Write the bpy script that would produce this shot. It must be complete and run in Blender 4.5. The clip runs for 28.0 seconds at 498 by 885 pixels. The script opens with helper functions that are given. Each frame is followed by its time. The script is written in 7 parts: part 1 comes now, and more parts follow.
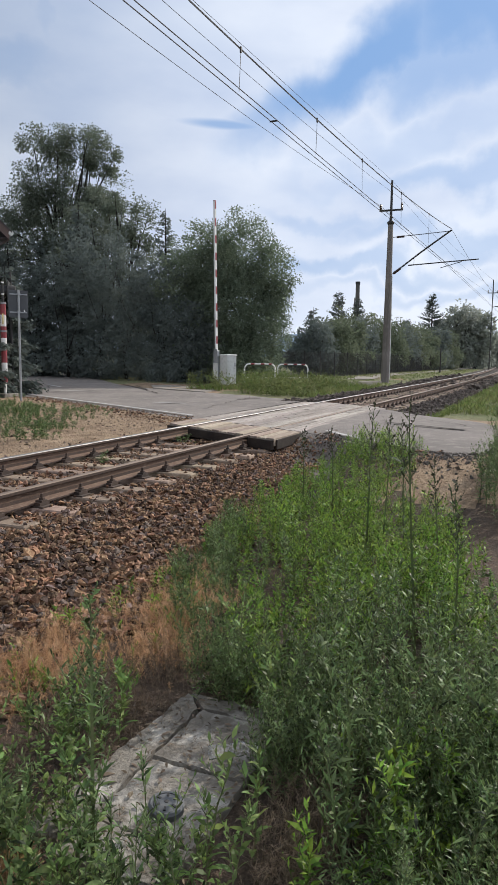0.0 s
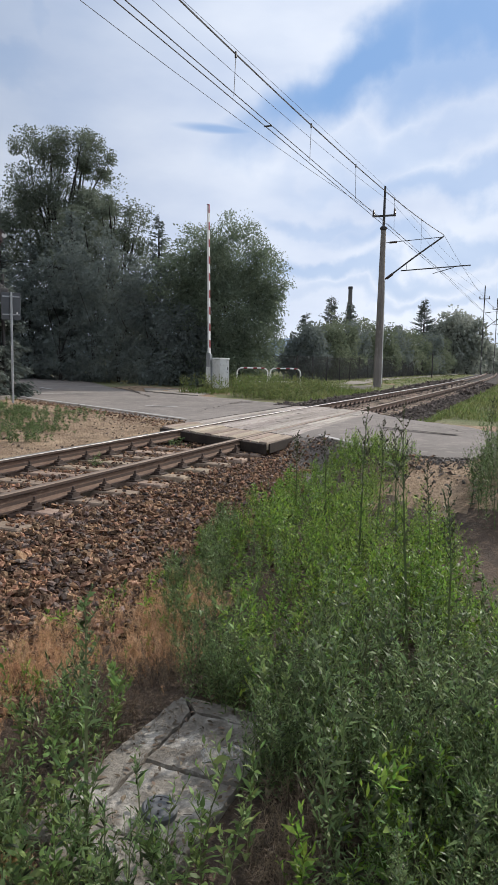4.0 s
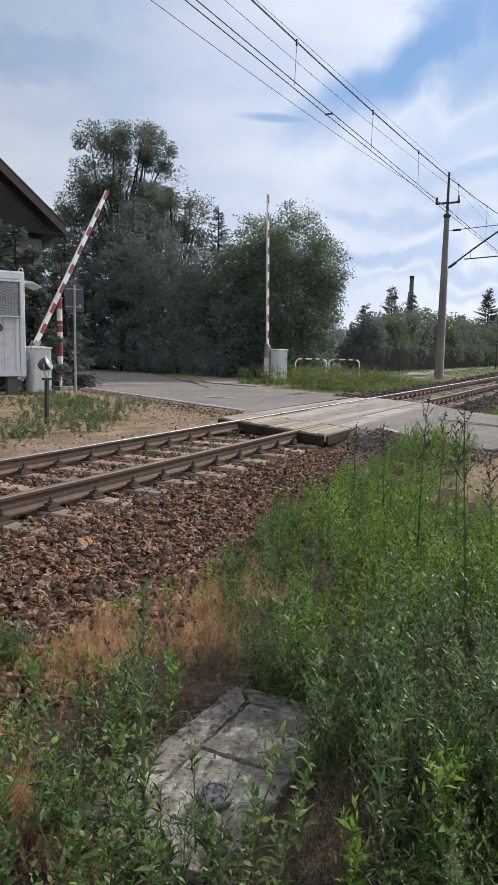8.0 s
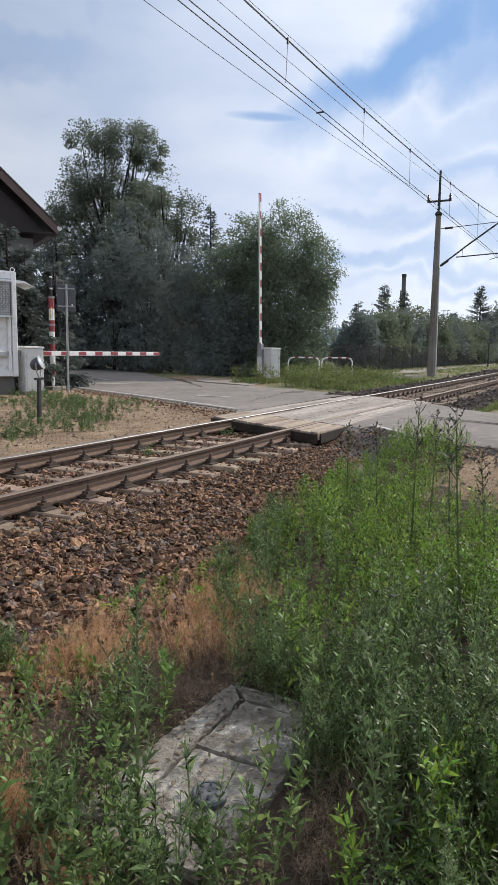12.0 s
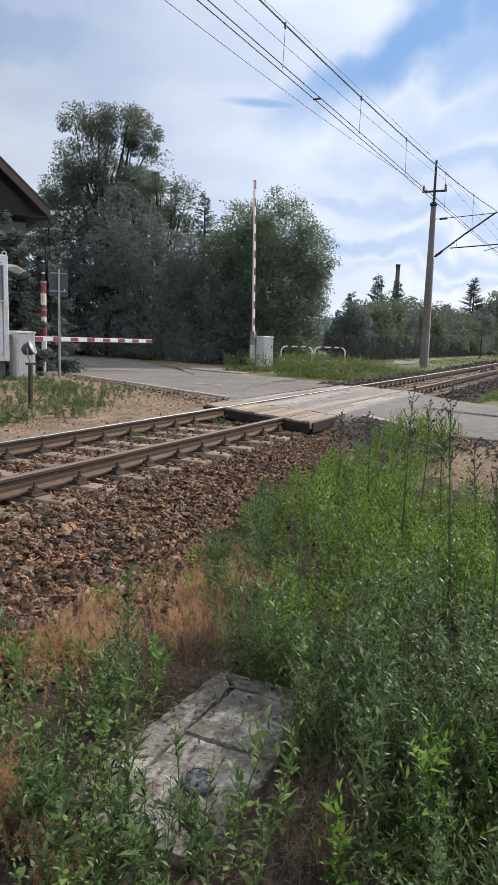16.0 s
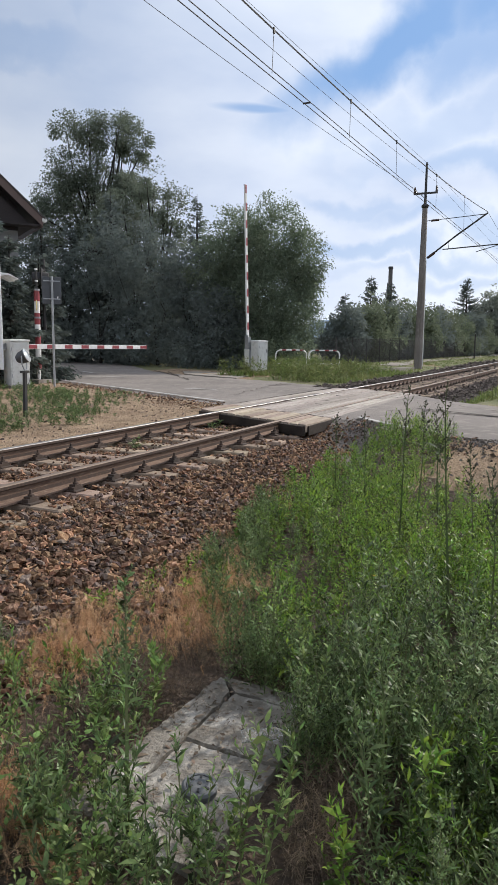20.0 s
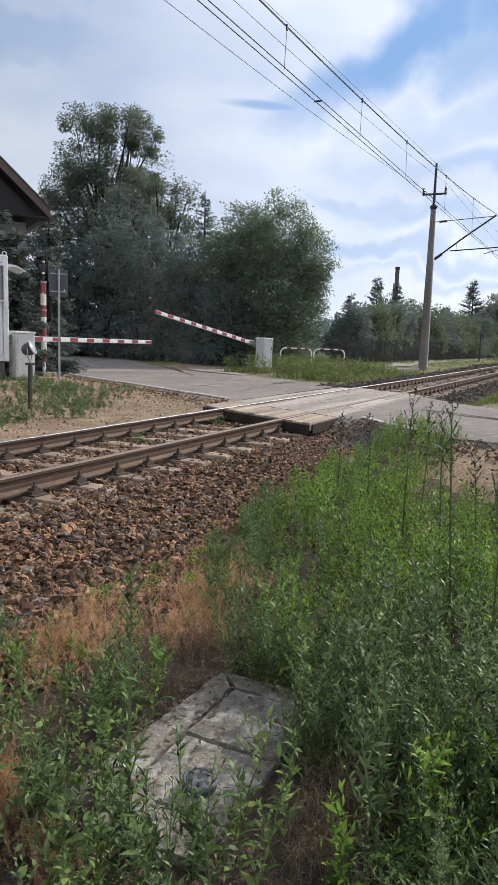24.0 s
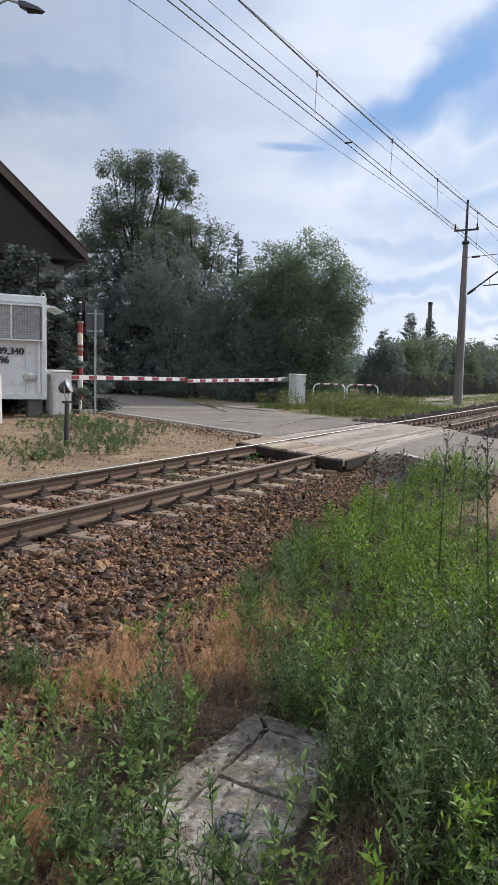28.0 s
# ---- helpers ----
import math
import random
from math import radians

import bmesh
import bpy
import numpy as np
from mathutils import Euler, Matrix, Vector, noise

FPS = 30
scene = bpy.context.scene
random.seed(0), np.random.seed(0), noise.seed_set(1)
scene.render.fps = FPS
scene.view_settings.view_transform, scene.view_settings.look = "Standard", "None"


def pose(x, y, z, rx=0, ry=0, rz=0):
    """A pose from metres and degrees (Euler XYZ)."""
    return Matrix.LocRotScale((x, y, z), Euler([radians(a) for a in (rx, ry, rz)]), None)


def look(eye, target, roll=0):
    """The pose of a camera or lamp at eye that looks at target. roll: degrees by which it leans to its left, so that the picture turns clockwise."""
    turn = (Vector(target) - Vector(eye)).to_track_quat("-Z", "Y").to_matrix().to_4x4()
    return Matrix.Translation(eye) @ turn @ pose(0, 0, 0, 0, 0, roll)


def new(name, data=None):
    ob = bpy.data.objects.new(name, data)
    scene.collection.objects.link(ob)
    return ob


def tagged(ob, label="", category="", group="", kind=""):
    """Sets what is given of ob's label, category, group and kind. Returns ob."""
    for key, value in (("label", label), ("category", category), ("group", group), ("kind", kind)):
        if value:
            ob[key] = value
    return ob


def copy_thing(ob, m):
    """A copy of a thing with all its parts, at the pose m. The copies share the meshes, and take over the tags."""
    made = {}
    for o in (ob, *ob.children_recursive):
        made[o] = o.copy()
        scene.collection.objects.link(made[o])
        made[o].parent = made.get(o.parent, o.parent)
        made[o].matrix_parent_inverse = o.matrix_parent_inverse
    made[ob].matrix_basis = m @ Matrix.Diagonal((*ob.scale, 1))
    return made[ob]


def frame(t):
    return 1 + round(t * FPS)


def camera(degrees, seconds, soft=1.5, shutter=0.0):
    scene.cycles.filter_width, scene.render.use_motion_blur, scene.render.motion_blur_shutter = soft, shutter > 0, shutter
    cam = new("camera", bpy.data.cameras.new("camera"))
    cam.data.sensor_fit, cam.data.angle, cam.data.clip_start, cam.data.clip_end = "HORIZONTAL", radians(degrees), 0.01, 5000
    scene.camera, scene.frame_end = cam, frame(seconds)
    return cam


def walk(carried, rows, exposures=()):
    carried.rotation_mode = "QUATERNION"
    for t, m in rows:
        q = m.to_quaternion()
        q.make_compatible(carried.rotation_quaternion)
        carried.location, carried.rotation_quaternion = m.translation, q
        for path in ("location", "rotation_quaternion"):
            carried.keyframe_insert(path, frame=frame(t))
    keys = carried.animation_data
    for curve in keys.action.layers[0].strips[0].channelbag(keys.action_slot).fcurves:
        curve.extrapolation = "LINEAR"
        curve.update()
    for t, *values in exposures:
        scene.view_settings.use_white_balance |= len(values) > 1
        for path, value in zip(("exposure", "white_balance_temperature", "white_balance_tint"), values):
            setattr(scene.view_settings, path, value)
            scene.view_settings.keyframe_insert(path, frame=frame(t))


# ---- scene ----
# ---- camera: x along the track, y across it to the far side, z up from the rail heads ----
cam = camera(39.0, 28.0, soft=1.35)
PATH = (
    (0, 0.004, -0.023, 1.233, -6.98, -0.74, -66.74), (0.5, 0.007, -0.021, 1.237, -6.99, -1.19, -67.02), (1, 0.002, -0.015, 1.233, -6.72, -1.59, -66.92),
    (1.5, -0.001, -0.016, 1.229, -6.42, -1.97, -68.70), (2, -0.004, -0.017, 1.226, -6.53, -1.20, -67.27), (2.5, -0.005, -0.012, 1.228, -6.05, -1.24, -67.51),
    (4.5, -0.007, -0.016, 1.232, -7.00, -0.95, -67.06), (5, -0.006, -0.018, 1.229, -6.68, -0.75, -65.48), (5.5, -0.007, -0.017, 1.232, -7.32, -0.20, -63.36),
    (6, -0.004, -0.019, 1.237, -7.83, 0.10, -62.15), (6.5, -0.000, -0.022, 1.237, -7.67, -0.30, -62.51), (7, 0.001, -0.022, 1.236, -7.72, -0.58, -62.89),
    (7.5, -0.002, -0.019, 1.236, -7.59, -0.83, -63.05), (8, -0.004, -0.015, 1.236, -7.47, -1.05, -62.63), (8.5, -0.003, -0.014, 1.236, -7.48, -1.00, -63.16),
    (9, -0.004, -0.015, 1.232, -7.47, -0.95, -63.52), (9.5, -0.004, -0.019, 1.229, -6.87, -1.20, -63.69), (10, -0.010, -0.019, 1.228, -6.73, -1.27, -64.59),
    (10.5, -0.013, -0.020, 1.229, -6.42, -1.15, -65.01), (11, -0.011, -0.015, 1.232, -6.93, -1.20, -64.35), (11.5, -0.003, -0.019, 1.234, -7.81, -1.02, -63.83),
    (12, -0.001, -0.017, 1.232, -7.55, -0.77, -63.20), (12.5, 0.006, -0.021, 1.233, -8.42, -0.82, -63.38), (14.5, 0.007, -0.005, 1.228, -9.16, -1.12, -62.95),
    (15, 0.009, -0.004, 1.226, -8.43, -1.09, -62.57), (15.5, 0.005, -0.001, 1.224, -7.82, -1.84, -63.39), (16, 0.010, -0.002, 1.223, -8.46, -1.60, -63.79),
    (16.5, 0.013, -0.005, 1.222, -9.16, -1.43, -64.20), (17, 0.011, 0.001, 1.221, -9.39, -1.59, -63.83), (17.5, 0.011, -0.003, 1.219, -9.04, -1.45, -63.83),
    (18, 0.012, -0.003, 1.221, -9.10, -1.43, -63.85), (18.5, 0.012, -0.004, 1.220, -8.52, -1.06, -63.90), (19, 0.018, -0.010, 1.219, -8.57, -0.40, -63.91),
    (19.5, 0.023, -0.011, 1.218, -9.16, -0.49, -64.44), (20, 0.017, -0.003, 1.220, -8.10, -0.64, -64.24), (20.5, 0.014, 0.004, 1.219, -8.04, -0.99, -63.86),
    (21, 0.018, 0.007, 1.219, -8.18, -1.26, -63.72), (21.5, 0.020, 0.000, 1.216, -8.15, -1.28, -63.58), (23.5, 0.006, 0.011, 1.217, -8.21, -1.72, -63.55),
    (24, 0.002, 0.011, 1.218, -8.33, -1.92, -63.86), (24.5, 0.002, 0.008, 1.222, -8.96, -1.34, -62.96), (25, 0.005, 0.006, 1.226, -9.45, -1.13, -61.81),
    (25.5, 0.007, 0.015, 1.224, -9.38, -1.37, -61.93), (26, -0.003, 0.010, 1.223, -8.10, -0.99, -62.85), (26.5, -0.006, 0.004, 1.226, -6.84, -0.53, -61.69),
    (27, -0.003, 0.002, 1.229, -6.72, -0.80, -60.91), (27.5, -0.001, 0.005, 1.228, -6.47, -1.19, -60.90), (28, -0.001, 0.004, 1.225, -5.49, -1.37, -61.18),
)
walk(cam, [(t, pose(x, y, z, 90 + p, r, w)) for t, x, y, z, p, r, w in PATH], exposures=[(0, -0.02), (9, -0.01), (15, 0.08), (19, 0.05), (25, 0.09), (28, 0.01)])

# ---- world and sun ----
SUN_AZ, SUN_EL = -22.0, 34.0      # degrees: heading of the sun from the x axis towards y, and its height


def build_world():
    w = bpy.data.worlds.new("sky")
    scene.world = w
    w.use_nodes = True
    nt = w.node_tree
    nt.nodes.clear()
    N, Lk = nt.nodes.new, nt.links.new
    out = N("ShaderNodeOutputWorld")
    bg = N("ShaderNodeBackground")
    bg.inputs["Strength"].default_value = 0.11
    Lk(bg.outputs[0], out.inputs[0])
    sky = N("ShaderNodeTexSky")
    sky.sky_type = "NISHITA"
    sky.sun_disc = False
    sky.sun_elevation = radians(SUN_EL)
    sky.sun_rotation = radians(90 - SUN_AZ)
    sky.air_density, sky.dust_density, sky.ozone_density = 1.2, 1.5, 2.0
    co = N("ShaderNodeTexCoord")
    sep = N("ShaderNodeSeparateXYZ")
    Lk(co.outputs["Generated"], sep.inputs[0])

    def m(op, a, b=None, clamp=False):
        n = N("ShaderNodeMath")
        n.operation, n.use_clamp = op, clamp
        for i, v in enumerate((a, b)):
            if v is None:
                continue
            if isinstance(v, (int, float)):
                n.inputs[i].default_value = v
            else:
                Lk(v, n.inputs[i])
        return n.outputs[0]

    az = m("ARCTAN2", sep.outputs[1], sep.outputs[0])
    el = m("ARCSINE", sep.outputs[2])
    comb = N("ShaderNodeCombineXYZ")
    Lk(az, comb.inputs[0])
    Lk(el, comb.inputs[1])
    # slow swirls that ragged the cloud edges
    warp = N("ShaderNodeTexNoise")
    warp.inputs["Scale"].default_value, warp.inputs["Detail"].default_value = 9.0, 7.0
    Lk(co.outputs["Generated"], warp.inputs["Vector"])
    off = N("ShaderNodeVectorMath")
    off.operation = "SUBTRACT"
    Lk(warp.outputs["Color"], off.inputs[0])
    off.inputs[1].default_value = (0.5, 0.5, 0.5)
    sc = N("ShaderNodeVectorMath")
    sc.operation = "SCALE"
    Lk(off.outputs[0], sc.inputs[0])
    sc.inputs["Scale"].default_value = 0.15
    add = N("ShaderNodeVectorMath")
    Lk(comb.outputs[0], add.inputs[0])
    Lk(sc.outputs[0], add.inputs[1])

    # openings in the cloud: heading, height, turn, half length, half width, depth
    holes = ((0.255, 0.364, -0.41, 0.165, 0.044, 1.0), (0.13, 0.372, -0.12, 0.15, 0.045, 0.75), (0.05, 0.42, -0.25, 0.20, 0.05, 1.0),
             (0.44, 0.302, 0.05, 0.052, 0.0055, 0.75), (0.375, 0.318, -0.3, 0.055, 0.016, 0.55), (0.80, 0.350, -0.05, 0.13, 0.034, 0.55), (0.95, 0.47, 0.0, 0.42, 0.22, 0.36), (0.70, 0.44, 1.3, 0.08, 0.02, 0.4), (0.15, 0.29, -0.2, 0.14, 0.03, 0.35),
             (0.08, 0.225, 0.05, 0.22, 0.022, 0.55), (0.26, 0.118, 0.0, 0.16, 0.014, 0.5), (0.12, 0.155, 0.1, 0.16, 0.016, 0.5), (0.10, 0.09, 0.0, 0.2, 0.01, 0.4), (0.30, 0.185, 0.1, 0.1, 0.012, 0.35))
    blue = None
    for hx, hy, turn, hl, hw, deep in holes:
        mp = N("ShaderNodeMapping")
        mp.vector_type = "TEXTURE"
        mp.inputs["Location"].default_value = (hx, hy, 0)
        mp.inputs["Rotation"].default_value = (0, 0, turn)
        mp.inputs["Scale"].default_value = (hl, hw, 1000)
        Lk((comb if hw < 0.008 else add).outputs[0], mp.inputs["Vector"])
        ln = N("ShaderNodeVectorMath")
        ln.operation = "LENGTH"
        Lk(mp.outputs[0], ln.inputs[0])
        ramp = N("ShaderNodeMapRange")
        ramp.interpolation_type = "SMOOTHSTEP"
        for k, v in (("From Min", 1.6), ("From Max", 0.35), ("To Min", 0.0), ("To Max", deep)):
            ramp.inputs[k].default_value = v
        Lk(ln.outputs["Value"], ramp.inputs["Value"])
        blue = ramp.outputs[0] if blue is None else m("MAXIMUM", blue, ramp.outputs[0])
    # the cloud sheet: soft grey undersides and brighter tops
    tone = N("ShaderNodeTexNoise")
    tone.inputs["Scale"].default_value, tone.inputs["Detail"].default_value, tone.inputs["Roughness"].default_value = 3.2, 5.0, 0.5
    st = N("ShaderNodeVectorMath")
    st.operation = "MULTIPLY"
    st.inputs[1].default_value = (1.0, 1.0, 2.6)
    Lk(co.outputs["Generated"], st.inputs[0])
    Lk(st.outputs[0], tone.inputs["Vector"])
    cr = N("ShaderNodeValToRGB")
    cr.color_ramp.elements[0].position, cr.color_ramp.elements[1].position = 0.34, 0.66
    cr.color_ramp.elements[0].color = (5.7, 6.55, 8.3, 1)
    cr.color_ramp.elements[1].color = (8.0, 8.6, 9.7, 1)
    Lk(tone.outputs[0], cr.inputs[0])
    clear = N("ShaderNodeMix")          # thin veil over the clear sky
    clear.data_type = "RGBA"
    clear.inputs["Factor"].default_value = 0.85
    Lk(sky.outputs[0], clear.inputs["A"])
    clear.inputs["B"].default_value = (2.1, 3.9, 7.2, 1)
    mix = N("ShaderNodeMix")
    mix.data_type = "RGBA"
    Lk(blue, mix.inputs["Factor"])
    Lk(cr.outputs[0], mix.inputs["A"])
    Lk(clear.outputs["Result"], mix.inputs["B"])
    # the sheet is thicker, and greyer from below, towards +y
    thick = N("ShaderNodeMapRange")
    thick.interpolation_type = "SMOOTHSTEP"
    for k, v in (("From Min", 0.30), ("From Max", 0.95), ("To Min", 1.0), ("To Max", 0.70)):
        thick.inputs[k].default_value = v
    Lk(az, thick.inputs["Value"])
    grey = N("ShaderNodeVectorMath")
    grey.operation = "SCALE"
    Lk(mix.outputs["Result"], grey.inputs[0])
    Lk(thick.outputs[0], grey.inputs["Scale"])
    Lk(grey.outputs[0], bg.inputs["Color"])


build_world()
sun = new("sun", bpy.data.lights.new("sun", "SUN"))
sun.data.energy, sun.data.angle, sun.data.color = 4.0, radians(0.6), (1.0, 0.94, 0.86)
_a, _e = radians(SUN_AZ), radians(SUN_EL)
sun.matrix_world = look((60 * math.cos(_a) * math.cos(_e), 60 * math.sin(_a) * math.cos(_e), 60 * math.sin(_e)), (0, 0, 0))

# ---- materials ----
MATS = {}


def mat(name, cols, coarse=1.5, fine=25.0, rough=0.8, bump=0.3, bump_scale=60.0, depth=0.01, metal=0.0, vary=0.0, island=False,
        translucent=0.0, stretch=(1, 1, 1), spec=0.4, hue=0.012):
    """A surface of up to three colours mixed at two scales, with relief."""
    if name in MATS:
        return MATS[name]
    mt = bpy.data.materials.new(name)
    mt.use_nodes = True
    nt = mt.node_tree
    nt.nodes.clear()
    N, Lk = nt.nodes.new, nt.links.new
    out = N("ShaderNodeOutputMaterial")
    bs = N("ShaderNodeBsdfPrincipled")
    bs.inputs["Roughness"].default_value = rough
    bs.inputs["Metallic"].default_value = metal
    bs.inputs["Specular IOR Level"].default_value = spec
    co = N("ShaderNodeTexCoord")
    info = N("ShaderNodeObjectInfo")
    mul = N("ShaderNodeMath")
    mul.operation = "MULTIPLY"
    mul.inputs[1].default_value = 53.0
    Lk(info.outputs["Random"], mul.inputs[0])
    mp = N("ShaderNodeMapping")
    mp.inputs["Scale"].default_value = stretch
    Lk(co.outputs["Object"], mp.inputs["Vector"])
    Lk(mul.outputs[0], mp.inputs["Location"])
    c = [(*x, 1) for x in cols]

    def nz(scale, detail=5.0):
        n = N("ShaderNodeTexNoise")
        n.inputs["Scale"].default_value, n.inputs["Detail"].default_value, n.inputs["Roughness"].default_value = scale, detail, 0.6
        Lk(mp.outputs[0], n.inputs["Vector"])
        return n.outputs["Fac"]

    def blend(fac, a, b, lo=0.35, hi=0.65):
        r = N("ShaderNodeMapRange")
        r.inputs["From Min"].default_value, r.inputs["From Max"].default_value = lo, hi
        Lk(fac, r.inputs["Value"])
        x = N("ShaderNodeMix")
        x.data_type = "RGBA"
        Lk(r.outputs[0], x.inputs["Factor"])
        for k, v in (("A", a), ("B", b)):
            if isinstance(v, tuple):
                x.inputs[k].default_value = v
            else:
                Lk(v, x.inputs[k])
        return x.outputs["Result"]

    col = blend(nz(coarse), c[0], c[1 % len(c)])
    if len(c) > 2:
        col = blend(nz(fine), col, c[2], 0.5, 0.72)
    if vary:
        if island:
            geo = N("ShaderNodeNewGeometry")
            rnd = geo.outputs["Random Per Island"]
        else:
            rnd = info.outputs["Random"]
        hs = N("ShaderNodeHueSaturation")
        r = N("ShaderNodeMapRange")
        r.inputs["To Min"].default_value, r.inputs["To Max"].default_value = 1 - vary, 1 + vary
        Lk(rnd, r.inputs["Value"])
        Lk(r.outputs[0], hs.inputs["Value"])
        h2 = N("ShaderNodeMath")
        h2.operation = "MULTIPLY_ADD"
        h2.inputs[1].default_value, h2.inputs[2].default_value = 7.31, 0.0
        Lk(rnd, h2.inputs[0])
        h3 = N("ShaderNodeMath")
        h3.operation = "FRACT"
        Lk(h2.outputs[0], h3.inputs[0])
        r2 = N("ShaderNodeMapRange")
        r2.inputs["To Min"].default_value, r2.inputs["To Max"].default_value = 0.5 - 1.6 * hue, 0.5 + hue
        Lk(h3.outputs[0], r2.inputs["Value"])
        Lk(r2.outputs[0], hs.inputs["Hue"])
        Lk(col, hs.inputs["Color"])
        col = hs.outputs[0]
    Lk(col, bs.inputs["Base Color"])
    if bump:
        b = N("ShaderNodeBump")
        b.inputs["Strength"].default_value, b.inputs["Distance"].default_value = bump, depth
        Lk(nz(bump_scale, 4.0), b.inputs["Height"])
        Lk(b.outputs[0], bs.inputs["Normal"])
    if translucent:
        tr = N("ShaderNodeBsdfTranslucent")
        Lk(col, tr.inputs["Color"])
        mx = N("ShaderNodeMixShader")
        mx.inputs[0].default_value = translucent
        Lk(bs.outputs[0], mx.inputs[1])
        Lk(tr.outputs[0], mx.inputs[2])
        Lk(mx.outputs[0], out.inputs[0])
    else:
        Lk(bs.outputs[0], out.inputs[0])
    MATS[name] = mt
    return mt


# Plain emission for the far ridges, which glow though they are no lamp.
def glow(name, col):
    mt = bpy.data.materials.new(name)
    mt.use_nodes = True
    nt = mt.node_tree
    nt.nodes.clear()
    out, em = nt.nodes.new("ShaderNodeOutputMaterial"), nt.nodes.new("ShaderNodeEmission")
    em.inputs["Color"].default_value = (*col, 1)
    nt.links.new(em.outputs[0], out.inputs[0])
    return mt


SAND = mat("sandy soil", ((0.43, 0.312, 0.205), (0.25, 0.172, 0.112), (0.135, 0.102, 0.07)), 2.3, 22, 0.95, 1.0, 30, 0.06, spec=0.2)
SOIL = mat("dark soil and litter", ((0.105, 0.075, 0.056), (0.06, 0.047, 0.037), (0.18, 0.125, 0.085)), 1.6, 22, 0.95, 0.9, 35, 0.05, spec=0.2)
TURF = mat("worn turf", ((0.145, 0.16, 0.072), (0.215, 0.20, 0.11), (0.10, 0.11, 0.052)), 0.8, 9, 0.95, 0.9, 18, 0.06, spec=0.2)
# Near-black bed: the shade between stones is put into its colour.
BED = mat("gap-dark ballast bed", ((0.034, 0.025, 0.020), (0.024, 0.018, 0.016), (0.06, 0.043, 0.034)), 3, 34, 0.95, 1.0, 26, 0.05)
ASPHALT = mat("worn asphalt", ((0.24, 0.212, 0.19), (0.175, 0.155, 0.14), (0.295, 0.26, 0.232)), 0.5, 4, 0.95, 0.6, 160, 0.008, spec=0.2)
GRIT = mat("crumbled grey asphalt", ((0.19, 0.165, 0.145), (0.115, 0.10, 0.088), (0.28, 0.25, 0.222)), 2.5, 30, 0.95, 1.0, 40, 0.03, vary=0.35, island=True, spec=0.2)
PAINT_W = mat("worn white road paint", ((0.52, 0.51, 0.49), (0.33, 0.315, 0.30), (0.26, 0.24, 0.225)), 3, 14, 0.85, 0.2, 90, 0.003, spec=0.2)
STONE = mat("ballast stone", ((0.238, 0.134, 0.073), (0.09, 0.054, 0.038), (0.41, 0.275, 0.165)), 5, 40, 0.9, 0.5, 70, 0.008, vary=0.78, island=True, spec=0.3, hue=0.009)
SLEEPER = mat("weathered brown sleeper", ((0.33, 0.252, 0.182), (0.22, 0.16, 0.115), (0.40, 0.32, 0.245)), 4, 26, 0.9, 0.7, 50, 0.008, vary=0.25, spec=0.2)
RUST = mat("rusty rail steel", ((0.082, 0.054, 0.041), (0.058, 0.04, 0.033), (0.12, 0.072, 0.05)), 2, 40, 0.7, 0.3, 90, 0.003, 0.2)
WEB_BROWN = mat("lighter brown rail web", ((0.185, 0.122, 0.088), (0.115, 0.074, 0.055), (0.24, 0.175, 0.13)), 2, 24, 0.9, 0.3, 90, 0.003, stretch=(0.5, 3, 3), spec=0.2)
STEEL_OLD = mat("rust-dulled running surface", ((0.22, 0.165, 0.125), (0.155, 0.115, 0.09)), 0.6, 30, 0.62, 0.05, 60, 0.001, 0.3, stretch=(0.15, 6, 1), spec=0.3)
STEEL = mat("polished running surface", ((0.32, 0.30, 0.28), (0.22, 0.20, 0.185)), 0.6, 30, 0.42, 0.05, 60, 0.001, 0.85, stretch=(0.15, 6, 1))
CHAIR = mat("oily fastening steel", ((0.05, 0.038, 0.032), (0.09, 0.06, 0.045)), 6, 50, 0.8, 0.3, 80, 0.003, 0.1)
PLANK = mat("weathered timber plank", ((0.42, 0.375, 0.33), (0.32, 0.28, 0.24), (0.16, 0.135, 0.115)), 1.2, 9, 0.95, 0.6, 14, 0.008, vary=0.22, stretch=(0.5, 5, 5), spec=0.2)
PLANK_TAN = mat("fresh tan timber plank", ((0.43, 0.355, 0.275), (0.33, 0.265, 0.20), (0.17, 0.13, 0.10)), 1.2, 9, 0.95, 0.6, 14, 0.008, vary=0.2, stretch=(0.5, 5, 5), spec=0.2)
PLANK_END = mat("near-black timber", ((0.030, 0.024, 0.021), (0.055, 0.043, 0.034)), 3, 20, 0.9, 0.5, 30, 0.01, spec=0.2)
# Slab concrete with pale blotches scattered over it.
COVER = mat("pale-blotched concrete slab", ((0.245, 0.22, 0.186), (0.15, 0.132, 0.11), (0.47, 0.44, 0.39)), 5.5, 8, 0.95, 0.9, 40, 0.015, spec=0.2)
CONC = mat("old concrete slab", ((0.30, 0.272, 0.23), (0.13, 0.115, 0.096), (0.40, 0.37, 0.32)), 5.5, 17, 0.95, 0.9, 40, 0.02, spec=0.2)
APRON = mat("pale trodden concrete", ((0.33, 0.295, 0.255), (0.25, 0.22, 0.185), (0.18, 0.155, 0.13)), 1.2, 9, 0.95, 0.5, 40, 0.01, spec=0.2)
MASTC = mat("aged concrete mast", ((0.215, 0.19, 0.175), (0.16, 0.14, 0.128), (0.26, 0.235, 0.215)), 1.1, 14, 0.9, 0.4, 50, 0.006, stretch=(1, 1, 0.3), spec=0.25)
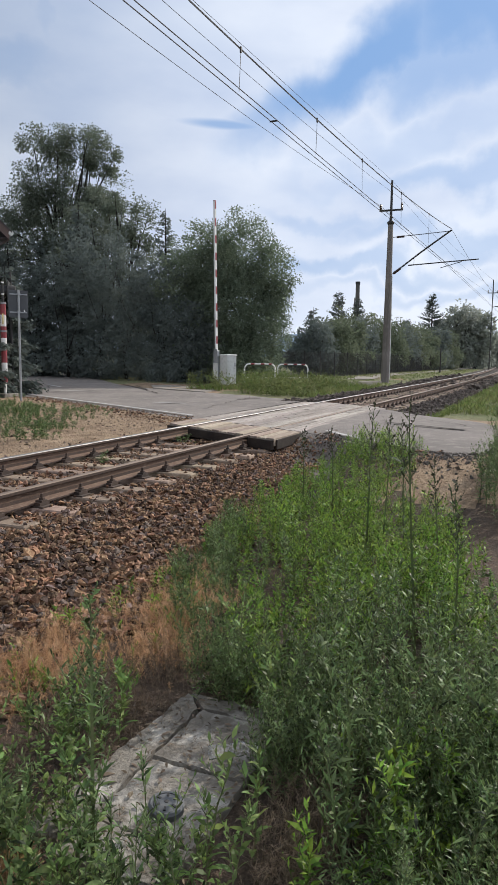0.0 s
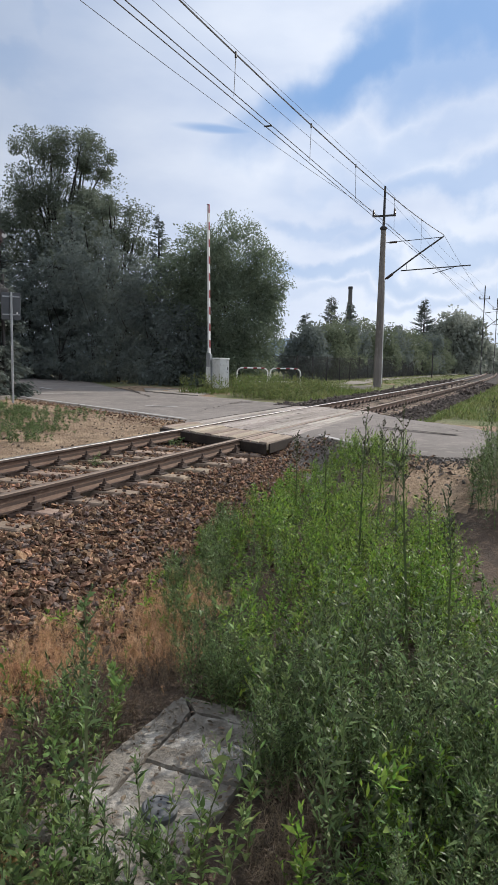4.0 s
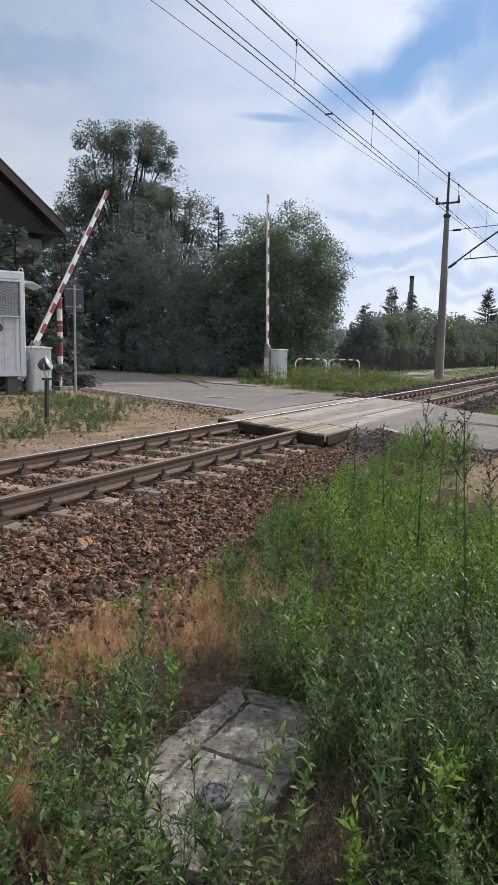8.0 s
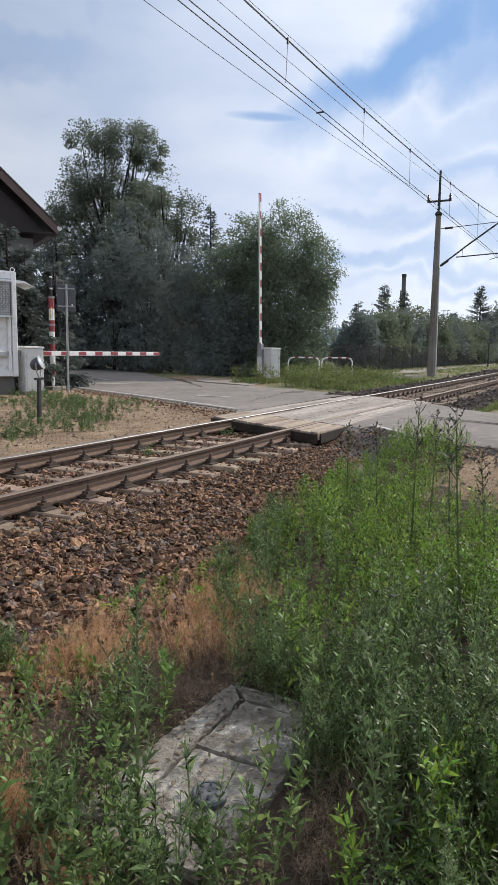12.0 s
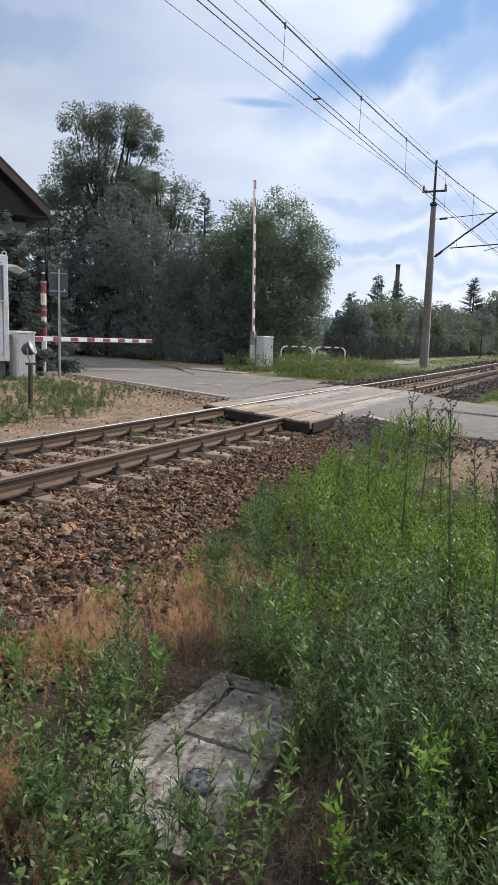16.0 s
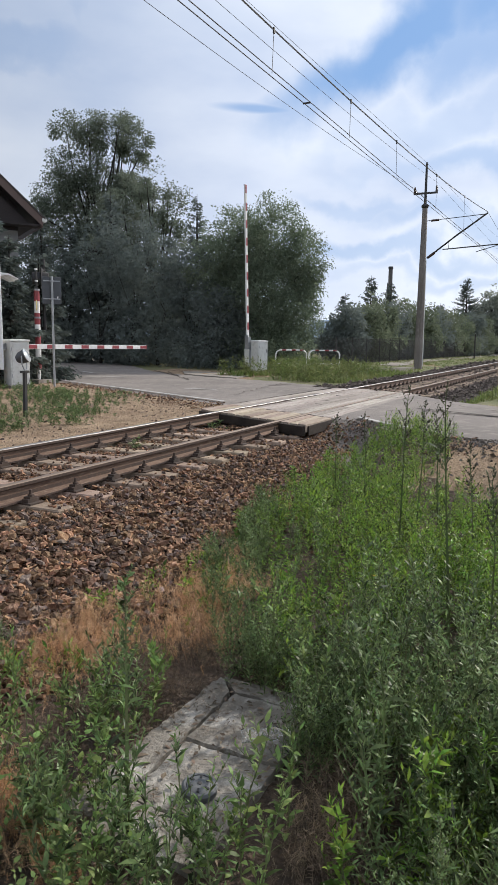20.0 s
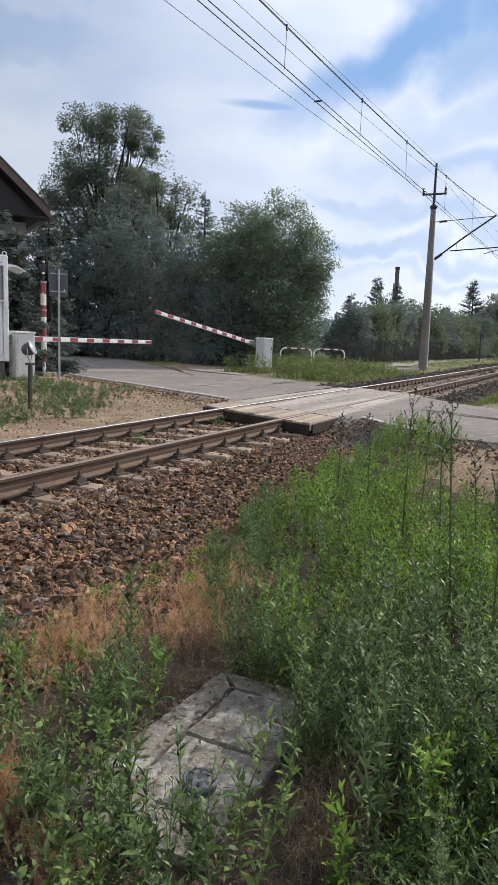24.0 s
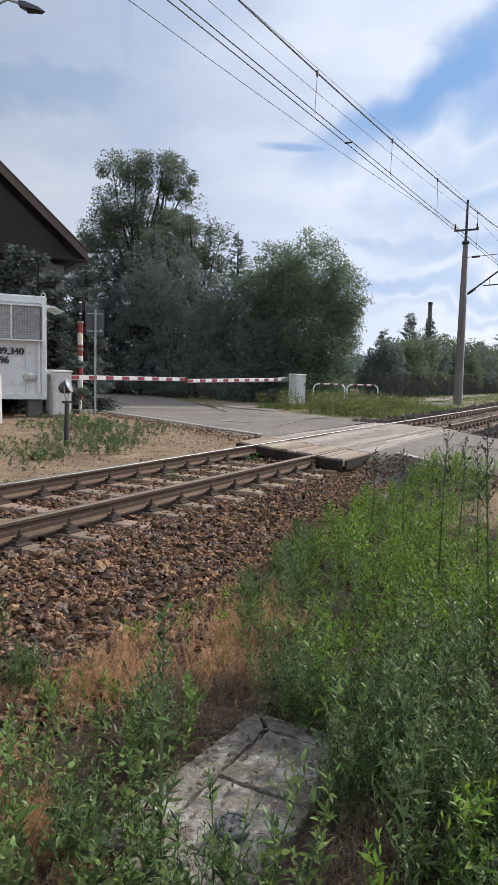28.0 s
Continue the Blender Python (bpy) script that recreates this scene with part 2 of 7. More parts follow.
BOXGREY = mat("light grey painted cabinet", ((0.62, 0.62, 0.59), (0.54, 0.54, 0.51), (0.46, 0.45, 0.42)), 2, 9, 0.55, 0.12, 60, 0.002)
HUTW = mat("white painted container steel", ((0.72, 0.73, 0.73), (0.64, 0.65, 0.66), (0.55, 0.54, 0.52)), 1.2, 6, 0.5, 0.1, 40, 0.002)
DARKM = mat("dark painted metal", ((0.035, 0.035, 0.038), (0.06, 0.055, 0.05)), 4, 30, 0.6, 0.15, 60, 0.002, 0.3)
GALV = mat("galvanised steel", ((0.36, 0.37, 0.38), (0.27, 0.28, 0.29)), 3, 30, 0.5, 0.15, 70, 0.002, 0.6)
SIGNB = mat("dark grey sheet metal", ((0.09, 0.095, 0.103), (0.074, 0.078, 0.084)), 2, 20, 0.5, 0.1, 60, 0.002, 0.4)
RED = mat("faded red paint", ((0.30, 0.05, 0.06), (0.24, 0.055, 0.06)), 5, 30, 0.5, 0.08, 60, 0.002)
WHITE = mat("white reflective paint", ((0.78, 0.77, 0.75), (0.66, 0.65, 0.63)), 5, 30, 0.45, 0.08, 60, 0.002)
BROWNW = mat("dark brown stained boards", ((0.026, 0.019, 0.019), (0.019, 0.014, 0.0145), (0.036, 0.026, 0.024)), 1.5, 12, 0.7, 0.4, 25, 0.006, stretch=(1, 1, 6))
FASCIA = mat("brown fascia paint", ((0.13, 0.085, 0.072), (0.095, 0.065, 0.056)), 2, 16, 0.6, 0.2, 40, 0.004)
TILE = mat("dark roof sheet", ((0.07, 0.055, 0.052), (0.05, 0.042, 0.04)), 2, 16, 0.6, 0.3, 30, 0.01)
# Pale wall darkened in colour to hold the shade of the eaves.
RENDERW = mat("eaves-shaded house render", ((0.26, 0.255, 0.25), (0.20, 0.197, 0.195)), 1.2, 12, 0.95, 0.25, 60, 0.006, spec=0.2)
WIRE = mat("dark wire", ((0.045, 0.043, 0.045), (0.07, 0.06, 0.055)), 3, 30, 0.6, 0, 1, 0, 0.5)
GLASS = mat("lamp glass", ((0.55, 0.57, 0.58), (0.45, 0.47, 0.48)), 5, 30, 0.15, 0, 1, 0, 0.3)
PORC = mat("brown insulator glaze", ((0.06, 0.032, 0.024), (0.05, 0.03, 0.025)), 5, 30, 0.3, 0, 1, 0)
BARK = mat("bark", ((0.05, 0.046, 0.042), (0.033, 0.030, 0.028), (0.075, 0.07, 0.064)), 3, 20, 0.95, 0.8, 24, 0.03, stretch=(1, 1, 0.3), spec=0.15)
# Ash, shrub and needle colours are lifted towards blue to imitate veiling haze.
LEAF_ASH = mat("haze-lifted ash leaves", ((0.142, 0.170, 0.128), (0.18, 0.205, 0.158)), 0.5, 3, 0.7, 0, 1, 0, vary=0.3, island=True, translucent=0.45, spec=0.2, hue=0.004)
LEAF_WILLOW = mat("willow leaves", ((0.165, 0.208, 0.142), (0.205, 0.248, 0.175)), 0.5, 3, 0.65, 0, 1, 0, vary=0.28, island=True, translucent=0.5, spec=0.25, hue=0.004)
LEAF_DARK = mat("haze-lifted shrub leaves", ((0.142, 0.168, 0.156), (0.172, 0.198, 0.182)), 0.5, 3, 0.8, 0, 1, 0, vary=0.12, island=True, translucent=0.45, spec=0.2, hue=0.004)
NEEDLE = mat("haze-lifted conifer needles", ((0.098, 0.120, 0.108), (0.128, 0.148, 0.13)), 0.5, 3, 0.7, 0, 1, 0, vary=0.4, island=True, translucent=0.25, spec=0.25)
# Distance haze is put into this pale leaf colour.
LEAF_HAZE = mat("haze-paled far leaves", ((0.27, 0.295, 0.25), (0.32, 0.34, 0.295)), 0.2, 1, 0.7, 0, 1, 0, vary=0.25, island=True, translucent=0.5, spec=0.2, hue=0.004)
LEAF_FAR = mat("far leaves", ((0.135, 0.165, 0.105), (0.175, 0.20, 0.135)), 0.2, 1, 0.7, 0, 1, 0, vary=0.35, island=True, translucent=0.42, spec=0.25, hue=0.004)
WEED = mat("weed leaves", ((0.124, 0.232, 0.030), (0.186, 0.29, 0.048)), 1.4, 6, 0.46, 0, 1, 0, vary=0.85, island=True, translucent=0.43, spec=0.28, hue=0.02)
WEED_NEAR = mat("goosefoot leaves", ((0.136, 0.218, 0.056), (0.192, 0.27, 0.09)), 1.4, 6, 0.5, 0, 1, 0, vary=0.6, island=True, translucent=0.42, spec=0.28, hue=0.018)
WEED_GREY = mat("mugwort leaves", ((0.098, 0.158, 0.052), (0.142, 0.20, 0.079)), 1.4, 6, 0.46, 0, 1, 0, vary=0.85, island=True, translucent=0.4, spec=0.32, hue=0.016)
DOCK = mat("dark weed leaves", ((0.07, 0.108, 0.036), (0.10, 0.13, 0.052)), 1.4, 6, 0.5, 0, 1, 0, vary=0.4, island=True, translucent=0.3, spec=0.3, hue=0.015)
STEM = mat("weed stems", ((0.125, 0.17, 0.06), (0.15, 0.155, 0.075)), 2, 10, 0.7, 0, 1, 0, vary=0.3, island=True)
DRY = mat("dry orange stalks", ((0.60, 0.385, 0.215), (0.44, 0.275, 0.15), (0.68, 0.53, 0.36)), 1.6, 9, 0.85, 0, 1, 0, vary=0.55, island=True, translucent=0.4, spec=0.2, hue=0.014)
DEAD = mat("dead brown stalks", ((0.25, 0.196, 0.14), (0.15, 0.115, 0.083)), 2, 9, 0.85, 0, 1, 0, vary=0.55, island=True, translucent=0.3, spec=0.2)
STRAW = mat("bleached straw", ((0.50, 0.41, 0.29), (0.36, 0.28, 0.19)), 2, 9, 0.85, 0, 1, 0, vary=0.4, island=True, translucent=0.3, spec=0.2)
GRASS = mat("grass blades", ((0.125, 0.18, 0.05), (0.185, 0.205, 0.085)), 0.6, 5, 0.7, 0, 1, 0, vary=0.45, island=True, translucent=0.4, spec=0.22, hue=0.015)
YELLOW = mat("yellow petals", ((0.80, 0.55, 0.02), (0.75, 0.48, 0.02)), 5, 20, 0.6, 0, 1, 0)
SEED = mat("weed bud spikes", ((0.06, 0.066, 0.042), (0.085, 0.08, 0.052)), 3, 12, 0.8, 0, 1, 0, vary=0.4, island=True, translucent=0.15, spec=0.2)
STONE_PALE = mat("grey-violet ballast stone", ((0.172, 0.122, 0.098), (0.085, 0.064, 0.054), (0.33, 0.25, 0.19)), 5, 40, 0.85, 0.5, 70, 0.008, vary=0.7, island=True, spec=0.35, hue=0.012)
STONE_GREY = mat("dark grey ballast stone", ((0.135, 0.108, 0.09), (0.075, 0.062, 0.054), (0.22, 0.185, 0.155)), 5, 40, 0.9, 0.4, 70, 0.008, vary=0.6, island=True, spec=0.3, hue=0.007)

# ---- geometry helpers ----


class Geo:
    """Collects faces of one mesh."""

    def __init__(self):
        self.v, self.f = [], []

    def add(self, verts, faces):
        o = len(self.v)
        self.v += [tuple(p) for p in verts]
        self.f += [tuple(i + o for i in q) for q in faces]
        return self

    def box(self, x0, y0, z0, x1, y1, z1):
        return self.add([(x0, y0, z0), (x1, y0, z0), (x1, y1, z0), (x0, y1, z0), (x0, y0, z1), (x1, y0, z1), (x1, y1, z1), (x0, y1, z1)],
                        [(3, 2, 1, 0), (4, 5, 6, 7), (0, 1, 5, 4), (1, 2, 6, 5), (2, 3, 7, 6), (3, 0, 4, 7)])

    def tube(self, pts, radii, seg=8, cap=True):
        pts = [Vector(p) for p in pts]
        if isinstance(radii, (int, float)):
            radii = [radii] * len(pts)
        rings, side = [], None
        for i, p in enumerate(pts):
            d = (pts[min(i + 1, len(pts) - 1)] - pts[max(i - 1, 0)]).normalized()
            if side is None:
                side = d.orthogonal().normalized()
            side = (side - d * side.dot(d)).normalized()
            up = d.cross(side)
            rings.append([p + (side * math.cos(2 * math.pi * k / seg) + up * math.sin(2 * math.pi * k / seg)) * radii[i] for k in range(seg)])
        verts = [q for r in rings for q in r]
        faces = [(i * seg + k, i * seg + (k + 1) % seg, (i + 1) * seg + (k + 1) % seg, (i + 1) * seg + k) for i in range(len(pts) - 1) for k in range(seg)]
        if cap:
            faces += [tuple(range(seg - 1, -1, -1)), tuple((len(pts) - 1) * seg + k for k in range(seg))]
        return self.add(verts, faces)

    def prism(self, profile, a, b):
        """A profile of (across, up) swept along x from a to b."""
        n = len(profile)
        return self.add([(a, y, z) for y, z in profile] + [(b, y, z) for y, z in profile],
                        [(k, (k + 1) % n, n + (k + 1) % n, n + k) for k in range(n)] + [tuple(range(n - 1, -1, -1)), tuple(range(n, 2 * n))])

    def lathe(self, profile, seg=12, at=(0, 0, 0)):
        """A profile of (radius, z) turned round z."""
        o = Vector(at)
        verts = [o + Vector((r * math.cos(2 * math.pi * k / seg), r * math.sin(2 * math.pi * k / seg), z)) for r, z in profile for k in range(seg)]
        n = len(profile)
        faces = [(i * seg + k, i * seg + (k + 1) % seg, (i + 1) * seg + (k + 1) % seg, (i + 1) * seg + k) for i in range(n - 1) for k in range(seg)]
        return self.add(verts, faces + [tuple(range(seg - 1, -1, -1)), tuple((n - 1) * seg + k for k in range(seg))])

    def turn(self, m):
        self.v = [tuple(m @ Vector(p)) for p in self.v]
        return self

    def mesh(self, name, material, bevel=0.0, smooth=False, segments=1):
        me = bpy.data.meshes.new(name)
        me.from_pydata(self.v, [], self.f)
        bm = bmesh.new()
        bm.from_mesh(me)
        bmesh.ops.recalc_face_normals(bm, faces=bm.faces)
        if bevel:
            bmesh.ops.bevel(bm, geom=[e for e in bm.edges if e.is_manifold and e.calc_face_angle(0) > 0.5], offset=bevel, segments=segments,
                            affect="EDGES", clamp_overlap=True)
        bm.to_mesh(me)
        bm.free()
        if smooth:
            me.shade_smooth()
            me.set_sharp_from_angle(angle=radians(38))
        me.materials.append(material)
        return me


def part(name, geo, material, parent, label="", bevel=0.0, smooth=False, m=None, segments=1):
    """One mesh object under a thing or a part (or a thing of its own where parent is None)."""
    me = geo if isinstance(geo, bpy.types.Mesh) else geo.mesh(name, material, bevel, smooth, segments)
    ob = new(name, me)
    if parent is not None:
        ob.parent = parent
    if m is not None:
        ob.matrix_basis = m
    if label:
        tagged(ob, label)
    return ob


def thing(name, label, category, m=None, group="", kind=""):
    ob = new(name)
    ob.empty_display_size = 0.2
    if m is not None:
        ob.matrix_basis = m
    return tagged(ob, label, category, group, kind)


def bulk(name, verts, quads, material, tris=None):
    """A mesh from arrays."""
    me = bpy.data.meshes.new(name)
    verts = np.asarray(verts, np.float32)
    loops, starts, n = [], [], 0
    for arr in (quads, tris):
        if arr is None or len(arr) == 0:
            continue
        arr = np.asarray(arr, np.int32)
        loops.append(arr.ravel())
        starts.append(np.arange(len(arr), dtype=np.int32) * arr.shape[1] + n)
        n += arr.size
    loops, starts = np.concatenate(loops), np.concatenate(starts)
    me.vertices.add(len(verts))
    me.vertices.foreach_set("co", verts.ravel())
    me.loops.add(len(loops))
    me.loops.foreach_set("vertex_index", loops)
    me.polygons.add(len(starts))
    me.polygons.foreach_set("loop_start", starts)
    me.update(calc_edges=True)
    me.validate()
    me.shade_flat()
    me.materials.append(material)
    return me

# ---- the plan ----
GAUGE = 1.507


def axis_y(x):
    """The track's middle line: straight over the crossing, then a slow bend."""
    return 5.14 + 0.00032 * max(0.0, x - 30.0) ** 2


ROAD_L = ((12.6, -40), (12.2, -6), (11.6, -0.6), (11.2, 0.22), (10.0, 0.55), (9.45, 1.0), (9.5, 1.6), (10.2, 2.65), (11.15, 3.5), (12.4, 6.4), (13.3, 8.1),
          (14.45, 10.2), (16.1, 13.4), (19, 18.6), (24, 27), (32, 38), (60, 70))
ROAD_R = ((17.2, -40), (15.6, -6), (14.3, -0.9), (14.0, 0.65), (14.95, 1.3), (15.95, 2.6), (17.4, 3.8), (18.5, 5.6), (20.1, 7.6), (21.7, 10.3), (22.6, 13),
          (25.1, 16.6), (31, 22), (36, 27), (46, 40), (74, 70))


def along(line, y):
    """x of a side of the road at y."""
    for (x0, y0), (x1, y1) in zip(line, line[1:]):
        if y0 <= y <= y1:
            return x0 + (x1 - x0) * (y - y0) / (y1 - y0)
    return line[0][0] if y < line[0][1] else line[-1][0]


def smooth(a, b, x):
    k = min(1.0, max(0.0, (x - a) / (b - a)))
    return k * k * (3 - 2 * k)


def soil_height(x, y):
    """The ground without roads and ballast."""
    near = -0.45 + 0.35 * smooth(6.5, 9.5, x) + 0.05 * smooth(20, 60, x)
    far = -0.10 + 0.10 * smooth(7.0, 11.5, y)
    z = near + (far - near) * smooth(2.2, 4.2, y)
    z += 0.035 * noise.noise((x * 0.7, y * 0.7, 3.0)) + 0.015 * noise.noise((x * 3.1, y * 3.1, 9.0))
    return z


def ground_height(x, y):
    z = soil_height(x, y)
    d = abs(y - axis_y(x))
    bed = -0.262 - 0.225 * smooth(1.3, 2.75, d) + (0.02 * noise.noise((x * 2, y * 2, 1.0)))
    if y < axis_y(x):
        k = smooth(2.9, 2.3, d)
    else:
        k = smooth(1.35, 0.95, d)
    z = z + (bed - z) * k
    inside = min(x - along(ROAD_L, y), along(ROAD_R, y) - x)
    z = z + (-0.035 - z) * smooth(-0.9, 0.05, inside)
    return z


def build_ground():
    xs = np.concatenate([[-3500, -800, -200, -60, -20, -8, -3], np.arange(-1, 24, 0.16), np.arange(24, 60, 1.0), [64, 70, 80, 95, 120, 160, 240, 400, 800, 1600, 3500]])
    ys = np.concatenate([[-3500, -800, -200, -60, -20, -9, -6], np.arange(-4, 17, 0.16), np.arange(17, 45, 1.2), [48, 56, 70, 100, 160, 300, 800, 1600, 3500]])
    nx, ny = len(xs), len(ys)
    V = np.array([(x, y, ground_height(x, y)) for y in ys for x in xs])
    i = np.arange((ny - 1) * (nx - 1))
    r, c = i // (nx - 1), i % (nx - 1)
    a = r * nx + c
    Q = np.stack([a, a + 1, a + nx + 1, a + nx], 1)
    me = bulk("ground", V, Q, SOIL)
    for mt in (SAND, TURF, BED, GRIT):
        me.materials.append(mt)
    slot = np.zeros(len(Q), np.int32)
    cx, cy = (xs[c] + xs[c + 1]) / 2, (ys[r] + ys[r + 1]) / 2
    for k in range(len(Q)):
        x, y = float(cx[k]), float(cy[k])
        j = 0.45 * noise.noise((x * 0.9, y * 0.9, 5.0)) + 0.2 * noise.noise((x * 3, y * 3, 7.0))
        d = y - axis_y(x)
        if 9.2 + j * 0.5 < x < 12.5 and -2.9 < d < -1.32:
            slot[k] = 4
        elif -2.75 + j * 0.6 < d < (1.15 if x < 16 else 1.9) + j * 0.3 and x < 400:
            slot[k] = 3
        elif d > 0 and x < along(ROAD_L, y) + 0.5 + j and y < 17 + j:
            slot[k] = 1
        elif 20 < x < 27 and 10.6 + j * 2 < y < 17:
            slot[k] = 1
        elif x > 19 + j and -0.5 < d and y < 8.2:
            slot[k] = 2
        elif x > 16 or y > 17 or x < -10 or y < -8:
            slot[k] = 2 if noise.noise((x * 0.15, y * 0.15, 2.0)) < 0.5 else 1
        elif y < 1.7 + j and x > 7.6 + j + 0.5 * noise.noise((x * 5, y * 5, 3)):
            slot[k] = 1
    me.polygons.foreach_set("material_index", slot)
    me.polygons.foreach_set("use_smooth", np.ones(len(Q), bool))
    return tagged(new("ground", me), "sandy and weedy ground beside the railway", "ground", kind="structure")


ground = build_ground()


def build_road():
    ys = [-40, -20, -10] + [y * 0.25 for y in range(-24, 14)] + [3.5, 3.79] + [4.0 + 0.5 * k for k in range(5)] + [6.42] + [6.5 + 0.5 * k for k in range(34)] + [26, 32, 38, 50, 70]
    V, F, n = [], [], 13
    for y in ys:
        a, b = along(ROAD_L, y), along(ROAD_R, y)
        e = 0.16 * noise.noise((a, y * 1.3, 2.0)) + 0.1 * noise.noise((a, y * 4, 2.0)), 0.16 * noise.noise((b, y * 1.3, 6.0)) + 0.1 * noise.noise((b, y * 4, 6.0))
        for k in range(n):
            s = k / (n - 1)
            V.append((a + e[0] + (b + e[1] - a - e[0]) * s, y, 0.0 + 0.012 * noise.noise((a + s * 8, y, 4.0)) - (0.03 if k in (0, n - 1) else 0)))
    for i in range(len(ys) - 1):
        for k in range(n - 1):
            F.append((i * n + k, i * n + k + 1, (i + 1) * n + k + 1, (i + 1) * n + k))
    # the track bed is left open: the timber deck closes it
    F = [f for f in F if not all(3.75 < V[i][1] < 6.45 for i in f)]
    me = bulk("road", V, F, ASPHALT)
    me.polygons.foreach_set("use_smooth", np.ones(len(F), bool))
    return tagged(new("road", me), "worn grey asphalt road with cracked edges", "road", kind="structure")


road = build_road()


def strip(name, pts, width, label):
    g = Geo()
    for (x0, y0), (x1, y1) in zip(pts, pts[1:]):
        d = Vector((x1 - x0, y1 - y0, 0)).normalized()
        s = Vector((-d.y, d.x, 0)) * width / 2
        a, b = Vector((x0, y0, 0.016)), Vector((x1, y1, 0.016))
        g.add([a - s, b - s, b + s, a + s], [(0, 1, 2, 3)])
    ob = part(name, g, PAINT_W, None)
    return tagged(ob, label, "road marking", kind="structure")


def apron():
    """Pale worn concrete before the far barrier drive."""
    g = Geo().add([(21.65, 10.9, 0.012), (23.9, 11.35, 0.012), (24.6, 12.6, 0.012), (25.4, 14.1, 0.012), (25.2, 15.2, 0.012), (23.2, 13.9, 0.012), (22.75, 13.2, 0.012),
                   (21.65, 10.9, -0.2), (23.9, 11.35, -0.2), (24.6, 12.6, -0.2), (25.4, 14.1, -0.2), (25.2, 15.2, -0.2), (23.2, 13.9, -0.2), (22.75, 13.2, -0.2)],
                  [(0, 1, 2, 3, 4, 5, 6)] + [(k, k + 7, (k + 1) % 7 + 7, (k + 1) % 7) for k in range(7)])
    return tagged(part("pavement_apron", g, APRON, None), "pale worn concrete apron beside the road", "pavement", kind="structure")


apron()


def far_path():
    g = Geo()
    pts = [(40.0, 10.3), (47, 11.1), (58, 11.4), (70, 11.0), (90, 10.6), (112, 10.4)]
    for (x0, y0), (x1, y1) in zip(pts, pts[1:]):
        z0, z1 = ground_height(x0, y0) + 0.03, ground_height(x1, y1) + 0.03
        g.add([(x0, y0 - 0.7, z0), (x1, y1 - 0.9, z1), (x1, y1 + 0.9, z1), (x0, y0 + 0.7, z0)], [(0, 1, 2, 3)])
    return tagged(part("pavement_path", g, APRON, None), "pale gravel path beside the fence", "path", kind="structure")


far_path()


def cracks():
    """Dark cracks in the asphalt and the crumbled black edge beside the deck."""
    rng = random.Random(23)
    for a, b, w in (((12.6, 3.2), (16.9, 2.5), 0.022), ((13.2, 1.2), (15.2, 2.9), 0.02), ((11.3, 2.4), (13.0, 2.2), 0.02), ((15.2, 2.7), (15.9, 1.9), 0.018), ((14.6, 7.4), (19.8, 8.4), 0.02), ((19.6, 11.6), (24.6, 15.6), 0.05),
                    ((16.0, 10.6), (19.4, 9.0), 0.016), ((12.8, 0.9), (14.2, 0.4), 0.02)):
        n = max(5, int(math.hypot(b[0] - a[0], b[1] - a[1]) / 0.22))
        g = Geo()
        pts = [Vector((a[0] + (b[0] - a[0]) * k / n + rng.uniform(-.06, .06), a[1] + (b[1] - a[1]) * k / n + rng.uniform(-.09, .09), 0.0135)) for k in range(n + 1)]
        for p, q in zip(pts, pts[1:]):
            d = (q - p).normalized()
            s = Vector((-d.y, d.x, 0)) * w * rng.uniform(0.25, 0.7)
            g.add([p - s, q - s, q + s, p + s], [(0, 1, 2, 3)])
        tagged(part("trim_road_crack", g, PLANK_END, None), "dark jagged crack in the asphalt", "crack", kind="structure")


cracks()


def beside(line, pts, off):
    return [(along(line, y) + off, y) for y in pts]


strip("trim_edge_line_a", beside(ROAD_L, [6.75 + 0.45 * k for k in range(22)], 0.28), 0.10, "worn white edge line along the road")
strip("trim_edge_line_b", beside(ROAD_L, [1.75, 2.1, 2.5, 2.9, 3.4], 0.3), 0.09, "worn white edge line before the crossing")
for k, (p, q) in enumerate((((18.7, 15.2), (20.2, 14.4)), ((15.88, 9.5), (15.95, 8.6)), ((21.5, 16.9), (22.6, 18.4)))):
    strip("trim_dash_" + "abc"[k], (p, q), 0.14, "faded white dash on the road")
# the cracked seam of dark filler in the asphalt
_g = Geo()
for (x0, y0), (x1, y1) in (((21.6, 13.2), (24.9, 16.4)), ((18.3, 8.2), (19.4, 7.9)), ((12.6, 1.3), (13.4, 2.9))):
    d = Vector((x1 - x0, y1 - y0, 0)).normalized()
    for k in range(8):
        a, b = Vector((x0, y0, 0.018)).lerp((x1, y1, 0.018), k / 8), Vector((x0, y0, 0.018)).lerp((x1, y1, 0.018), (k + 1) / 8)
        s = Vector((-d.y, d.x, 0)) * (0.03 + 0.03 * random.random())
        _g.add([a - s, b - s, b + s, a + s], [(0, 1, 2, 3)])
tagged(part("trim_seam", _g, PLANK_END, None), "dark bitumen seams in the asphalt", "road seam", kind="structure")

# ---- the railway ----
RAIL_H = 0.165
RAIL_PROFILE = [(-0.068, 0), (0.068, 0), (0.068, 0.012), (0.012, 0.028), (0.009, 0.118), (0.036, 0.132), (0.036, 0.158), (0.026, 0.165),
                (-0.026, 0.165), (-0.036, 0.158), (-0.036, 0.132), (-0.009, 0.118), (-0.012, 0.028), (-0.068, 0.012)]


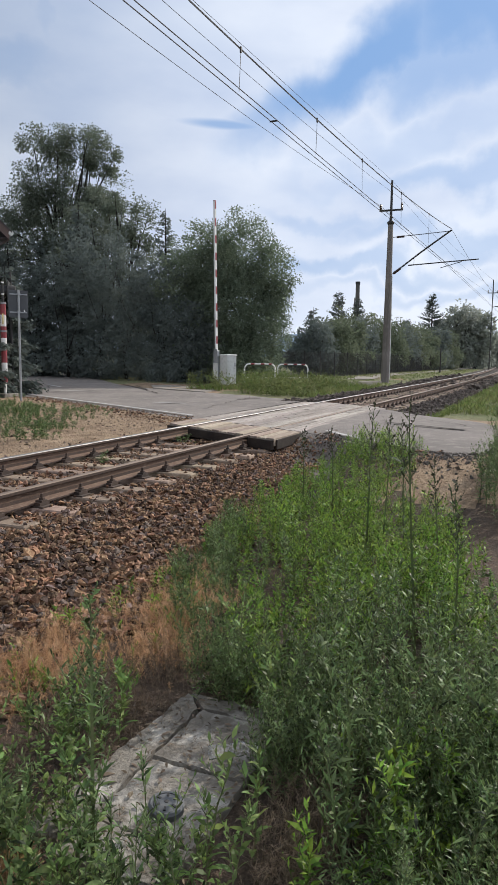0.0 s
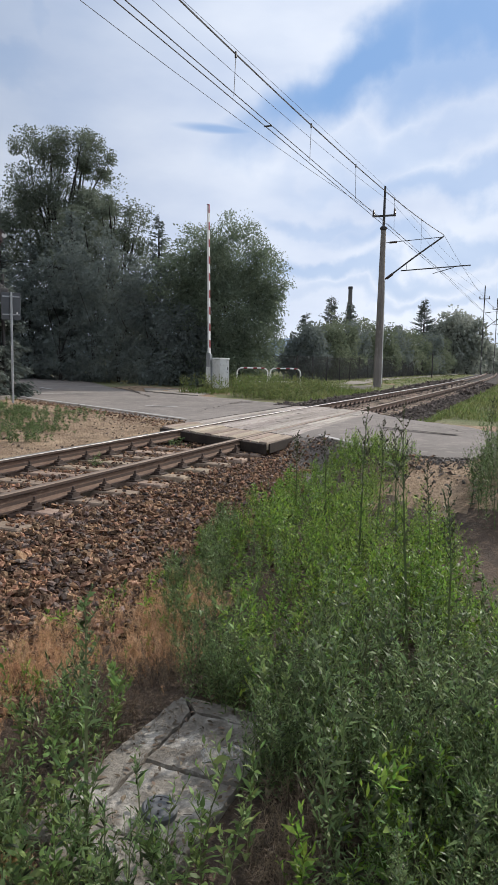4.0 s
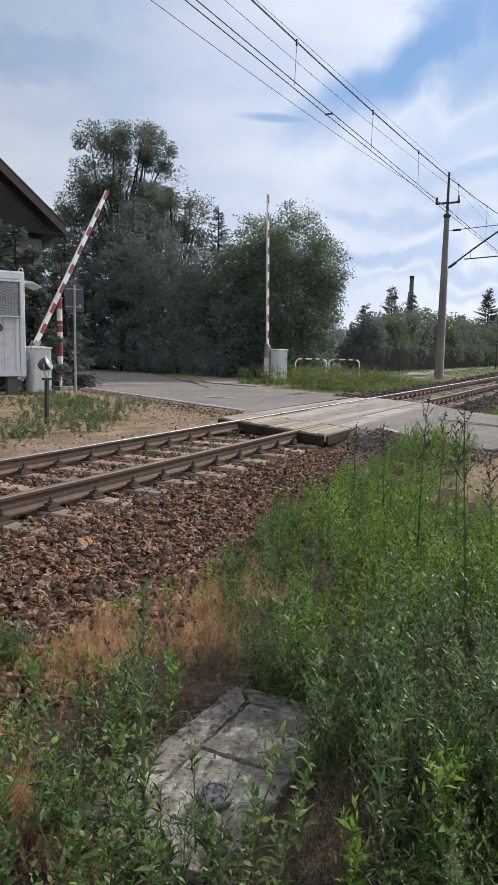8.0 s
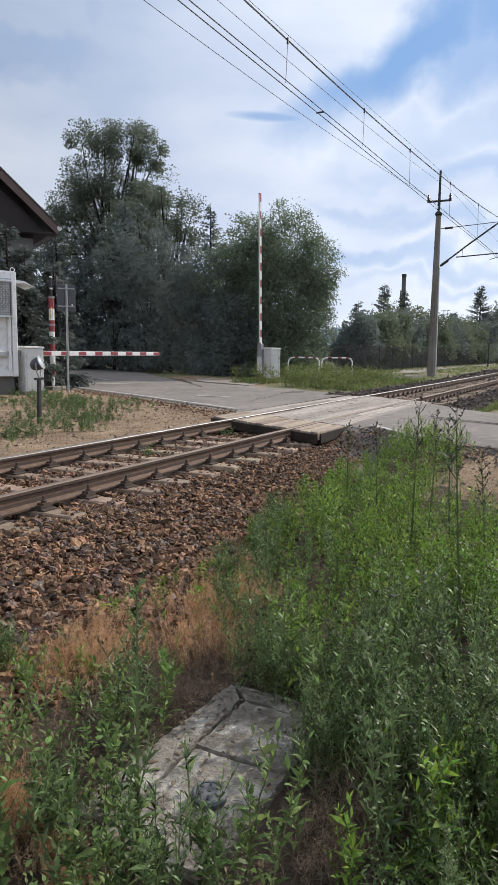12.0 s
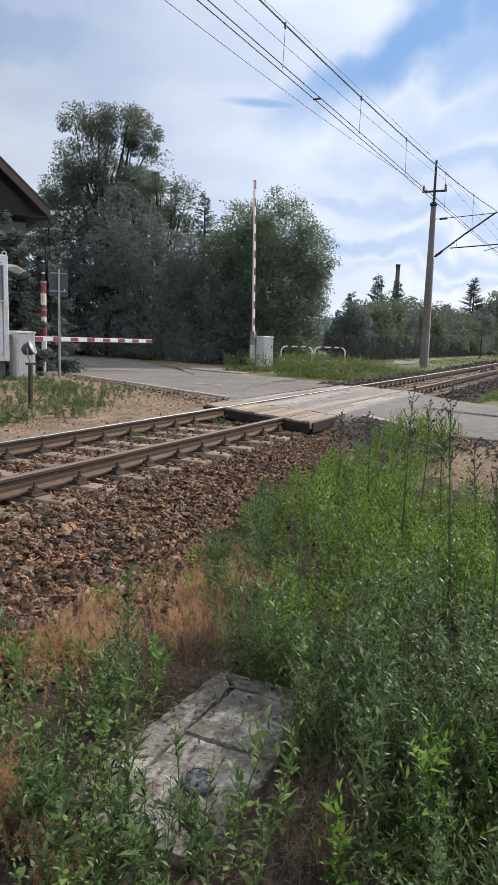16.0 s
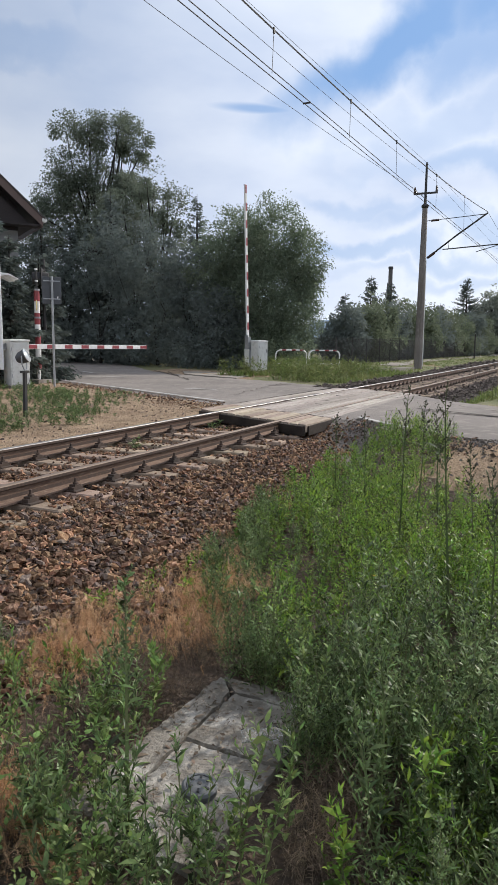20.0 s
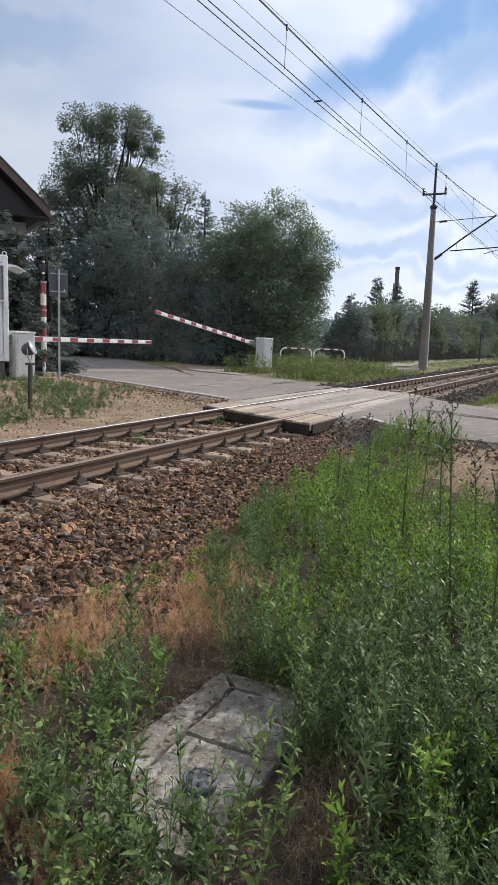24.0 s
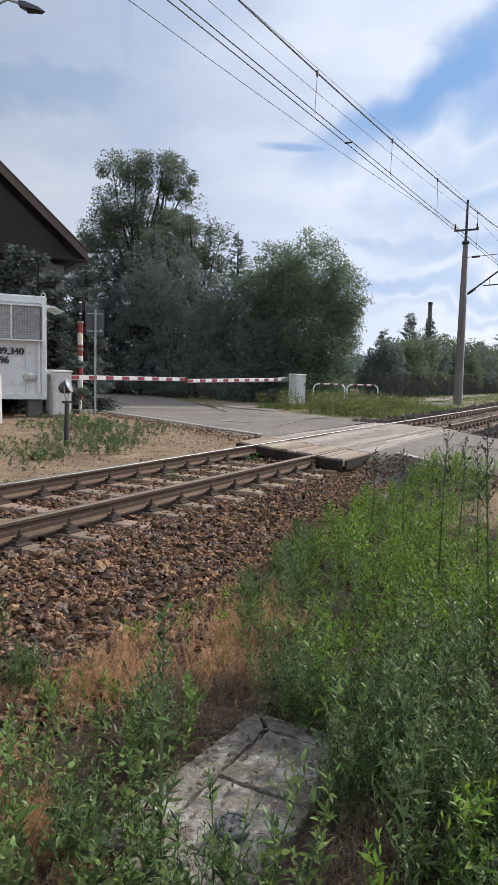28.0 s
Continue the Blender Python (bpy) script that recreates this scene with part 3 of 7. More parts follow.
def build_rail(side, label):
    stations = list(np.arange(-8, 32, 2.0)) + list(np.arange(32, 330, 6.0))
    th = thing("rail", label, "rail", group="running rails", kind="structure")
    n = len(RAIL_PROFILE)

    def sweep(profile, closed=True):
        g = Geo()
        for i, x in enumerate(stations):
            y0 = axis_y(x) + side * GAUGE / 2
            g.v += [(x, y0 + py, pz - RAIL_H) for py, pz in profile]
        m = len(profile)
        for i in range(len(stations) - 1):
            for k in range(m if closed else m - 1):
                g.f.append((i * m + k, i * m + (k + 1) % m, (i + 1) * m + (k + 1) % m, (i + 1) * m + k))
        return g

    part("rail_section", sweep(RAIL_PROFILE), RUST, th, smooth=True)
    # Web and foot take a lighter brown than the head.
    for sgn in (-1, 1):
        part("dusty_web", sweep([(sgn * y, z) for y, z in ((0.0105, 0.118), (0.0105, 0.042), (0.030, 0.026), (0.064, 0.0155))][::sgn], False), WEB_BROWN, th, "light brown web and foot", smooth=True)
    part("running_surface", sweep([(-0.0355, 0.1585), (-0.030, 0.1648), (-0.018, 0.168), (0, 0.1692), (0.018, 0.168), (0.030, 0.1648), (0.0355, 0.1585)], False), STEEL if side > 0 else STEEL_OLD, th, "worn bright running surface", smooth=True)
    return th


build_rail(-1, "rusty steel rail on the near side of the track")
build_rail(1, "rusty steel rail with a bright head on the far side")

SPACING = 0.583


def build_sleeper():
    th = thing("sleeper", "weathered light concrete sleeper bedded in brown ballast", "sleeper", group="track sleepers")
    g = Geo()
    L = 1.25
    prof = [(-0.13, -0.14), (0.13, -0.14), (0.105, 0.0), (-0.105, 0.0)]
    g.add([(x, y * 1.0, z - (0.02 if abs(y) < 0.4 else 0)) for y in (-L, -0.45, 0.45, L) for x, z in prof],
          [(i * 4 + k, i * 4 + (k + 1) % 4, i * 4 + 4 + (k + 1) % 4, i * 4 + 4 + k) for i in range(3) for k in range(4)] + [(3, 2, 1, 0), (12, 13, 14, 15)])
    part("beam", g, SLEEPER, th, bevel=0.012)
    plate = Geo().box(-0.085, -0.18, 0, 0.085, 0.18, 0.014).mesh("baseplate", CHAIR)
    clip = Geo()
    clip.box(-0.07, -0.033, 0, 0.07, 0.033, 0.03)
    clip.box(-0.042, -0.03, 0.028, 0.042, 0.042, 0.048)
    clip.lathe([(0.026, 0.045), (0.026, 0.068), (0.014, 0.07), (0.014, 0.105), (0.004, 0.11)], 6)
    clip = clip.mesh("clip", CHAIR)
    for s in (-1, 1):
        yr = s * GAUGE / 2
        bp = part("baseplate", plate, CHAIR, th, "oily steel baseplate", m=pose(0, yr, 0.001))
        for q in (-1, 1):
            part("clip", clip, CHAIR, bp, m=pose(0, q * 0.105, 0.014, 0, 0, 0 if q < 0 else 180))
    return th


sleeper = build_sleeper()
SLEEPER_TOP = -RAIL_H - 0.018
_x0 = 4.004 - 10 * SPACING
_first = True
for k in range(120):
    x = _x0 + k * SPACING
    if 10.35 < x < 18.9 or x > 62:
        continue
    slope = 0.00064 * max(0.0, x - 30)
    m = pose(x + random.uniform(-0.02, 0.02), axis_y(x), SLEEPER_TOP, 0, 0, math.degrees(slope) + random.uniform(-0.8, 0.8))
    if _first:
        sleeper.matrix_basis = m
        _first = False
    else:
        copy_thing(sleeper, m)


def shape_stones(rng, P, S, name, material, label):
    """Broken stones: uneven lumps of eight corners."""
    P, S = np.array(P), np.array(S)
    n = len(P)
    base = np.array([(-1, -.55, -.5), (1, -.75, -.4), (.8, .8, -.5), (-.85, .7, -.55), (-.7, -.6, .45), (.55, -.45, .7), (.85, .5, .35), (-.45, .7, .6)])
    face = np.array([(3, 2, 1, 0), (4, 5, 6, 7), (0, 1, 5, 4), (1, 2, 6, 5), (2, 3, 7, 6), (3, 0, 4, 7)])
    yaw = rng.uniform(0, math.pi, n)
    q = np.stack([np.cos(yaw), np.zeros(n), np.zeros(n), np.sin(yaw)], 1) + rng.normal(size=(n, 4)) * 0.26
    q /= np.linalg.norm(q, axis=1)[:, None]
    w, x, y, z = q.T
    R = np.stack([1 - 2 * (y * y + z * z), 2 * (x * y - z * w), 2 * (x * z + y * w), 2 * (x * y + z * w), 1 - 2 * (x * x + z * z), 2 * (y * z - x * w),
                  2 * (x * z - y * w), 2 * (y * z + x * w), 1 - 2 * (x * x + y * y)], 1).reshape(n, 3, 3)
    shape = base[None] * np.array([1.25, 0.95, 0.76]) * rng.uniform(0.62, 1.35, (n, 1, 3)) * (1 + rng.normal(0, 0.2, (n, 8, 3)))
    V = np.einsum("nij,nkj->nki", R, shape) * S[:, None, None] + P[:, None]
    F = (face[None] + (np.arange(n) * 8)[:, None, None]).reshape(-1, 4)
    me = bulk(name, V.reshape(-1, 3), F, material)
    return tagged(new(name, me), label, "ballast", kind="stuff")


def build_ballast():
    """Broken stone, each with its own facets, lying one on another."""
    rng = np.random.default_rng(5)
    P, S = [], []

    def lay(n, x0, x1, y0, y1, size, lift):
        for _ in range(n):
            x, y = rng.uniform(x0, x1), rng.uniform(y0, y1)
            d = y - axis_y(x)
            edge = 0.35 * noise.noise((x * 0.9, 1.0, 2.0)) + 0.12 * noise.noise((x * 4, y * 4, 2.0))
            lo = -2.62 + edge - 0.35 * smooth(5.0, 2.6, x)
            if x > 4.8:
                lo += 0.30 * smooth(5.2, 8.4, x) + 0.22 * smooth(8.4, 10.4, x)
            if d < lo or d > (1.12 if x < 16 else 1.9) + edge * 0.4:
                continue
            if 9.7 < x < 12 and d < -1.42 and rng.random() < 0.8:
                continue
            if d < lo + 0.35 and rng.random() < 0.4:
                continue
            if abs(abs(d) - GAUGE / 2) < 0.10:
                continue
            s = size * min(1.7, rng.lognormal(0, 0.28))
            z = ground_height(x, y)
            ph = ((x - _x0) / SPACING + 0.5) % 1.0 - 0.5
            on = abs(ph) * SPACING < 0.135 and abs(d) < 1.27
            if on:
                if rng.random() > (0.05 if abs(d) > 1.05 or abs(d) < .45 else 0.02):
                    continue
                z = SLEEPER_TOP
            else:
                z += rng.uniform(-0.3, 1.5) * s * lift + 0.012
            P.append((x, y, z + 0.35 * s))
            S.append(s)

    lay(62000, 1.8, 10.9, 2.2, 6.6, 0.0150, 1.15)
    lay(17000, 2.0, 6.6, 2.2, 4.5, 0.0180, 1.4)
    lay(8000, 1.8, 10.6, 4.45, 5.85, 0.0165, 1.7)
    lay(5500, -4, 1.8, 2.2, 6.6, 0.030, 1.0)
    # a few strays in the litter below the shoulder
    for _ in range(260):
        x, y = rng.uniform(1.8, 6), rng.uniform(1.9, 2.9)
        P.append((x, y, ground_height(x, y) + 0.012))
        S.append(0.017 * rng.lognormal(0, 0.3))
    # grit where the asphalt breaks up beside the deck and along the verge
    for _ in range(2600):
        y = rng.uniform(1.2, 14)
        if 3.6 < y < 6.6:
            continue
        x = along(ROAD_L, y) + rng.normal() * (0.45 if y < 4 else 0.3) - 0.25
        P.append((x, y, max(ground_height(x, y), -0.03 if x > along(ROAD_L, y) else -9) + 0.008))
        S.append(0.012 * rng.lognormal(0, 0.4))
    P, S = np.array(P), np.array(S)
    sand = []
    while len(sand) < 1300:
        x, y = rng.uniform(3.5, 14), rng.uniform(6.35, 13)
        if x < along(ROAD_L, y) - 0.1 and noise.noise((x * 0.9, y * 0.9, 14.0)) > -0.15:
            sand.append((x, y, ground_height(x, y) + 0.004, 0.012 * rng.lognormal(0, 0.4)))
    sand = np.array(sand)
    shape_stones(rng, sand[:, :3], sand[:, 3], "sand_pebbles", STONE_PALE, "small brown pebbles strewn on the sandy verge")
    pale = rng.random(len(P)) < 0.22
    shape_stones(rng, P[~pale], S[~pale], "ballast", STONE, "brown and reddish broken stone ballast")
    shape_stones(rng, P[pale], S[pale], "pale_ballast", STONE_PALE, "grey and violet-brown broken stone in the ballast")
    P, S = [], []
    for _ in range(1500):
        y = rng.uniform(0.0, 3.4)
        x = along(ROAD_L, y) - abs(rng.normal()) * 0.5 + 0.22
        P.append((x, y, max(ground_height(x, y), -0.02 if x > along(ROAD_L, y) else -9) + 0.006))
        S.append(0.011 * rng.lognormal(0, 0.45))
    shape_stones(rng, np.array(P), np.array(S), "road_crumbs", GRIT, "grey crumbs of broken asphalt at the road edge")
    P, S = [], []
    lay(11000, 18.6, 36, 3.0, 7.0, 0.026, 1.0)
    lay(2600, 36, 60, 3.0, 7.6, 0.055, 1.0)
    shape_stones(rng, P, S, "dark_ballast", STONE_GREY, "dark grey-brown broken stone ballast past the crossing")


build_ballast()

# ---- the timber crossing deck ----


def build_deck():
    """Boards whose ends are skewed like the road; a joint parts the near panel from the rest."""
    th = thing("crossing_deck", "weathered timber plank deck between and beside the rails", "crossing deck")
    rng = random.Random(3)
    yn, yf = 5.14 - GAUGE / 2, 5.14 + GAUGE / 2
    skew, end_skew = 0.52, 0.60

    def start(y):
        return 9.92 + skew * (y - 3.82)

    # boards lie along the rails: a short tan panel at the end, then long bleached ones with staggered butts
    for ya, yb in ((yn + 0.085, yf - 0.085), (3.80, yn - 0.05), (yf + 0.05, 6.40)):
        n = round((yb - ya) / 0.2)
        for k in range(n):
            y0, y1 = ya + (yb - ya) * k / n, ya + (yb - ya) * (k + 1) / n
            cuts, far_end = [0.0, 1.2, 1.235], 7.8 + (end_skew - skew) * (y0 - 3.8)
            cuts += [3.0 + 0.9 * (k % 2) + rng.uniform(-.15, .15), 5.4 + 0.8 * (k % 2) + rng.uniform(-.15, .15), far_end + rng.uniform(-.04, .02)]
            for i, (a, b) in enumerate(zip(cuts, cuts[1:])):
                if i == 1:
                    continue
                a, b = a + rng.uniform(0.002, 0.014), b - rng.uniform(0.002, 0.014)
                g0, g1 = rng.uniform(0.003, 0.009), rng.uniform(0.003, 0.009)
                z = -0.010 + rng.uniform(-0.010, 0.006) + (0.006 if i == 0 else 0)
                c = [(start(y0) + a, y0 + g0), (start(y0) + b, y0 + g0), (start(y1) + b, y1 - g1), (start(y1) + a, y1 - g1)]
                g = Geo().add([(x, y, z - 0.12) for x, y in c] + [(x, y, z + rng.uniform(-.005, .005)) for x, y in c],
                              [(3, 2, 1, 0), (4, 5, 6, 7), (0, 1, 5, 4), (1, 2, 6, 5), (2, 3, 7, 6), (3, 0, 4, 7)])
                part("plank", g, PLANK if i else PLANK_TAN, th, bevel=0.006)
    for k in range(13):
        x = 11.4 + 0.58 * k
        part("bearer", Geo().box(x, 3.86, -0.36, x + 0.2, 6.34, -0.15), PLANK_END, th, "near-black timber bearer", bevel=0.01)
    # Near-black boards close the ends of the three plank bands.
    for ya, yb in ((yn + 0.10, yf - 0.10), (3.82, yn - 0.06), (yf + 0.06, 6.38)):
        x0, x1 = start(ya) - 0.012, start(yb) - 0.012
        part("end_board", Geo().box(0, -0.02, -0.18, math.hypot(x1 - x0, yb - ya), 0.05, -0.03), PLANK_END, th, "near-black end board", bevel=0.006,
             m=pose(x0, ya, 0, 0, 0, math.degrees(math.atan2(yb - ya, x1 - x0))))
    part("end_board", Geo().box(9.98, 3.775, -0.18, 11.2, 3.80, -0.03), PLANK_END, th, "near-black edge board", bevel=0.006)
    return th


build_deck()

# ---- concrete cable duct cover beside the camera ----


def build_cover():
    th = thing("duct_cover", "cracked grey concrete cover slabs sunk among weeds", "concrete cover")
    z = -0.40
    rng = random.Random(11)

    def slab(pts, name="slab", h=0.09, dz=0.0):
        """A worn slab: crumbled edges and an uneven face."""
        rim = []
        for (x0, y0), (x1, y1) in zip(pts, pts[1:] + pts[:1]):
            n = max(2, int(math.hypot(x1 - x0, y1 - y0) / 0.035))
            for k in range(n):
                x, y = x0 + (x1 - x0) * k / n, y0 + (y1 - y0) * k / n
                j = 0.007 * noise.noise((x * 22, y * 22, 3.0)) + 0.006 * rng.uniform(-1, 1)
                rim.append((x + j, y + j * (1 if rng.random() < 0.5 else -1)))
        n = len(rim)
        cx, cy = sum(p[0] for p in rim) / n, sum(p[1] for p in rim) / n
        rings = [(1.0, -h), (1.0, -0.012), (0.985, 0.0), (0.7, 0.0), (0.4, 0.0), (0.12, 0.0)]
        g = Geo()
        for f, dzz in rings:
            for x, y in rim:
                px, py = cx + (x - cx) * f, cy + (y - cy) * f
                lift = 0.006 * noise.noise((px * 9, py * 9, 1.0)) + 0.003 * noise.noise((px * 40, py * 40, 2.0)) if dzz == 0 else 0.004 * rng.uniform(-1, 0.5)
                g.v.append((px, py, z + dz + dzz + lift))
        for i in range(len(rings) - 1):
            g.f += [(i * n + k, i * n + (k + 1) % n, (i + 1) * n + (k + 1) % n, (i + 1) * n + k) for k in range(n)]
        g.f += [tuple(range(n - 1, -1, -1)), tuple((len(rings) - 1) * n + k for k in range(n))]
        part(name, g, COVER, th)

    slab(((1.80, 1.405), (2.78, 1.40), (2.90, 1.52), (1.78, 1.568)), "curb")
    slab(((2.765, 0.86), (2.89, 0.86), (2.905, 1.505), (2.79, 1.39)), "curb", dz=-0.004)
    slab(((2.350, 0.985), (2.762, 0.95), (2.772, 1.388), (2.352, 1.394)), "slab", dz=-0.004)
    slab(((1.93, 0.99), (2.338, 0.975), (2.340, 1.394), (1.935, 1.396)), "slab", dz=-0.008)
    slab(((1.74, 0.99), (1.920, 0.98), (1.925, 1.394), (1.72, 1.396)), "slab", dz=-0.004)
    return th


build_cover()


LIDGREY = mat("dull grey plastic", ((0.115, 0.12, 0.122), (0.09, 0.093, 0.096), (0.16, 0.155, 0.15)), 8, 40, 0.6, 0.1, 60, 0.002)


def build_cap():
    """A slotted plastic lid lying on the cover."""
    th = thing("drain_cover", "grey slotted round plastic lid on the concrete cover", "lid", pose(2.07, 1.17, -0.412, 4, -6, 20))
    part("rim", Geo().lathe([(0.062, 0), (0.066, 0.01), (0.066, 0.035), (0.058, 0.042), (0.05, 0.042), (0.048, 0.03)], 24), LIDGREY, th, smooth=True)
    part("disc", Geo().lathe([(0.049, 0.03), (0.047, 0.04), (0.035, 0.045), (0.018, 0.046), (0.004, 0.046)], 24), LIDGREY, th, "dull grey domed face", smooth=True)
    for k in range(6):
        part("slot", Geo().box(0.026, -0.004, 0.036, 0.043, 0.004, 0.0475), DARKM, th, "dark slot", m=pose(0, 0, 0, 0, 0, 60 * k))
    part("centre", Geo().lathe([(0.008, 0.044), (0.008, 0.048), (0.003, 0.0485)], 12), DARKM, th)


build_cap()


def bottle():
    """A crumpled clear bottle lying on the slab among the leaves."""
    mt = bpy.data.materials.new("clear plastic")
    mt.use_nodes = True
    b = mt.node_tree.nodes["Principled BSDF"]
    b.inputs["Transmission Weight"].default_value, b.inputs["Roughness"].default_value, b.inputs["IOR"].default_value = 0.95, 0.08, 1.25
    b.inputs["Base Color"].default_value = (0.93, 0.96, 0.97, 1)
    th = thing("plastic_bottle", "crumpled clear plastic bottle lying on the concrete cover", "bottle", pose(2.40, 1.165, -0.362, 0, 84, -62))
    prof = [(0.004, 0.0), (0.026, 0.002), (0.031, 0.012), (0.029, 0.03), (0.032, 0.04), (0.029, 0.052), (0.032, 0.064), (0.028, 0.085), (0.024, 0.1), (0.031, 0.12), (0.029, 0.142), (0.018, 0.166), (0.012, 0.176), (0.012, 0.192)]
    g = Geo().lathe(prof, 20)
    g.v = [(x * (1 + 0.22 * noise.noise((x * 30, y * 30, z * 22))), y * 0.82, z) for x, y, z in g.v]
    part("body", g, mt, th, smooth=True)
    part("cap", Geo().lathe([(0.0145, 0.188), (0.0145, 0.203), (0.004, 0.206)], 16), WHITE, th, "white screw cap", smooth=True)


bottle()

# ---- level crossing barriers ----

def cabinet(m, h, label):
    """A barrier drive: painted box with door, hinges, lid, plinth."""
    th = thing("barrier_drive", label, "barrier machine", m, group="barrier drives")
    part("plinth", Geo().box(-0.30, -0.27, -0.14, 0.30, 0.27, 0.06), CONC, th, "concrete plinth", bevel=0.01)
    part("body", Geo().box(-0.255, -0.215, 0.06, 0.255, 0.215, h - 0.06), BOXGREY, th, bevel=0.012)
    part("lid", Geo().add([(-0.28, -0.24, h - 0.06), (0.28, -0.24, h - 0.06), (0.28, 0.24, h - 0.06), (-0.28, 0.24, h - 0.06),
                           (-0.27, -0.23, h - 0.015), (0.27, -0.23, h - 0.015), (0.24, 0.2, h), (-0.24, 0.2, h)],
                          [(3, 2, 1, 0), (4, 5, 6, 7), (0, 1, 5, 4), (1, 2, 6, 5), (2, 3, 7, 6), (3, 0, 4, 7)]), BOXGREY, th, bevel=0.008)
    d = part("door", Geo().box(-0.215, -0.228, 0.12, 0.215, -0.212, h - 0.12), BOXGREY, th, bevel=0.004)
    part("handle", Geo().box(0.14, -0.245, h * 0.62, 0.17, -0.226, h * 0.72), DARKM, d, "black door handle", bevel=0.003)
    part("keyhole", Geo().lathe([(0.014, 0), (0.014, 0.006), (0.004, 0.007)], 10).turn(pose(0.15, -0.228, h * 0.55, 90)), DARKM, d)
    for z in (0.25, h - 0.3):
        part("hinge", Geo().tube([(-0.222, -0.226, z), (-0.222, -0.226, z + 0.09)], 0.009, 8), GALV, d)
    part("side_door", Geo().box(0.253, -0.17, 0.13, 0.264, 0.17, h - 0.14), BOXGREY, th, bevel=0.003)
    part("side_latch", Geo().box(0.264, 0.08, h * 0.68, 0.276, 0.13, h * 0.75), DARKM, th, "black latch", bevel=0.002)
    for x in (-0.17, 0.17):
        part("foot_bolt", Geo().lathe([(0.02, 0.06), (0.02, 0.078), (0.008, 0.08)], 6).turn(pose(x, -0.25, 0)), GALV, th)
    part("shaft_hub", Geo().tube([(0, 0.2, h - 0.16), (0, 0.33, h - 0.16)], 0.06, 14), GALV, th, "galvanised shaft hub", smooth=True)
    return th


def barrier_arm(m, length, label):
    """The boom with its bands, bracket and counterweight; it lies along +x and lifts about y."""
    th = thing("barrier_boom", label, "barrier boom", m, group="barrier booms")
    n = round(length / 0.64)

    def beam(a, b):
        """A flat hollow section that tapers towards the tip."""
        ha, hb = 0.066 - 0.012 * a / length, 0.066 - 0.012 * b / length
        return Geo().add([(a, -0.032, -ha), (b, -0.032, -hb), (b, 0.032, -hb), (a, 0.032, -ha), (a, -0.032, ha), (b, -0.032, hb), (b, 0.032, hb), (a, 0.032, ha)],
                         [(3, 2, 1, 0), (4, 5, 6, 7), (0, 1, 5, 4), (1, 2, 6, 5), (2, 3, 7, 6), (3, 0, 4, 7)])

    for k in range(n):
        a, b = 0.28 + (length - 0.28) * k / n, 0.28 + (length - 0.28) * (k + 1) / n
        mid = a + (b - a) * 0.54
        for sy in (-1, 1):
            ha, hb = 0.055 - 0.010 * mid / length, 0.055 - 0.010 * b / length
            ya, yb = sorted((sy * 0.031, sy * 0.0345))
            part("red_band", Geo().add([(mid, ya, -ha), (b, ya, -hb), (b, yb, -hb), (mid, yb, -ha), (mid, ya, ha), (b, ya, hb), (b, yb, hb), (mid, yb, ha)],
                                       [(3, 2, 1, 0), (4, 5, 6, 7), (0, 1, 5, 4), (1, 2, 6, 5), (2, 3, 7, 6), (3, 0, 4, 7)]), RED, th, "red reflective band")
    part("beam", beam(0.28, length), WHITE, th, "white painted hollow beam", bevel=0.006)
    part("end_cap", Geo().box(length, -0.036, -0.06, length + 0.02, 0.036, 0.06), RED, th, bevel=0.006)
    part("bracket", Geo().box(-0.16, -0.075, -0.085, 0.42, 0.075, -0.045).box(-0.16, -0.085, -0.085, 0.36, -0.066, 0.09).box(-0.16, 0.066, -0.085, 0.36, 0.085, 0.09),
         GALV, th, "galvanised boom bracket", bevel=0.006)
    for y in (-0.11, 0.11):
        part("counter_lever", Geo().add([(-0.1, y - 0.012, -0.07), (-0.1, y - 0.012, 0.08), (-0.80, y - 0.012, 0.03), (-0.80, y - 0.012, -0.07),
                                         (-0.1, y + 0.012, -0.07), (-0.1, y + 0.012, 0.08), (-0.80, y + 0.012, 0.03), (-0.80, y + 0.012, -0.07)],
                                        [(0, 1, 2, 3), (7, 6, 5, 4), (0, 4, 5, 1), (1, 5, 6, 2), (2, 6, 7, 3), (3, 7, 4, 0)]), GALV, th, bevel=0.004)
    part("counterweight", Geo().box(-0.80, -0.10, -0.095, -0.12, 0.10, 0.075), BOXGREY, th, "grey sheet counterweight arm", bevel=0.015)
    for k in range(3):
        part("bolt", Geo().tube([(-0.02 + 0.13 * k, -0.1, 0.02), (-0.02 + 0.13 * k, 0.1, 0.02)], 0.012, 8), GALV, th)
    return th


PIV_L, PIV_R = (13.68, 13.42, 1.05), (24.82, 12.02, 1.08)
HEAD_L, HEAD_R = -6.4, 173.6
cabinet(pose(13.76, 13.24, 0.02, 0, 0, -20), 1.22, "light grey barrier drive cabinet standing beside the sandy verge")
cabinet(pose(25.02, 11.62, 0.07, 0, 0, -20), 1.24, "light grey barrier drive cabinet at the far road edge")
boom_left = barrier_arm(pose(*PIV_L, 0, -86, HEAD_L), 5.35, "red and white barrier boom beside the white cabin")
boom_right = barrier_arm(pose(*PIV_R, 0, -88, HEAD_R), 5.95, "red and white barrier boom across the road")

# ---- signs and posts ----


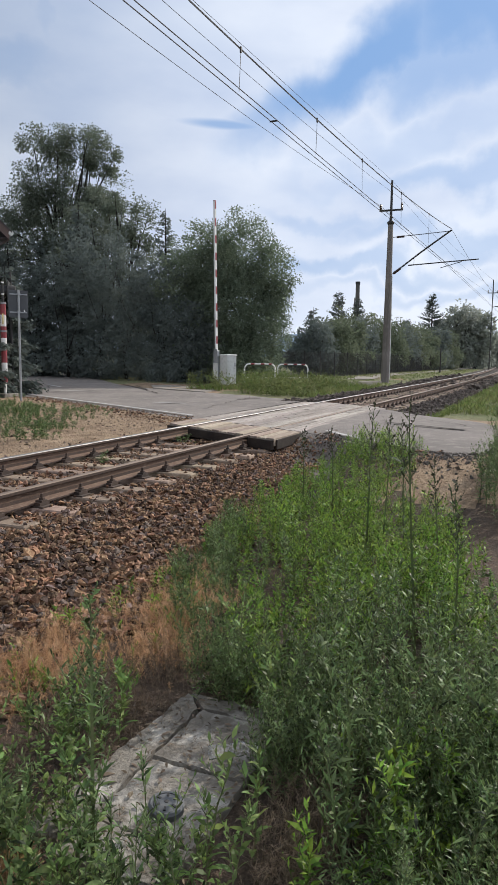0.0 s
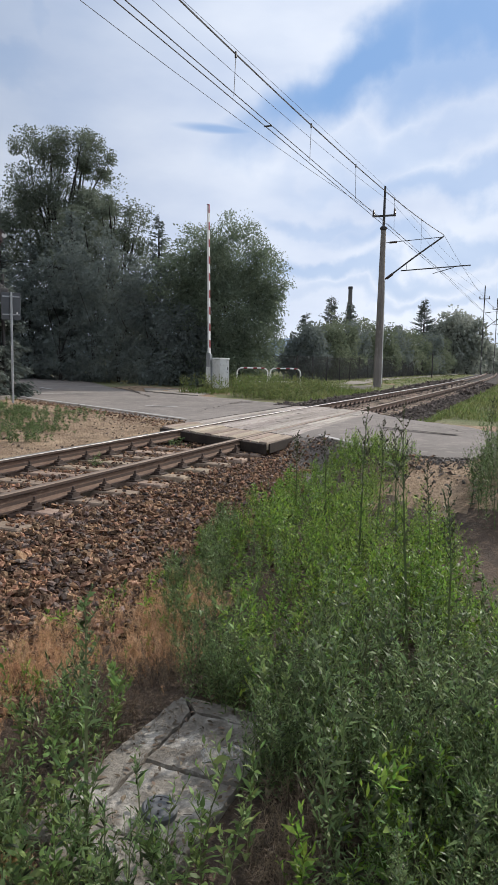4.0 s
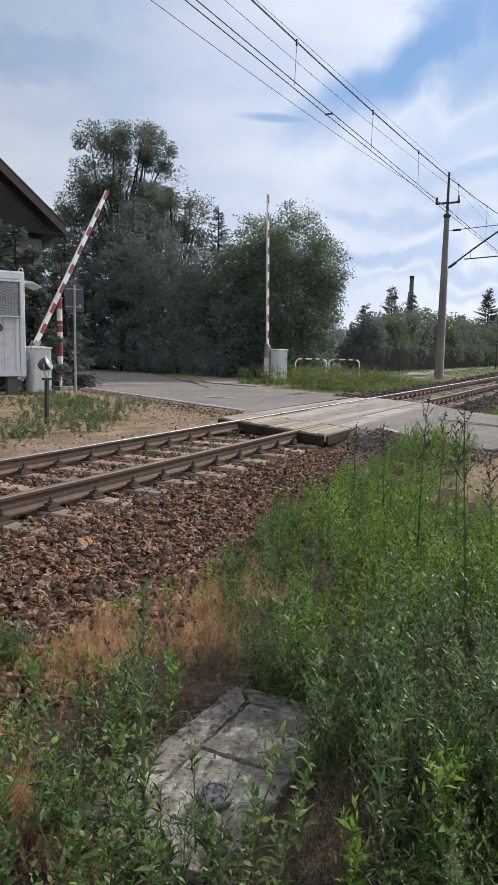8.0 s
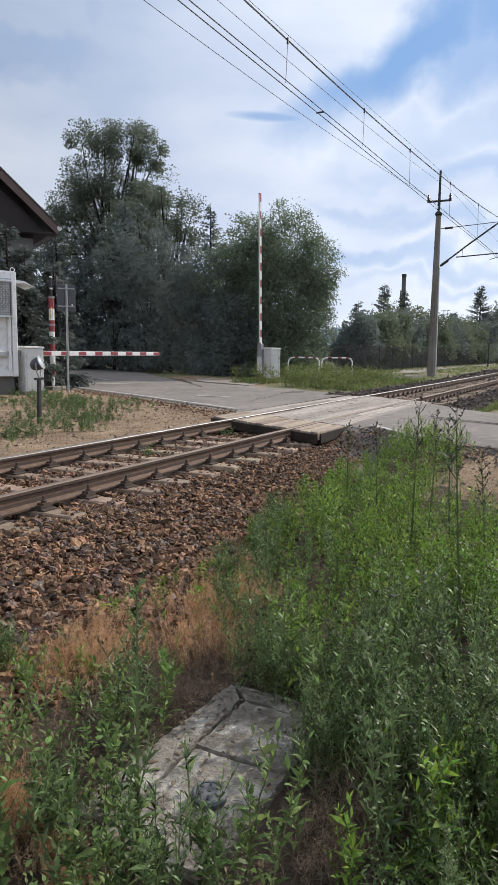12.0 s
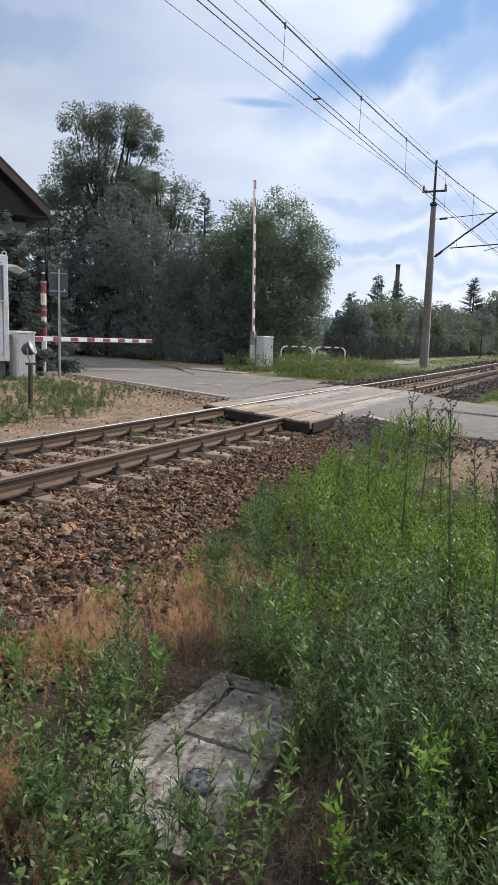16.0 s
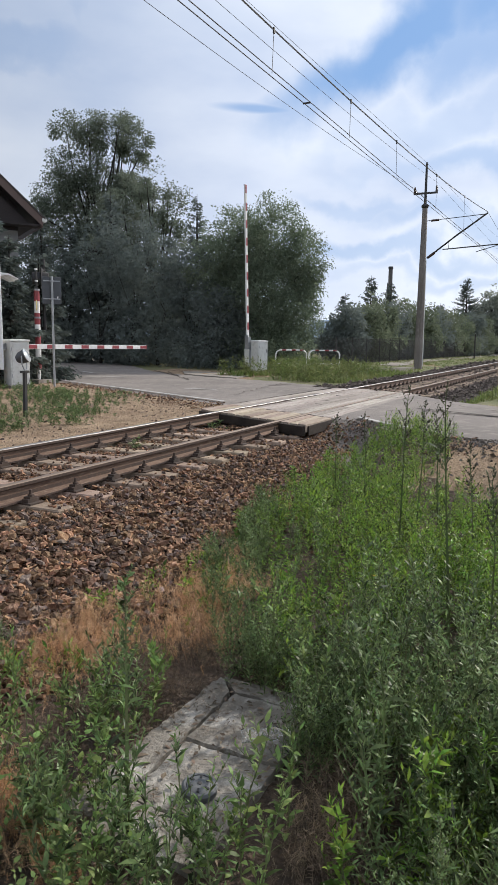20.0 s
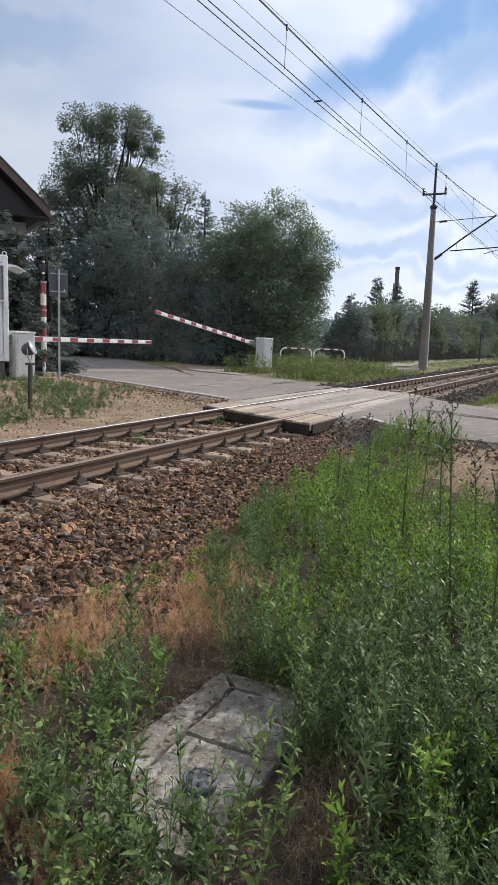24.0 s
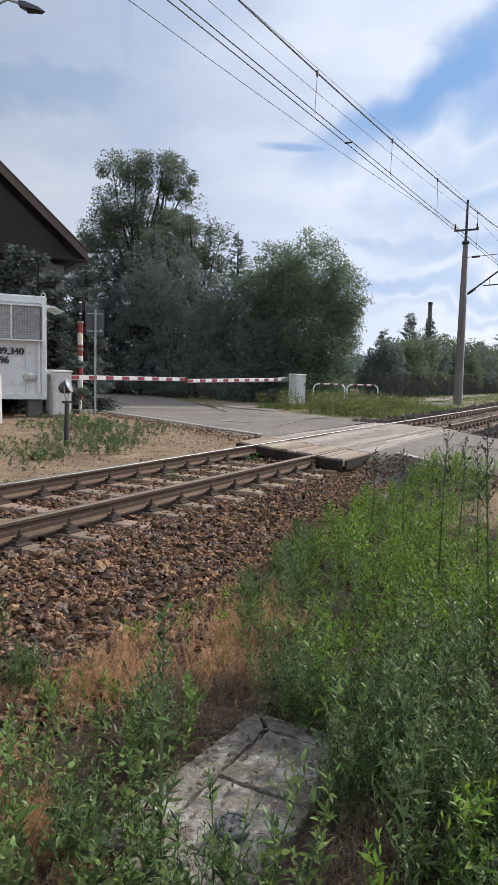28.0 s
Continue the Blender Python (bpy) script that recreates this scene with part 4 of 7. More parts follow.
def striped_post():
    th = thing("striped_post", "red and white banded post on a concrete foot", "marker post", pose(15.55, 14.13, 0.04))
    part("foot", Geo().box(-0.28, -0.24, -0.12, 0.28, 0.24, 0.07), CONC, th, "concrete foot", bevel=0.015)
    part("pole", Geo().tube([(0, 0, 0.05), (0, 0, 3.15)], 0.03, 14), DARKM, th, smooth=True)
    z, red = 0.38, True
    for h in (0.30, 0.25, 0.365, 0.32, 0.32, 0.32, 0.345):
        part("red_band" if red else "white_band", Geo().tube([(0, 0, z), (0, 0, z + h)], 0.078, 16), RED if red else WHITE, th, smooth=True)
        z, red = z + h, not red
    part("lower_band", Geo().tube([(0, 0, 0.07), (0, 0, 0.38)], 0.045, 16), WHITE, th, smooth=True)
    for zz in (1.78, 2.55):
        part("clamp", Geo().tube([(0, 0, zz), (0, 0, zz + 0.05)], 0.09, 16), GALV, th, "steel clamp", smooth=True)
    for zz in (2.80, 3.12):
        part("ring", Geo().tube([(0, 0, zz), (0, 0, zz + 0.04)], 0.04, 12), WHITE, th, "white ring", smooth=True)
    part("cap", Geo().tube([(0, 0, 2.56), (0, 0, 2.6)], [0.08, 0.04], 14), WHITE, th, smooth=True)
    part("tag", Geo().box(-0.13, -0.09, 2.0, -0.08, -0.075, 2.28), mat("yellowed plate", ((0.55, 0.45, 0.20), (0.45, 0.38, 0.2)), 4, 20, 0.6, 0.1, 50), th, "yellowed plate", bevel=0.003)


def signal_lamp():
    """Dark road signal seen from behind, on its pole behind the striped post."""
    th = thing("road_signal", "dark road warning signal seen from behind", "traffic signal", pose(16.6, 14.8, 0.0, 0, 0, 35))
    part("pole", Geo().tube([(0, 0, -0.1), (0, 0, 3.6)], 0.05, 12), DARKM, th, smooth=True)
    part("board", Geo().box(-0.62, -0.02, 2.75, 0.62, 0.015, 3.3), DARKM, th, "black backing board", bevel=0.02)
    for x in (-0.4, 0.4):
        h = part("lamp_housing", Geo().tube([(x, 0.01, 3.02), (x, -0.2, 3.02)], [0.17, 0.14], 16), DARKM, th, smooth=True)
        part("lamp_hood", Geo().tube([(x, 0.02, 3.02), (x, 0.26, 3.0)], [0.16, 0.17], 16, cap=False), DARKM, h, smooth=True)
    part("mirror_chip", Geo().box(0.63, -0.03, 3.08, 0.70, 0.0, 3.2), WHITE, th, "small white chip", bevel=0.004)
    part("arm", Geo().box(-0.6, -0.04, 2.7, 0.6, 0.0, 2.75), GALV, th, bevel=0.004)


def sign_back():
    th = thing("road_sign", "grey back of a rectangular road sign on a thin steel pole", "road sign", pose(14.70, 12.83, -0.06, 0, 0, -34))
    part("pole", Geo().tube([(0, 0, -0.1), (0, 0, 2.93)], 0.03, 12), GALV, th, smooth=True)
    p = part("panel", Geo().box(-0.25, 0.032, 2.22, 0.25, 0.046, 2.92), SIGNB, th, "dull grey sheet panel", bevel=0.006)
    for z in (2.34, 2.8):
        part("rail", Geo().box(-0.22, 0.016, z, 0.22, 0.032, z + 0.03), GALV, p, bevel=0.002)
        part("clamp", Geo().box(-0.05, -0.036, z - 0.005, 0.05, 0.03, z + 0.035), GALV, p, bevel=0.004)
    part("sticker", Geo().box(0.14, 0.028, 2.36, 0.17, 0.0318, 2.42), WHITE, p, "small pale sticker")


def floodlight():
    th = thing("floodlight", "round floodlight on a short dark post in the sand", "floodlight", pose(8.95, 8.45, -0.1))
    part("post", Geo().box(-0.028, -0.028, -0.15, 0.028, 0.028, 0.80).turn(pose(0, 0, 0, 0, 1.5)), DARKM, th, "dark steel post", bevel=0.004)
    part("crosspiece", Geo().box(-0.075, -0.022, 0.775, 0.115, 0.022, 0.815), DARKM, th, bevel=0.004)
    y = Geo().tube([(0.0, 0.09, 1.06), (0.01, 0.1, 0.92), (0.03, 0.05, 0.83), (0.03, -0.05, 0.83), (0.01, -0.1, 0.92), (0.0, -0.09, 1.06)], 0.011, 8)
    part("yoke", y, GALV, th, smooth=True, m=pose(0, 0, 0, 0, 0, -67))
    head = part("housing", Geo().lathe([(0.02, -0.16), (0.07, -0.15), (0.115, -0.08), (0.128, 0.02), (0.132, 0.03), (0.132, 0.05), (0.12, 0.052)], 24), SIGNB, th, "grey bowl housing",
                smooth=True, m=pose(0.02, 0.0, 1.05, 66, 0, 23) @ Matrix.Scale(0.88, 4))
    part("lens", Geo().lathe([(0.118, 0.046), (0.11, 0.056), (0.06, 0.068), (0.005, 0.072)], 24), GLASS, head, "pale glass lens", smooth=True)
    part("bezel", Geo().lathe([(0.132, 0.044), (0.136, 0.05), (0.132, 0.06), (0.116, 0.06), (0.116, 0.048)], 24), GALV, head, smooth=True)
    part("cable", Geo().tube([(0.12, 0, 1.0), (0.2, 0.02, 0.9), (0.21, 0.02, 0.78), (0.13, 0.01, 0.62), (0.04, 0, 0.55)], 0.006, 6), DARKM, th, smooth=True)


def hoop(a, b, label):
    """A bent tube rail, painted white, with a lower bar."""
    th = thing("guard_rail", label, "guard rail", pose(a[0], a[1], 0.02, 0, 0, math.degrees(math.atan2(b[1] - a[1], b[0] - a[0]))), group="white hoops")
    L, h, r = math.hypot(b[0] - a[0], b[1] - a[1]), 0.9, 0.2
    pts = [(0, 0, -0.2), (0, 0, h - r)] + [(r - r * math.cos(k * math.pi / 12), 0, h - r + r * math.sin(k * math.pi / 12)) for k in range(1, 7)]
    pts += [(L - x, 0, z) for x, _, z in reversed(pts)]
    part("hoop", Geo().tube(pts, 0.03, 10), WHITE, th, smooth=True)
    for x in (L * 0.2, L * 0.52, L * 0.78):
        part("red_wrap", Geo().tube([(x, 0, h), (x + 0.16, 0, h)], 0.0315, 10), RED, th, "faded red band", smooth=True)
    part("lower_bar", Geo().tube([(0.02, 0, 0.34), (L - 0.02, 0, 0.34)], 0.022, 8), WHITE, th, smooth=True)


striped_post()
signal_lamp()
sign_back()
floodlight()
hoop((27.05, 11.80), (27.80, 10.72), "white painted tube hoop rail in tall grass")
hoop((27.85, 10.63), (28.48, 9.50), "white painted tube hoop rail in tall grass")

# ---- white cabin ----


def cabin():
    """A container cabin on blocks; x runs along its long side, which faces the track."""
    th = thing("crossing_cabin", "white steel container cabin on concrete blocks", "cabin", pose(13.34, 13.25, 0, 0, 0, -35))
    L, W, z0, z1 = 6.0, 2.4, 0.47, 3.06
    part("shell", Geo().box(-L + 0.08, 0.05, z0 + 0.1, -0.08, W - 0.05, z1 - 0.14), HUTW, th, bevel=0.01)
    for y in (0.0, W - 0.13):
        for x in (-L, -0.13):
            part("corner_post", Geo().box(x, y, z0, x + 0.13, y + 0.13, z1), HUTW, th, bevel=0.012)
        part("top_beam", Geo().box(-L + 0.13, y, z1 - 0.17, -0.13, y + 0.13, z1 - 0.004), HUTW, th, bevel=0.01)
        part("bottom_beam", Geo().box(-L + 0.13, y, z0 + 0.004, -0.13, y + 0.13, z0 + 0.15), HUTW, th, bevel=0.01)
    for x in (-L, -0.13):
        part("end_beam", Geo().box(x + 0.004, 0.13, z1 - 0.17, x + 0.126, W - 0.13, z1 - 0.006), HUTW, th, bevel=0.01)
        part("end_beam", Geo().box(x + 0.004, 0.13, z0, x + 0.126, W - 0.13, z0 + 0.14), HUTW, th, bevel=0.01)
    part("roof_sheet", Geo().box(-L + 0.02, 0.02, z1 - 0.02, -0.02, W - 0.02, z1 + 0.02), HUTW, th, bevel=0.01)
    for k in range(12):                                                  # pressed ribs of the wall sheet
        x = -L + 0.35 + 0.49 * k
        if x > -2.2:
            continue
        part("wall_rib", Geo().add([(x, 0.052, z0 + 0.15), (x + 0.12, 0.052, z0 + 0.15), (x + 0.09, 0.02, z0 + 0.18), (x + 0.03, 0.02, z0 + 0.18),
                                    (x, 0.052, z1 - 0.17), (x + 0.12, 0.052, z1 - 0.17), (x + 0.09, 0.02, z1 - 0.2), (x + 0.03, 0.02, z1 - 0.2)],
                                   [(0, 1, 2, 3), (7, 6, 5, 4), (0, 4, 5, 1), (1, 5, 6, 2), (2, 6, 7, 3), (3, 7, 4, 0)]), HUTW, th)
    # louvred unit cage
    ac = part("unit_cage", Geo().box(-1.75, -0.17, 1.94, -0.10, 0.05, 1.98).box(-1.75, -0.17, 2.80, -0.10, 0.05, 2.84).box(-1.75, -0.17, 1.98, -1.71, 0.05, 2.8).box(
        -0.14, -0.17, 1.98, -0.10, 0.05, 2.8).box(-0.90, -0.17, 1.98, -0.86, -0.13, 2.8), HUTW, th, "white steel cage of a cooling unit", bevel=0.006)
    part("unit_body", Geo().box(-1.68, -0.09, 1.99, -0.17, 0.05, 2.79), BOXGREY, ac, bevel=0.01)
    for k in range(24):
        x = -1.70 + 1.55 * k / 23
        part("mesh_bar", Geo().tube([(x, -0.158, 1.98), (x, -0.158, 2.8)], 0.006, 5, cap=False), GALV, ac)
    for k in range(15):
        z = 2.0 + 0.78 * k / 14
        part("mesh_bar", Geo().tube([(-1.71, -0.150, z), (-0.14, -0.150, z)], 0.006, 5, cap=False), GALV, ac)
    for r in (0.10, 0.17, 0.24, 0.30):
        part("fan_ring", Geo().tube([(-0.50 + r * math.cos(a * math.pi / 12), -0.097, 2.39 + r * math.sin(a * math.pi / 12)) for a in range(25)], 0.009, 6, cap=False), GALV, ac)
    part("fan_hub", Geo().tube([(-0.50, -0.11, 2.39), (-0.50, -0.09, 2.39)], 0.055, 14), GALV, ac)
    # lettering
    for body, x, z in (("89,340", -0.56, 1.60), ("96", -0.92, 1.375)):
        cu = bpy.data.curves.new("lettering", "FONT")
        cu.body, cu.size, cu.extrude, cu.offset, cu.align_x = body, 0.235, 0.002, 0.003, "RIGHT"
        tmp = new("lettering_source", cu)
        me = bpy.data.meshes.new_from_object(tmp.evaluated_get(bpy.context.evaluated_depsgraph_get()))
        bpy.data.objects.remove(tmp)
        me.materials.clear()
        me.materials.append(DARKM)
        for k in range(3):
            part("lettering", me, DARKM, th, "black painted figures", m=pose(x + 0.006 * k, 0.014 - 0.003 * k, z, 90))
    part("conduit", Geo().tube([(-0.50, 0.02, z0 + 0.12), (-0.50, 0.02, 1.94)], 0.022, 8), HUTW, th, smooth=True)
    part("conduit", Geo().tube([(-0.20, 0.015, z0 + 0.15), (-0.20, 0.015, 1.94)], 0.05, 8), HUTW, th, smooth=True)
    part("awning", Geo().tube([(0.0, 0.9, 2.88), (0.16, 0.9, 2.87), (0.34, 0.9, 2.82), (0.5, 0.9, 2.74)], [0.02, 0.02, 0.02, 0.02], 6).add(
        [(0.0, 0.35, 2.9), (0.26, 0.35, 2.88), (0.5, 0.35, 2.76), (0.0, 1.5, 2.9), (0.26, 1.5, 2.88), (0.5, 1.5, 2.76),
         (0.0, 0.35, 2.8), (0.26, 0.35, 2.845), (0.5, 0.35, 2.745), (0.0, 1.5, 2.8), (0.26, 1.5, 2.845), (0.5, 1.5, 2.745)],
        [(0, 1, 4, 3), (1, 2, 5, 4), (6, 9, 10, 7), (7, 10, 11, 8), (0, 6, 7, 1), (1, 7, 8, 2), (3, 4, 10, 9), (4, 5, 11, 10), (2, 8, 11, 5)]), HUTW, th, "curved white door canopy", smooth=True)
    part("lifting_eye", Geo().tube([(-0.07 + 0.05 * math.cos(a * math.pi / 8), 0.06, z1 + 0.055 + 0.05 * math.sin(a * math.pi / 8)) for a in range(17)], 0.012, 6, cap=False), HUTW, th)
    for x in (-L + 0.1, -3.1, -0.45):
        for y in (0.1, W - 0.5):
            part("block", Geo().box(x, y, -0.12, x + 0.36, y + 0.4, z0), mat("dark concrete block", ((0.10, 0.095, 0.09), (0.14, 0.13, 0.12)), 2, 20, 0.95, 0.5, 40), th,
                 "dark concrete block", bevel=0.012)
    part("door", Geo().box(-0.075, 0.55, z0 + 0.16, -0.05, 1.45, 2.62), HUTW, th, bevel=0.006)


cabin()


def house():
    """The house behind the cabin: brown boarded gable under a deep roof, pale walls. x runs along its gable, y back along the ridge."""
    th = thing("gatekeeper_house", "pale house with a dark brown boarded gable and deep eaves", "house", pose(17.17, 15.31, 0, 0, 0, HOUSE_TURN))
    half, run, ov = 4.6, 9.0, 0.55
    ze, rise = 4.85, 0.90
    # roof: two slabs that meet at the ridge, a verge board on the gable edge
    ridge_z = ze + half * rise
    for s in (-1, 1):
        def at(u, y, dz):
            return (-half + s * (half - u), y, ze + u * rise + dz)
        v = [at(0, 0, -0.12), at(half, 0, -0.12), at(half, run, -0.12), at(0, run, -0.12), at(0, 0, 0.06), at(half, 0, 0.06), at(half, run, 0.06), at(0, run, 0.06)]
        roof = part("roof_slope", Geo().add(v, [(3, 2, 1, 0), (4, 5, 6, 7), (0, 1, 5, 4), (1, 2, 6, 5), (2, 3, 7, 6), (3, 0, 4, 7)]), BROWNW, th, "dark brown boarded eaves")
        v = [at(-0.1, -0.06, 0.07), at(half, -0.06, 0.07), at(half, run, 0.07), at(-0.1, run, 0.07), at(-0.1, -0.06, 0.13), at(half, -0.06, 0.13), at(half, run, 0.13), at(-0.1, run, 0.13)]
        part("roof_sheet", Geo().add(v, [(3, 2, 1, 0), (4, 5, 6, 7), (0, 1, 5, 4), (1, 2, 6, 5), (2, 3, 7, 6), (3, 0, 4, 7)]), TILE, roof, "dark sheet roofing")
        v = [at(-0.02, -0.035, -0.20), at(half, -0.035, -0.20), at(half, -0.003, -0.20), at(-0.02, -0.003, -0.20),
             at(-0.02, -0.035, 0.065), at(half, -0.035, 0.065), at(half, -0.003, 0.065), at(-0.02, -0.003, 0.065)]
        part("verge_board", Geo().add(v, [(3, 2, 1, 0), (4, 5, 6, 7), (0, 1, 5, 4), (1, 2, 6, 5), (2, 3, 7, 6), (3, 0, 4, 7)]), FASCIA, roof, "brown verge board")
        part("eaves_board", Geo().box(-half + s * half - 0.02, 0, ze - 0.24, -half + s * half + 0.02, run, ze - 0.1), FASCIA, roof, bevel=0.004)
    inner = half - 0.6
    part("gable_boarding", Geo().add([(-half - inner, ov, ze - 0.3), (-half + inner, ov, ze - 0.3), (-half + inner, ov, ze + 0.6 * rise - 0.15), (-half, ov, ridge_z - 0.15), (-half - inner, ov, ze + 0.6 * rise - 0.15),
                                      (-half - inner, ov + 0.1, ze - 0.3), (-half + inner, ov + 0.1, ze - 0.3), (-half + inner, ov + 0.1, ze + 0.6 * rise - 0.15), (-half, ov + 0.1, ridge_z - 0.15),
                                      (-half - inner, ov + 0.1, ze + 0.6 * rise - 0.15)],
                                     [(0, 1, 2, 3, 4), (9, 8, 7, 6, 5), (0, 5, 6, 1), (1, 6, 7, 2), (2, 7, 8, 3), (3, 8, 9, 4), (4, 9, 5, 0)]), BROWNW, th, "dark brown boards")
    for k in range(26):
        x = -half - inner + 0.05 + 2 * inner * k / 26
        top = ze + (half - abs(x + half)) * rise - 0.3
        part("batten", Geo().box(x, ov - 0.02, ze - 0.3, x + 0.05, ov - 0.002, top), BROWNW, th)
    part("soffit", Geo().box(-2 * half + 0.05, 0.03, ze - 0.2, -0.05, ov + 0.05, ze - 0.15), BROWNW, th, "dark brown soffit")
    front = Geo().add([(-2 * half + 0.3, 0.25, ze - 0.14), (-0.3, 0.25, ze - 0.14), (-half, 0.25, ridge_z - 0.42), (-2 * half + 0.3, 0.31, ze - 0.14), (-0.3, 0.31, ze - 0.14), (-half, 0.31, ridge_z - 0.42)],
                      [(0, 1, 2), (5, 4, 3), (0, 3, 4, 1), (1, 4, 5, 2), (2, 5, 3, 0)])
    part("gable_front", front, BROWNW, th, "dark brown boarding under the verge")
    part("wall", Geo().box(-half - inner, ov + 0.04, -0.2, -half + inner, run - 0.6, ze - 0.31), RENDERW, th, "pale rendered wall with eaves shade in its colour")
    part("gutter", Geo().tube([(0.07, 0.0, ze - 0.03), (0.07, run, ze - 0.06)], 0.065, 8), GALV, th, smooth=True)
    part("gutter_end", Geo().lathe([(0.02, -0.03), (0.075, -0.02), (0.075, 0.02), (0.02, 0.03)], 12).turn(pose(0.07, -0.03, ze - 0.02, 90)), BOXGREY, th, smooth=True)


HOUSE_TURN = -35
house()


def street_lamp():
    th = thing("street_lamp", "flat grey street lamp on a pale tapered pole", "street lamp", pose(11.22, 12.66, 0.0, 0, 0, -61))
    part("pole", Geo().tube([(0, 0, 1.1), (0, 0, 5), (0, 0, 8.75)], [0.052, 0.047, 0.04], 16), GALV, th, "slim galvanised pole", smooth=True)
    part("pole_base", Geo().tube([(0, 0, -0.3), (0, 0, 1.06), (0, 0, 1.16)], [0.105, 0.085, 0.055], 16), BOXGREY, th, "thicker pale pole base", smooth=True)
    part("arm", Geo().tube([(0, 0, 8.72), (0.1, 0, 9.02), (0.3, 0, 9.12), (0.58, 0, 9.05)], 0.028, 10), GALV, th, smooth=True)
    hd = part("head", Geo().add([(0.55, -0.07, 8.99), (0.70, -0.12, 8.92), (1.02, -0.10, 8.875), (1.12, 0, 8.885), (1.02, 0.10, 8.875), (0.70, 0.12, 8.92), (0.55, 0.07, 8.99),
                                 (0.55, -0.06, 9.09), (0.70, -0.10, 9.06), (1.0, -0.08, 8.95), (1.11, 0, 8.905), (1.0, 0.08, 8.95), (0.70, 0.10, 9.06), (0.55, 0.06, 9.09)],
                                [(6, 5, 4, 3, 2, 1, 0), (7, 8, 9, 10, 11, 12, 13)] + [(k, (k + 1) % 7, 7 + (k + 1) % 7, 7 + k) for k in range(7)]), SIGNB, th, "grey lamp head", bevel=0.006)
    part("lens", Geo().box(0.72, -0.06, 8.868, 1.0, 0.06, 8.90), DARKM, hd, "dark lens", bevel=0.006)


street_lamp()

# ---- overhead line ----


def mast(x, y, label, lattice, h, out):
    """A catenary mast with a cross-arm, insulators and a cantilever that reaches over the track."""
    th = thing("catenary_mast", label, "railway mast", pose(x, y, 0), group="catenary masts")
    hc = h * 0.795
    if lattice:
        for sx in (-1, 1):
            part("leg", Geo().tube([(sx * 0.26, 0, -0.4), (sx * 0.1, 0, hc)], 0.045, 6), DARKM, th)
        for k in range(12):
            z0, z1 = hc * k / 12, hc * (k + 1) / 12
            w0, w1 = 0.26 - 0.16 * z0 / hc, 0.26 - 0.16 * z1 / hc
            s = 1 if k % 2 else -1
            part("brace", Geo().tube([(-s * w0, 0, z0), (s * w1, 0, z1)], 0.02, 5), DARKM, th)
        part("white_plate", Geo().box(-0.2, -0.06, 1.9, 0.2, -0.04, 2.3), WHITE, th)
    else:
        w0, w1 = 0.21, 0.12
        g = Geo()
        oct_ = [(1, .55), (.55, 1), (-.55, 1), (-1, .55), (-1, -.55), (-.55, -1), (.55, -1), (1, -.55)]
        zs = [-0.4, 1.0, 2.5, 4.0, 5.5, hc]
        for z in zs:
            w = w0 + (w1 - w0) * max(0, z) / hc
            g.v += [(a * w, b * w, z) for a, b in oct_]
        g.f += [(i * 8 + k, i * 8 + (k + 1) % 8, i * 8 + 8 + (k + 1) % 8, i * 8 + 8 + k) for i in range(len(zs) - 1) for k in range(8)] + [tuple(range(7, -1, -1)), tuple(range(40, 48))]
        part("shaft", g, MASTC, th, "aged brown-grey concrete shaft")
        part("head_cap", Geo().lathe([(0.14, hc - 0.12), (0.19, hc - 0.06), (0.19, hc + 0.03), (0.10, hc + 0.1)], 8), DARKM, th)
        for z in (1.05, 1.6, 5.2):
            part("painted_ring", Geo().lathe([(w0 + (w1 - w0) * z / hc + 0.012, z), (w0 + (w1 - w0) * (z + .1) / hc + 0.012, z + 0.1)], 8), CONC if z > 4 else MASTC, th, "pale ring")
        # White tube added along one edge to imitate the sunlit flange.
        part("earth_pipe", Geo().tube([(0.06, -0.222, 0.1), (0.05, -0.196, 2.6), (0.04, -0.166, 5.6)], 0.026, 8), WHITE, th, "white tube standing in for the sunlit mast edge", smooth=True)
    part("top_pole", Geo().tube([(0, 0, hc - 0.1), (0, 0, h)], [0.075, 0.055], 8), DARKM, th, smooth=True)
    za = hc + 0.63
    part("crossarm", Geo().box(-0.05, -0.62, za - 0.045, 0.05, 0.62, za + 0.045), DARKM, th, bevel=0.008)
    for yy in (-0.56, 0.56):
        part("insulator", Geo().lathe([(0.05, 0), (0.075, 0.05), (0.045, 0.09), (0.075, 0.13), (0.045, 0.17), (0.07, 0.21), (0.04, 0.26), (0.02, 0.32)], 10, (0, yy, za + 0.04)), PORC, th, smooth=True)
    # cantilever
    za1, zb1, zc1 = 5.68, 7.74, 7.58
    part("strut", Geo().tube([(0, -0.2, za1), (0, -1.6, 6.72), (0, -out, zb1 + 0.05)], 0.042, 8), DARKM, th, "dark inclined bracket tube", smooth=True)
    part("strut_insulator", Geo().tube([(0, -0.25, za1 + 0.03), (0, -0.6, za1 + 0.28)], [0.07, 0.07], 10), PORC, th, smooth=True)
    part("tie", Geo().tube([(0, -0.15, zc1), (0, -out + 0.1, zb1)], 0.018, 6), DARKM, th)
    part("tie_insulator", Geo().tube([(0, -0.35, zc1), (0, -0.75, zc1 + 0.02)], 0.055, 8), PORC, th, smooth=True)
    part("registration_tube", Geo().tube([(0, -1.0, 6.10), (0, -out - 1.4, 6.28)], 0.03, 8), DARKM, th, smooth=True)
    part("steady_arm", Geo().tube([(0.1, -out - 0.55, 6.2), (0.1, -out + 0.5, 5.92)], 0.018, 6), DARKM, th)
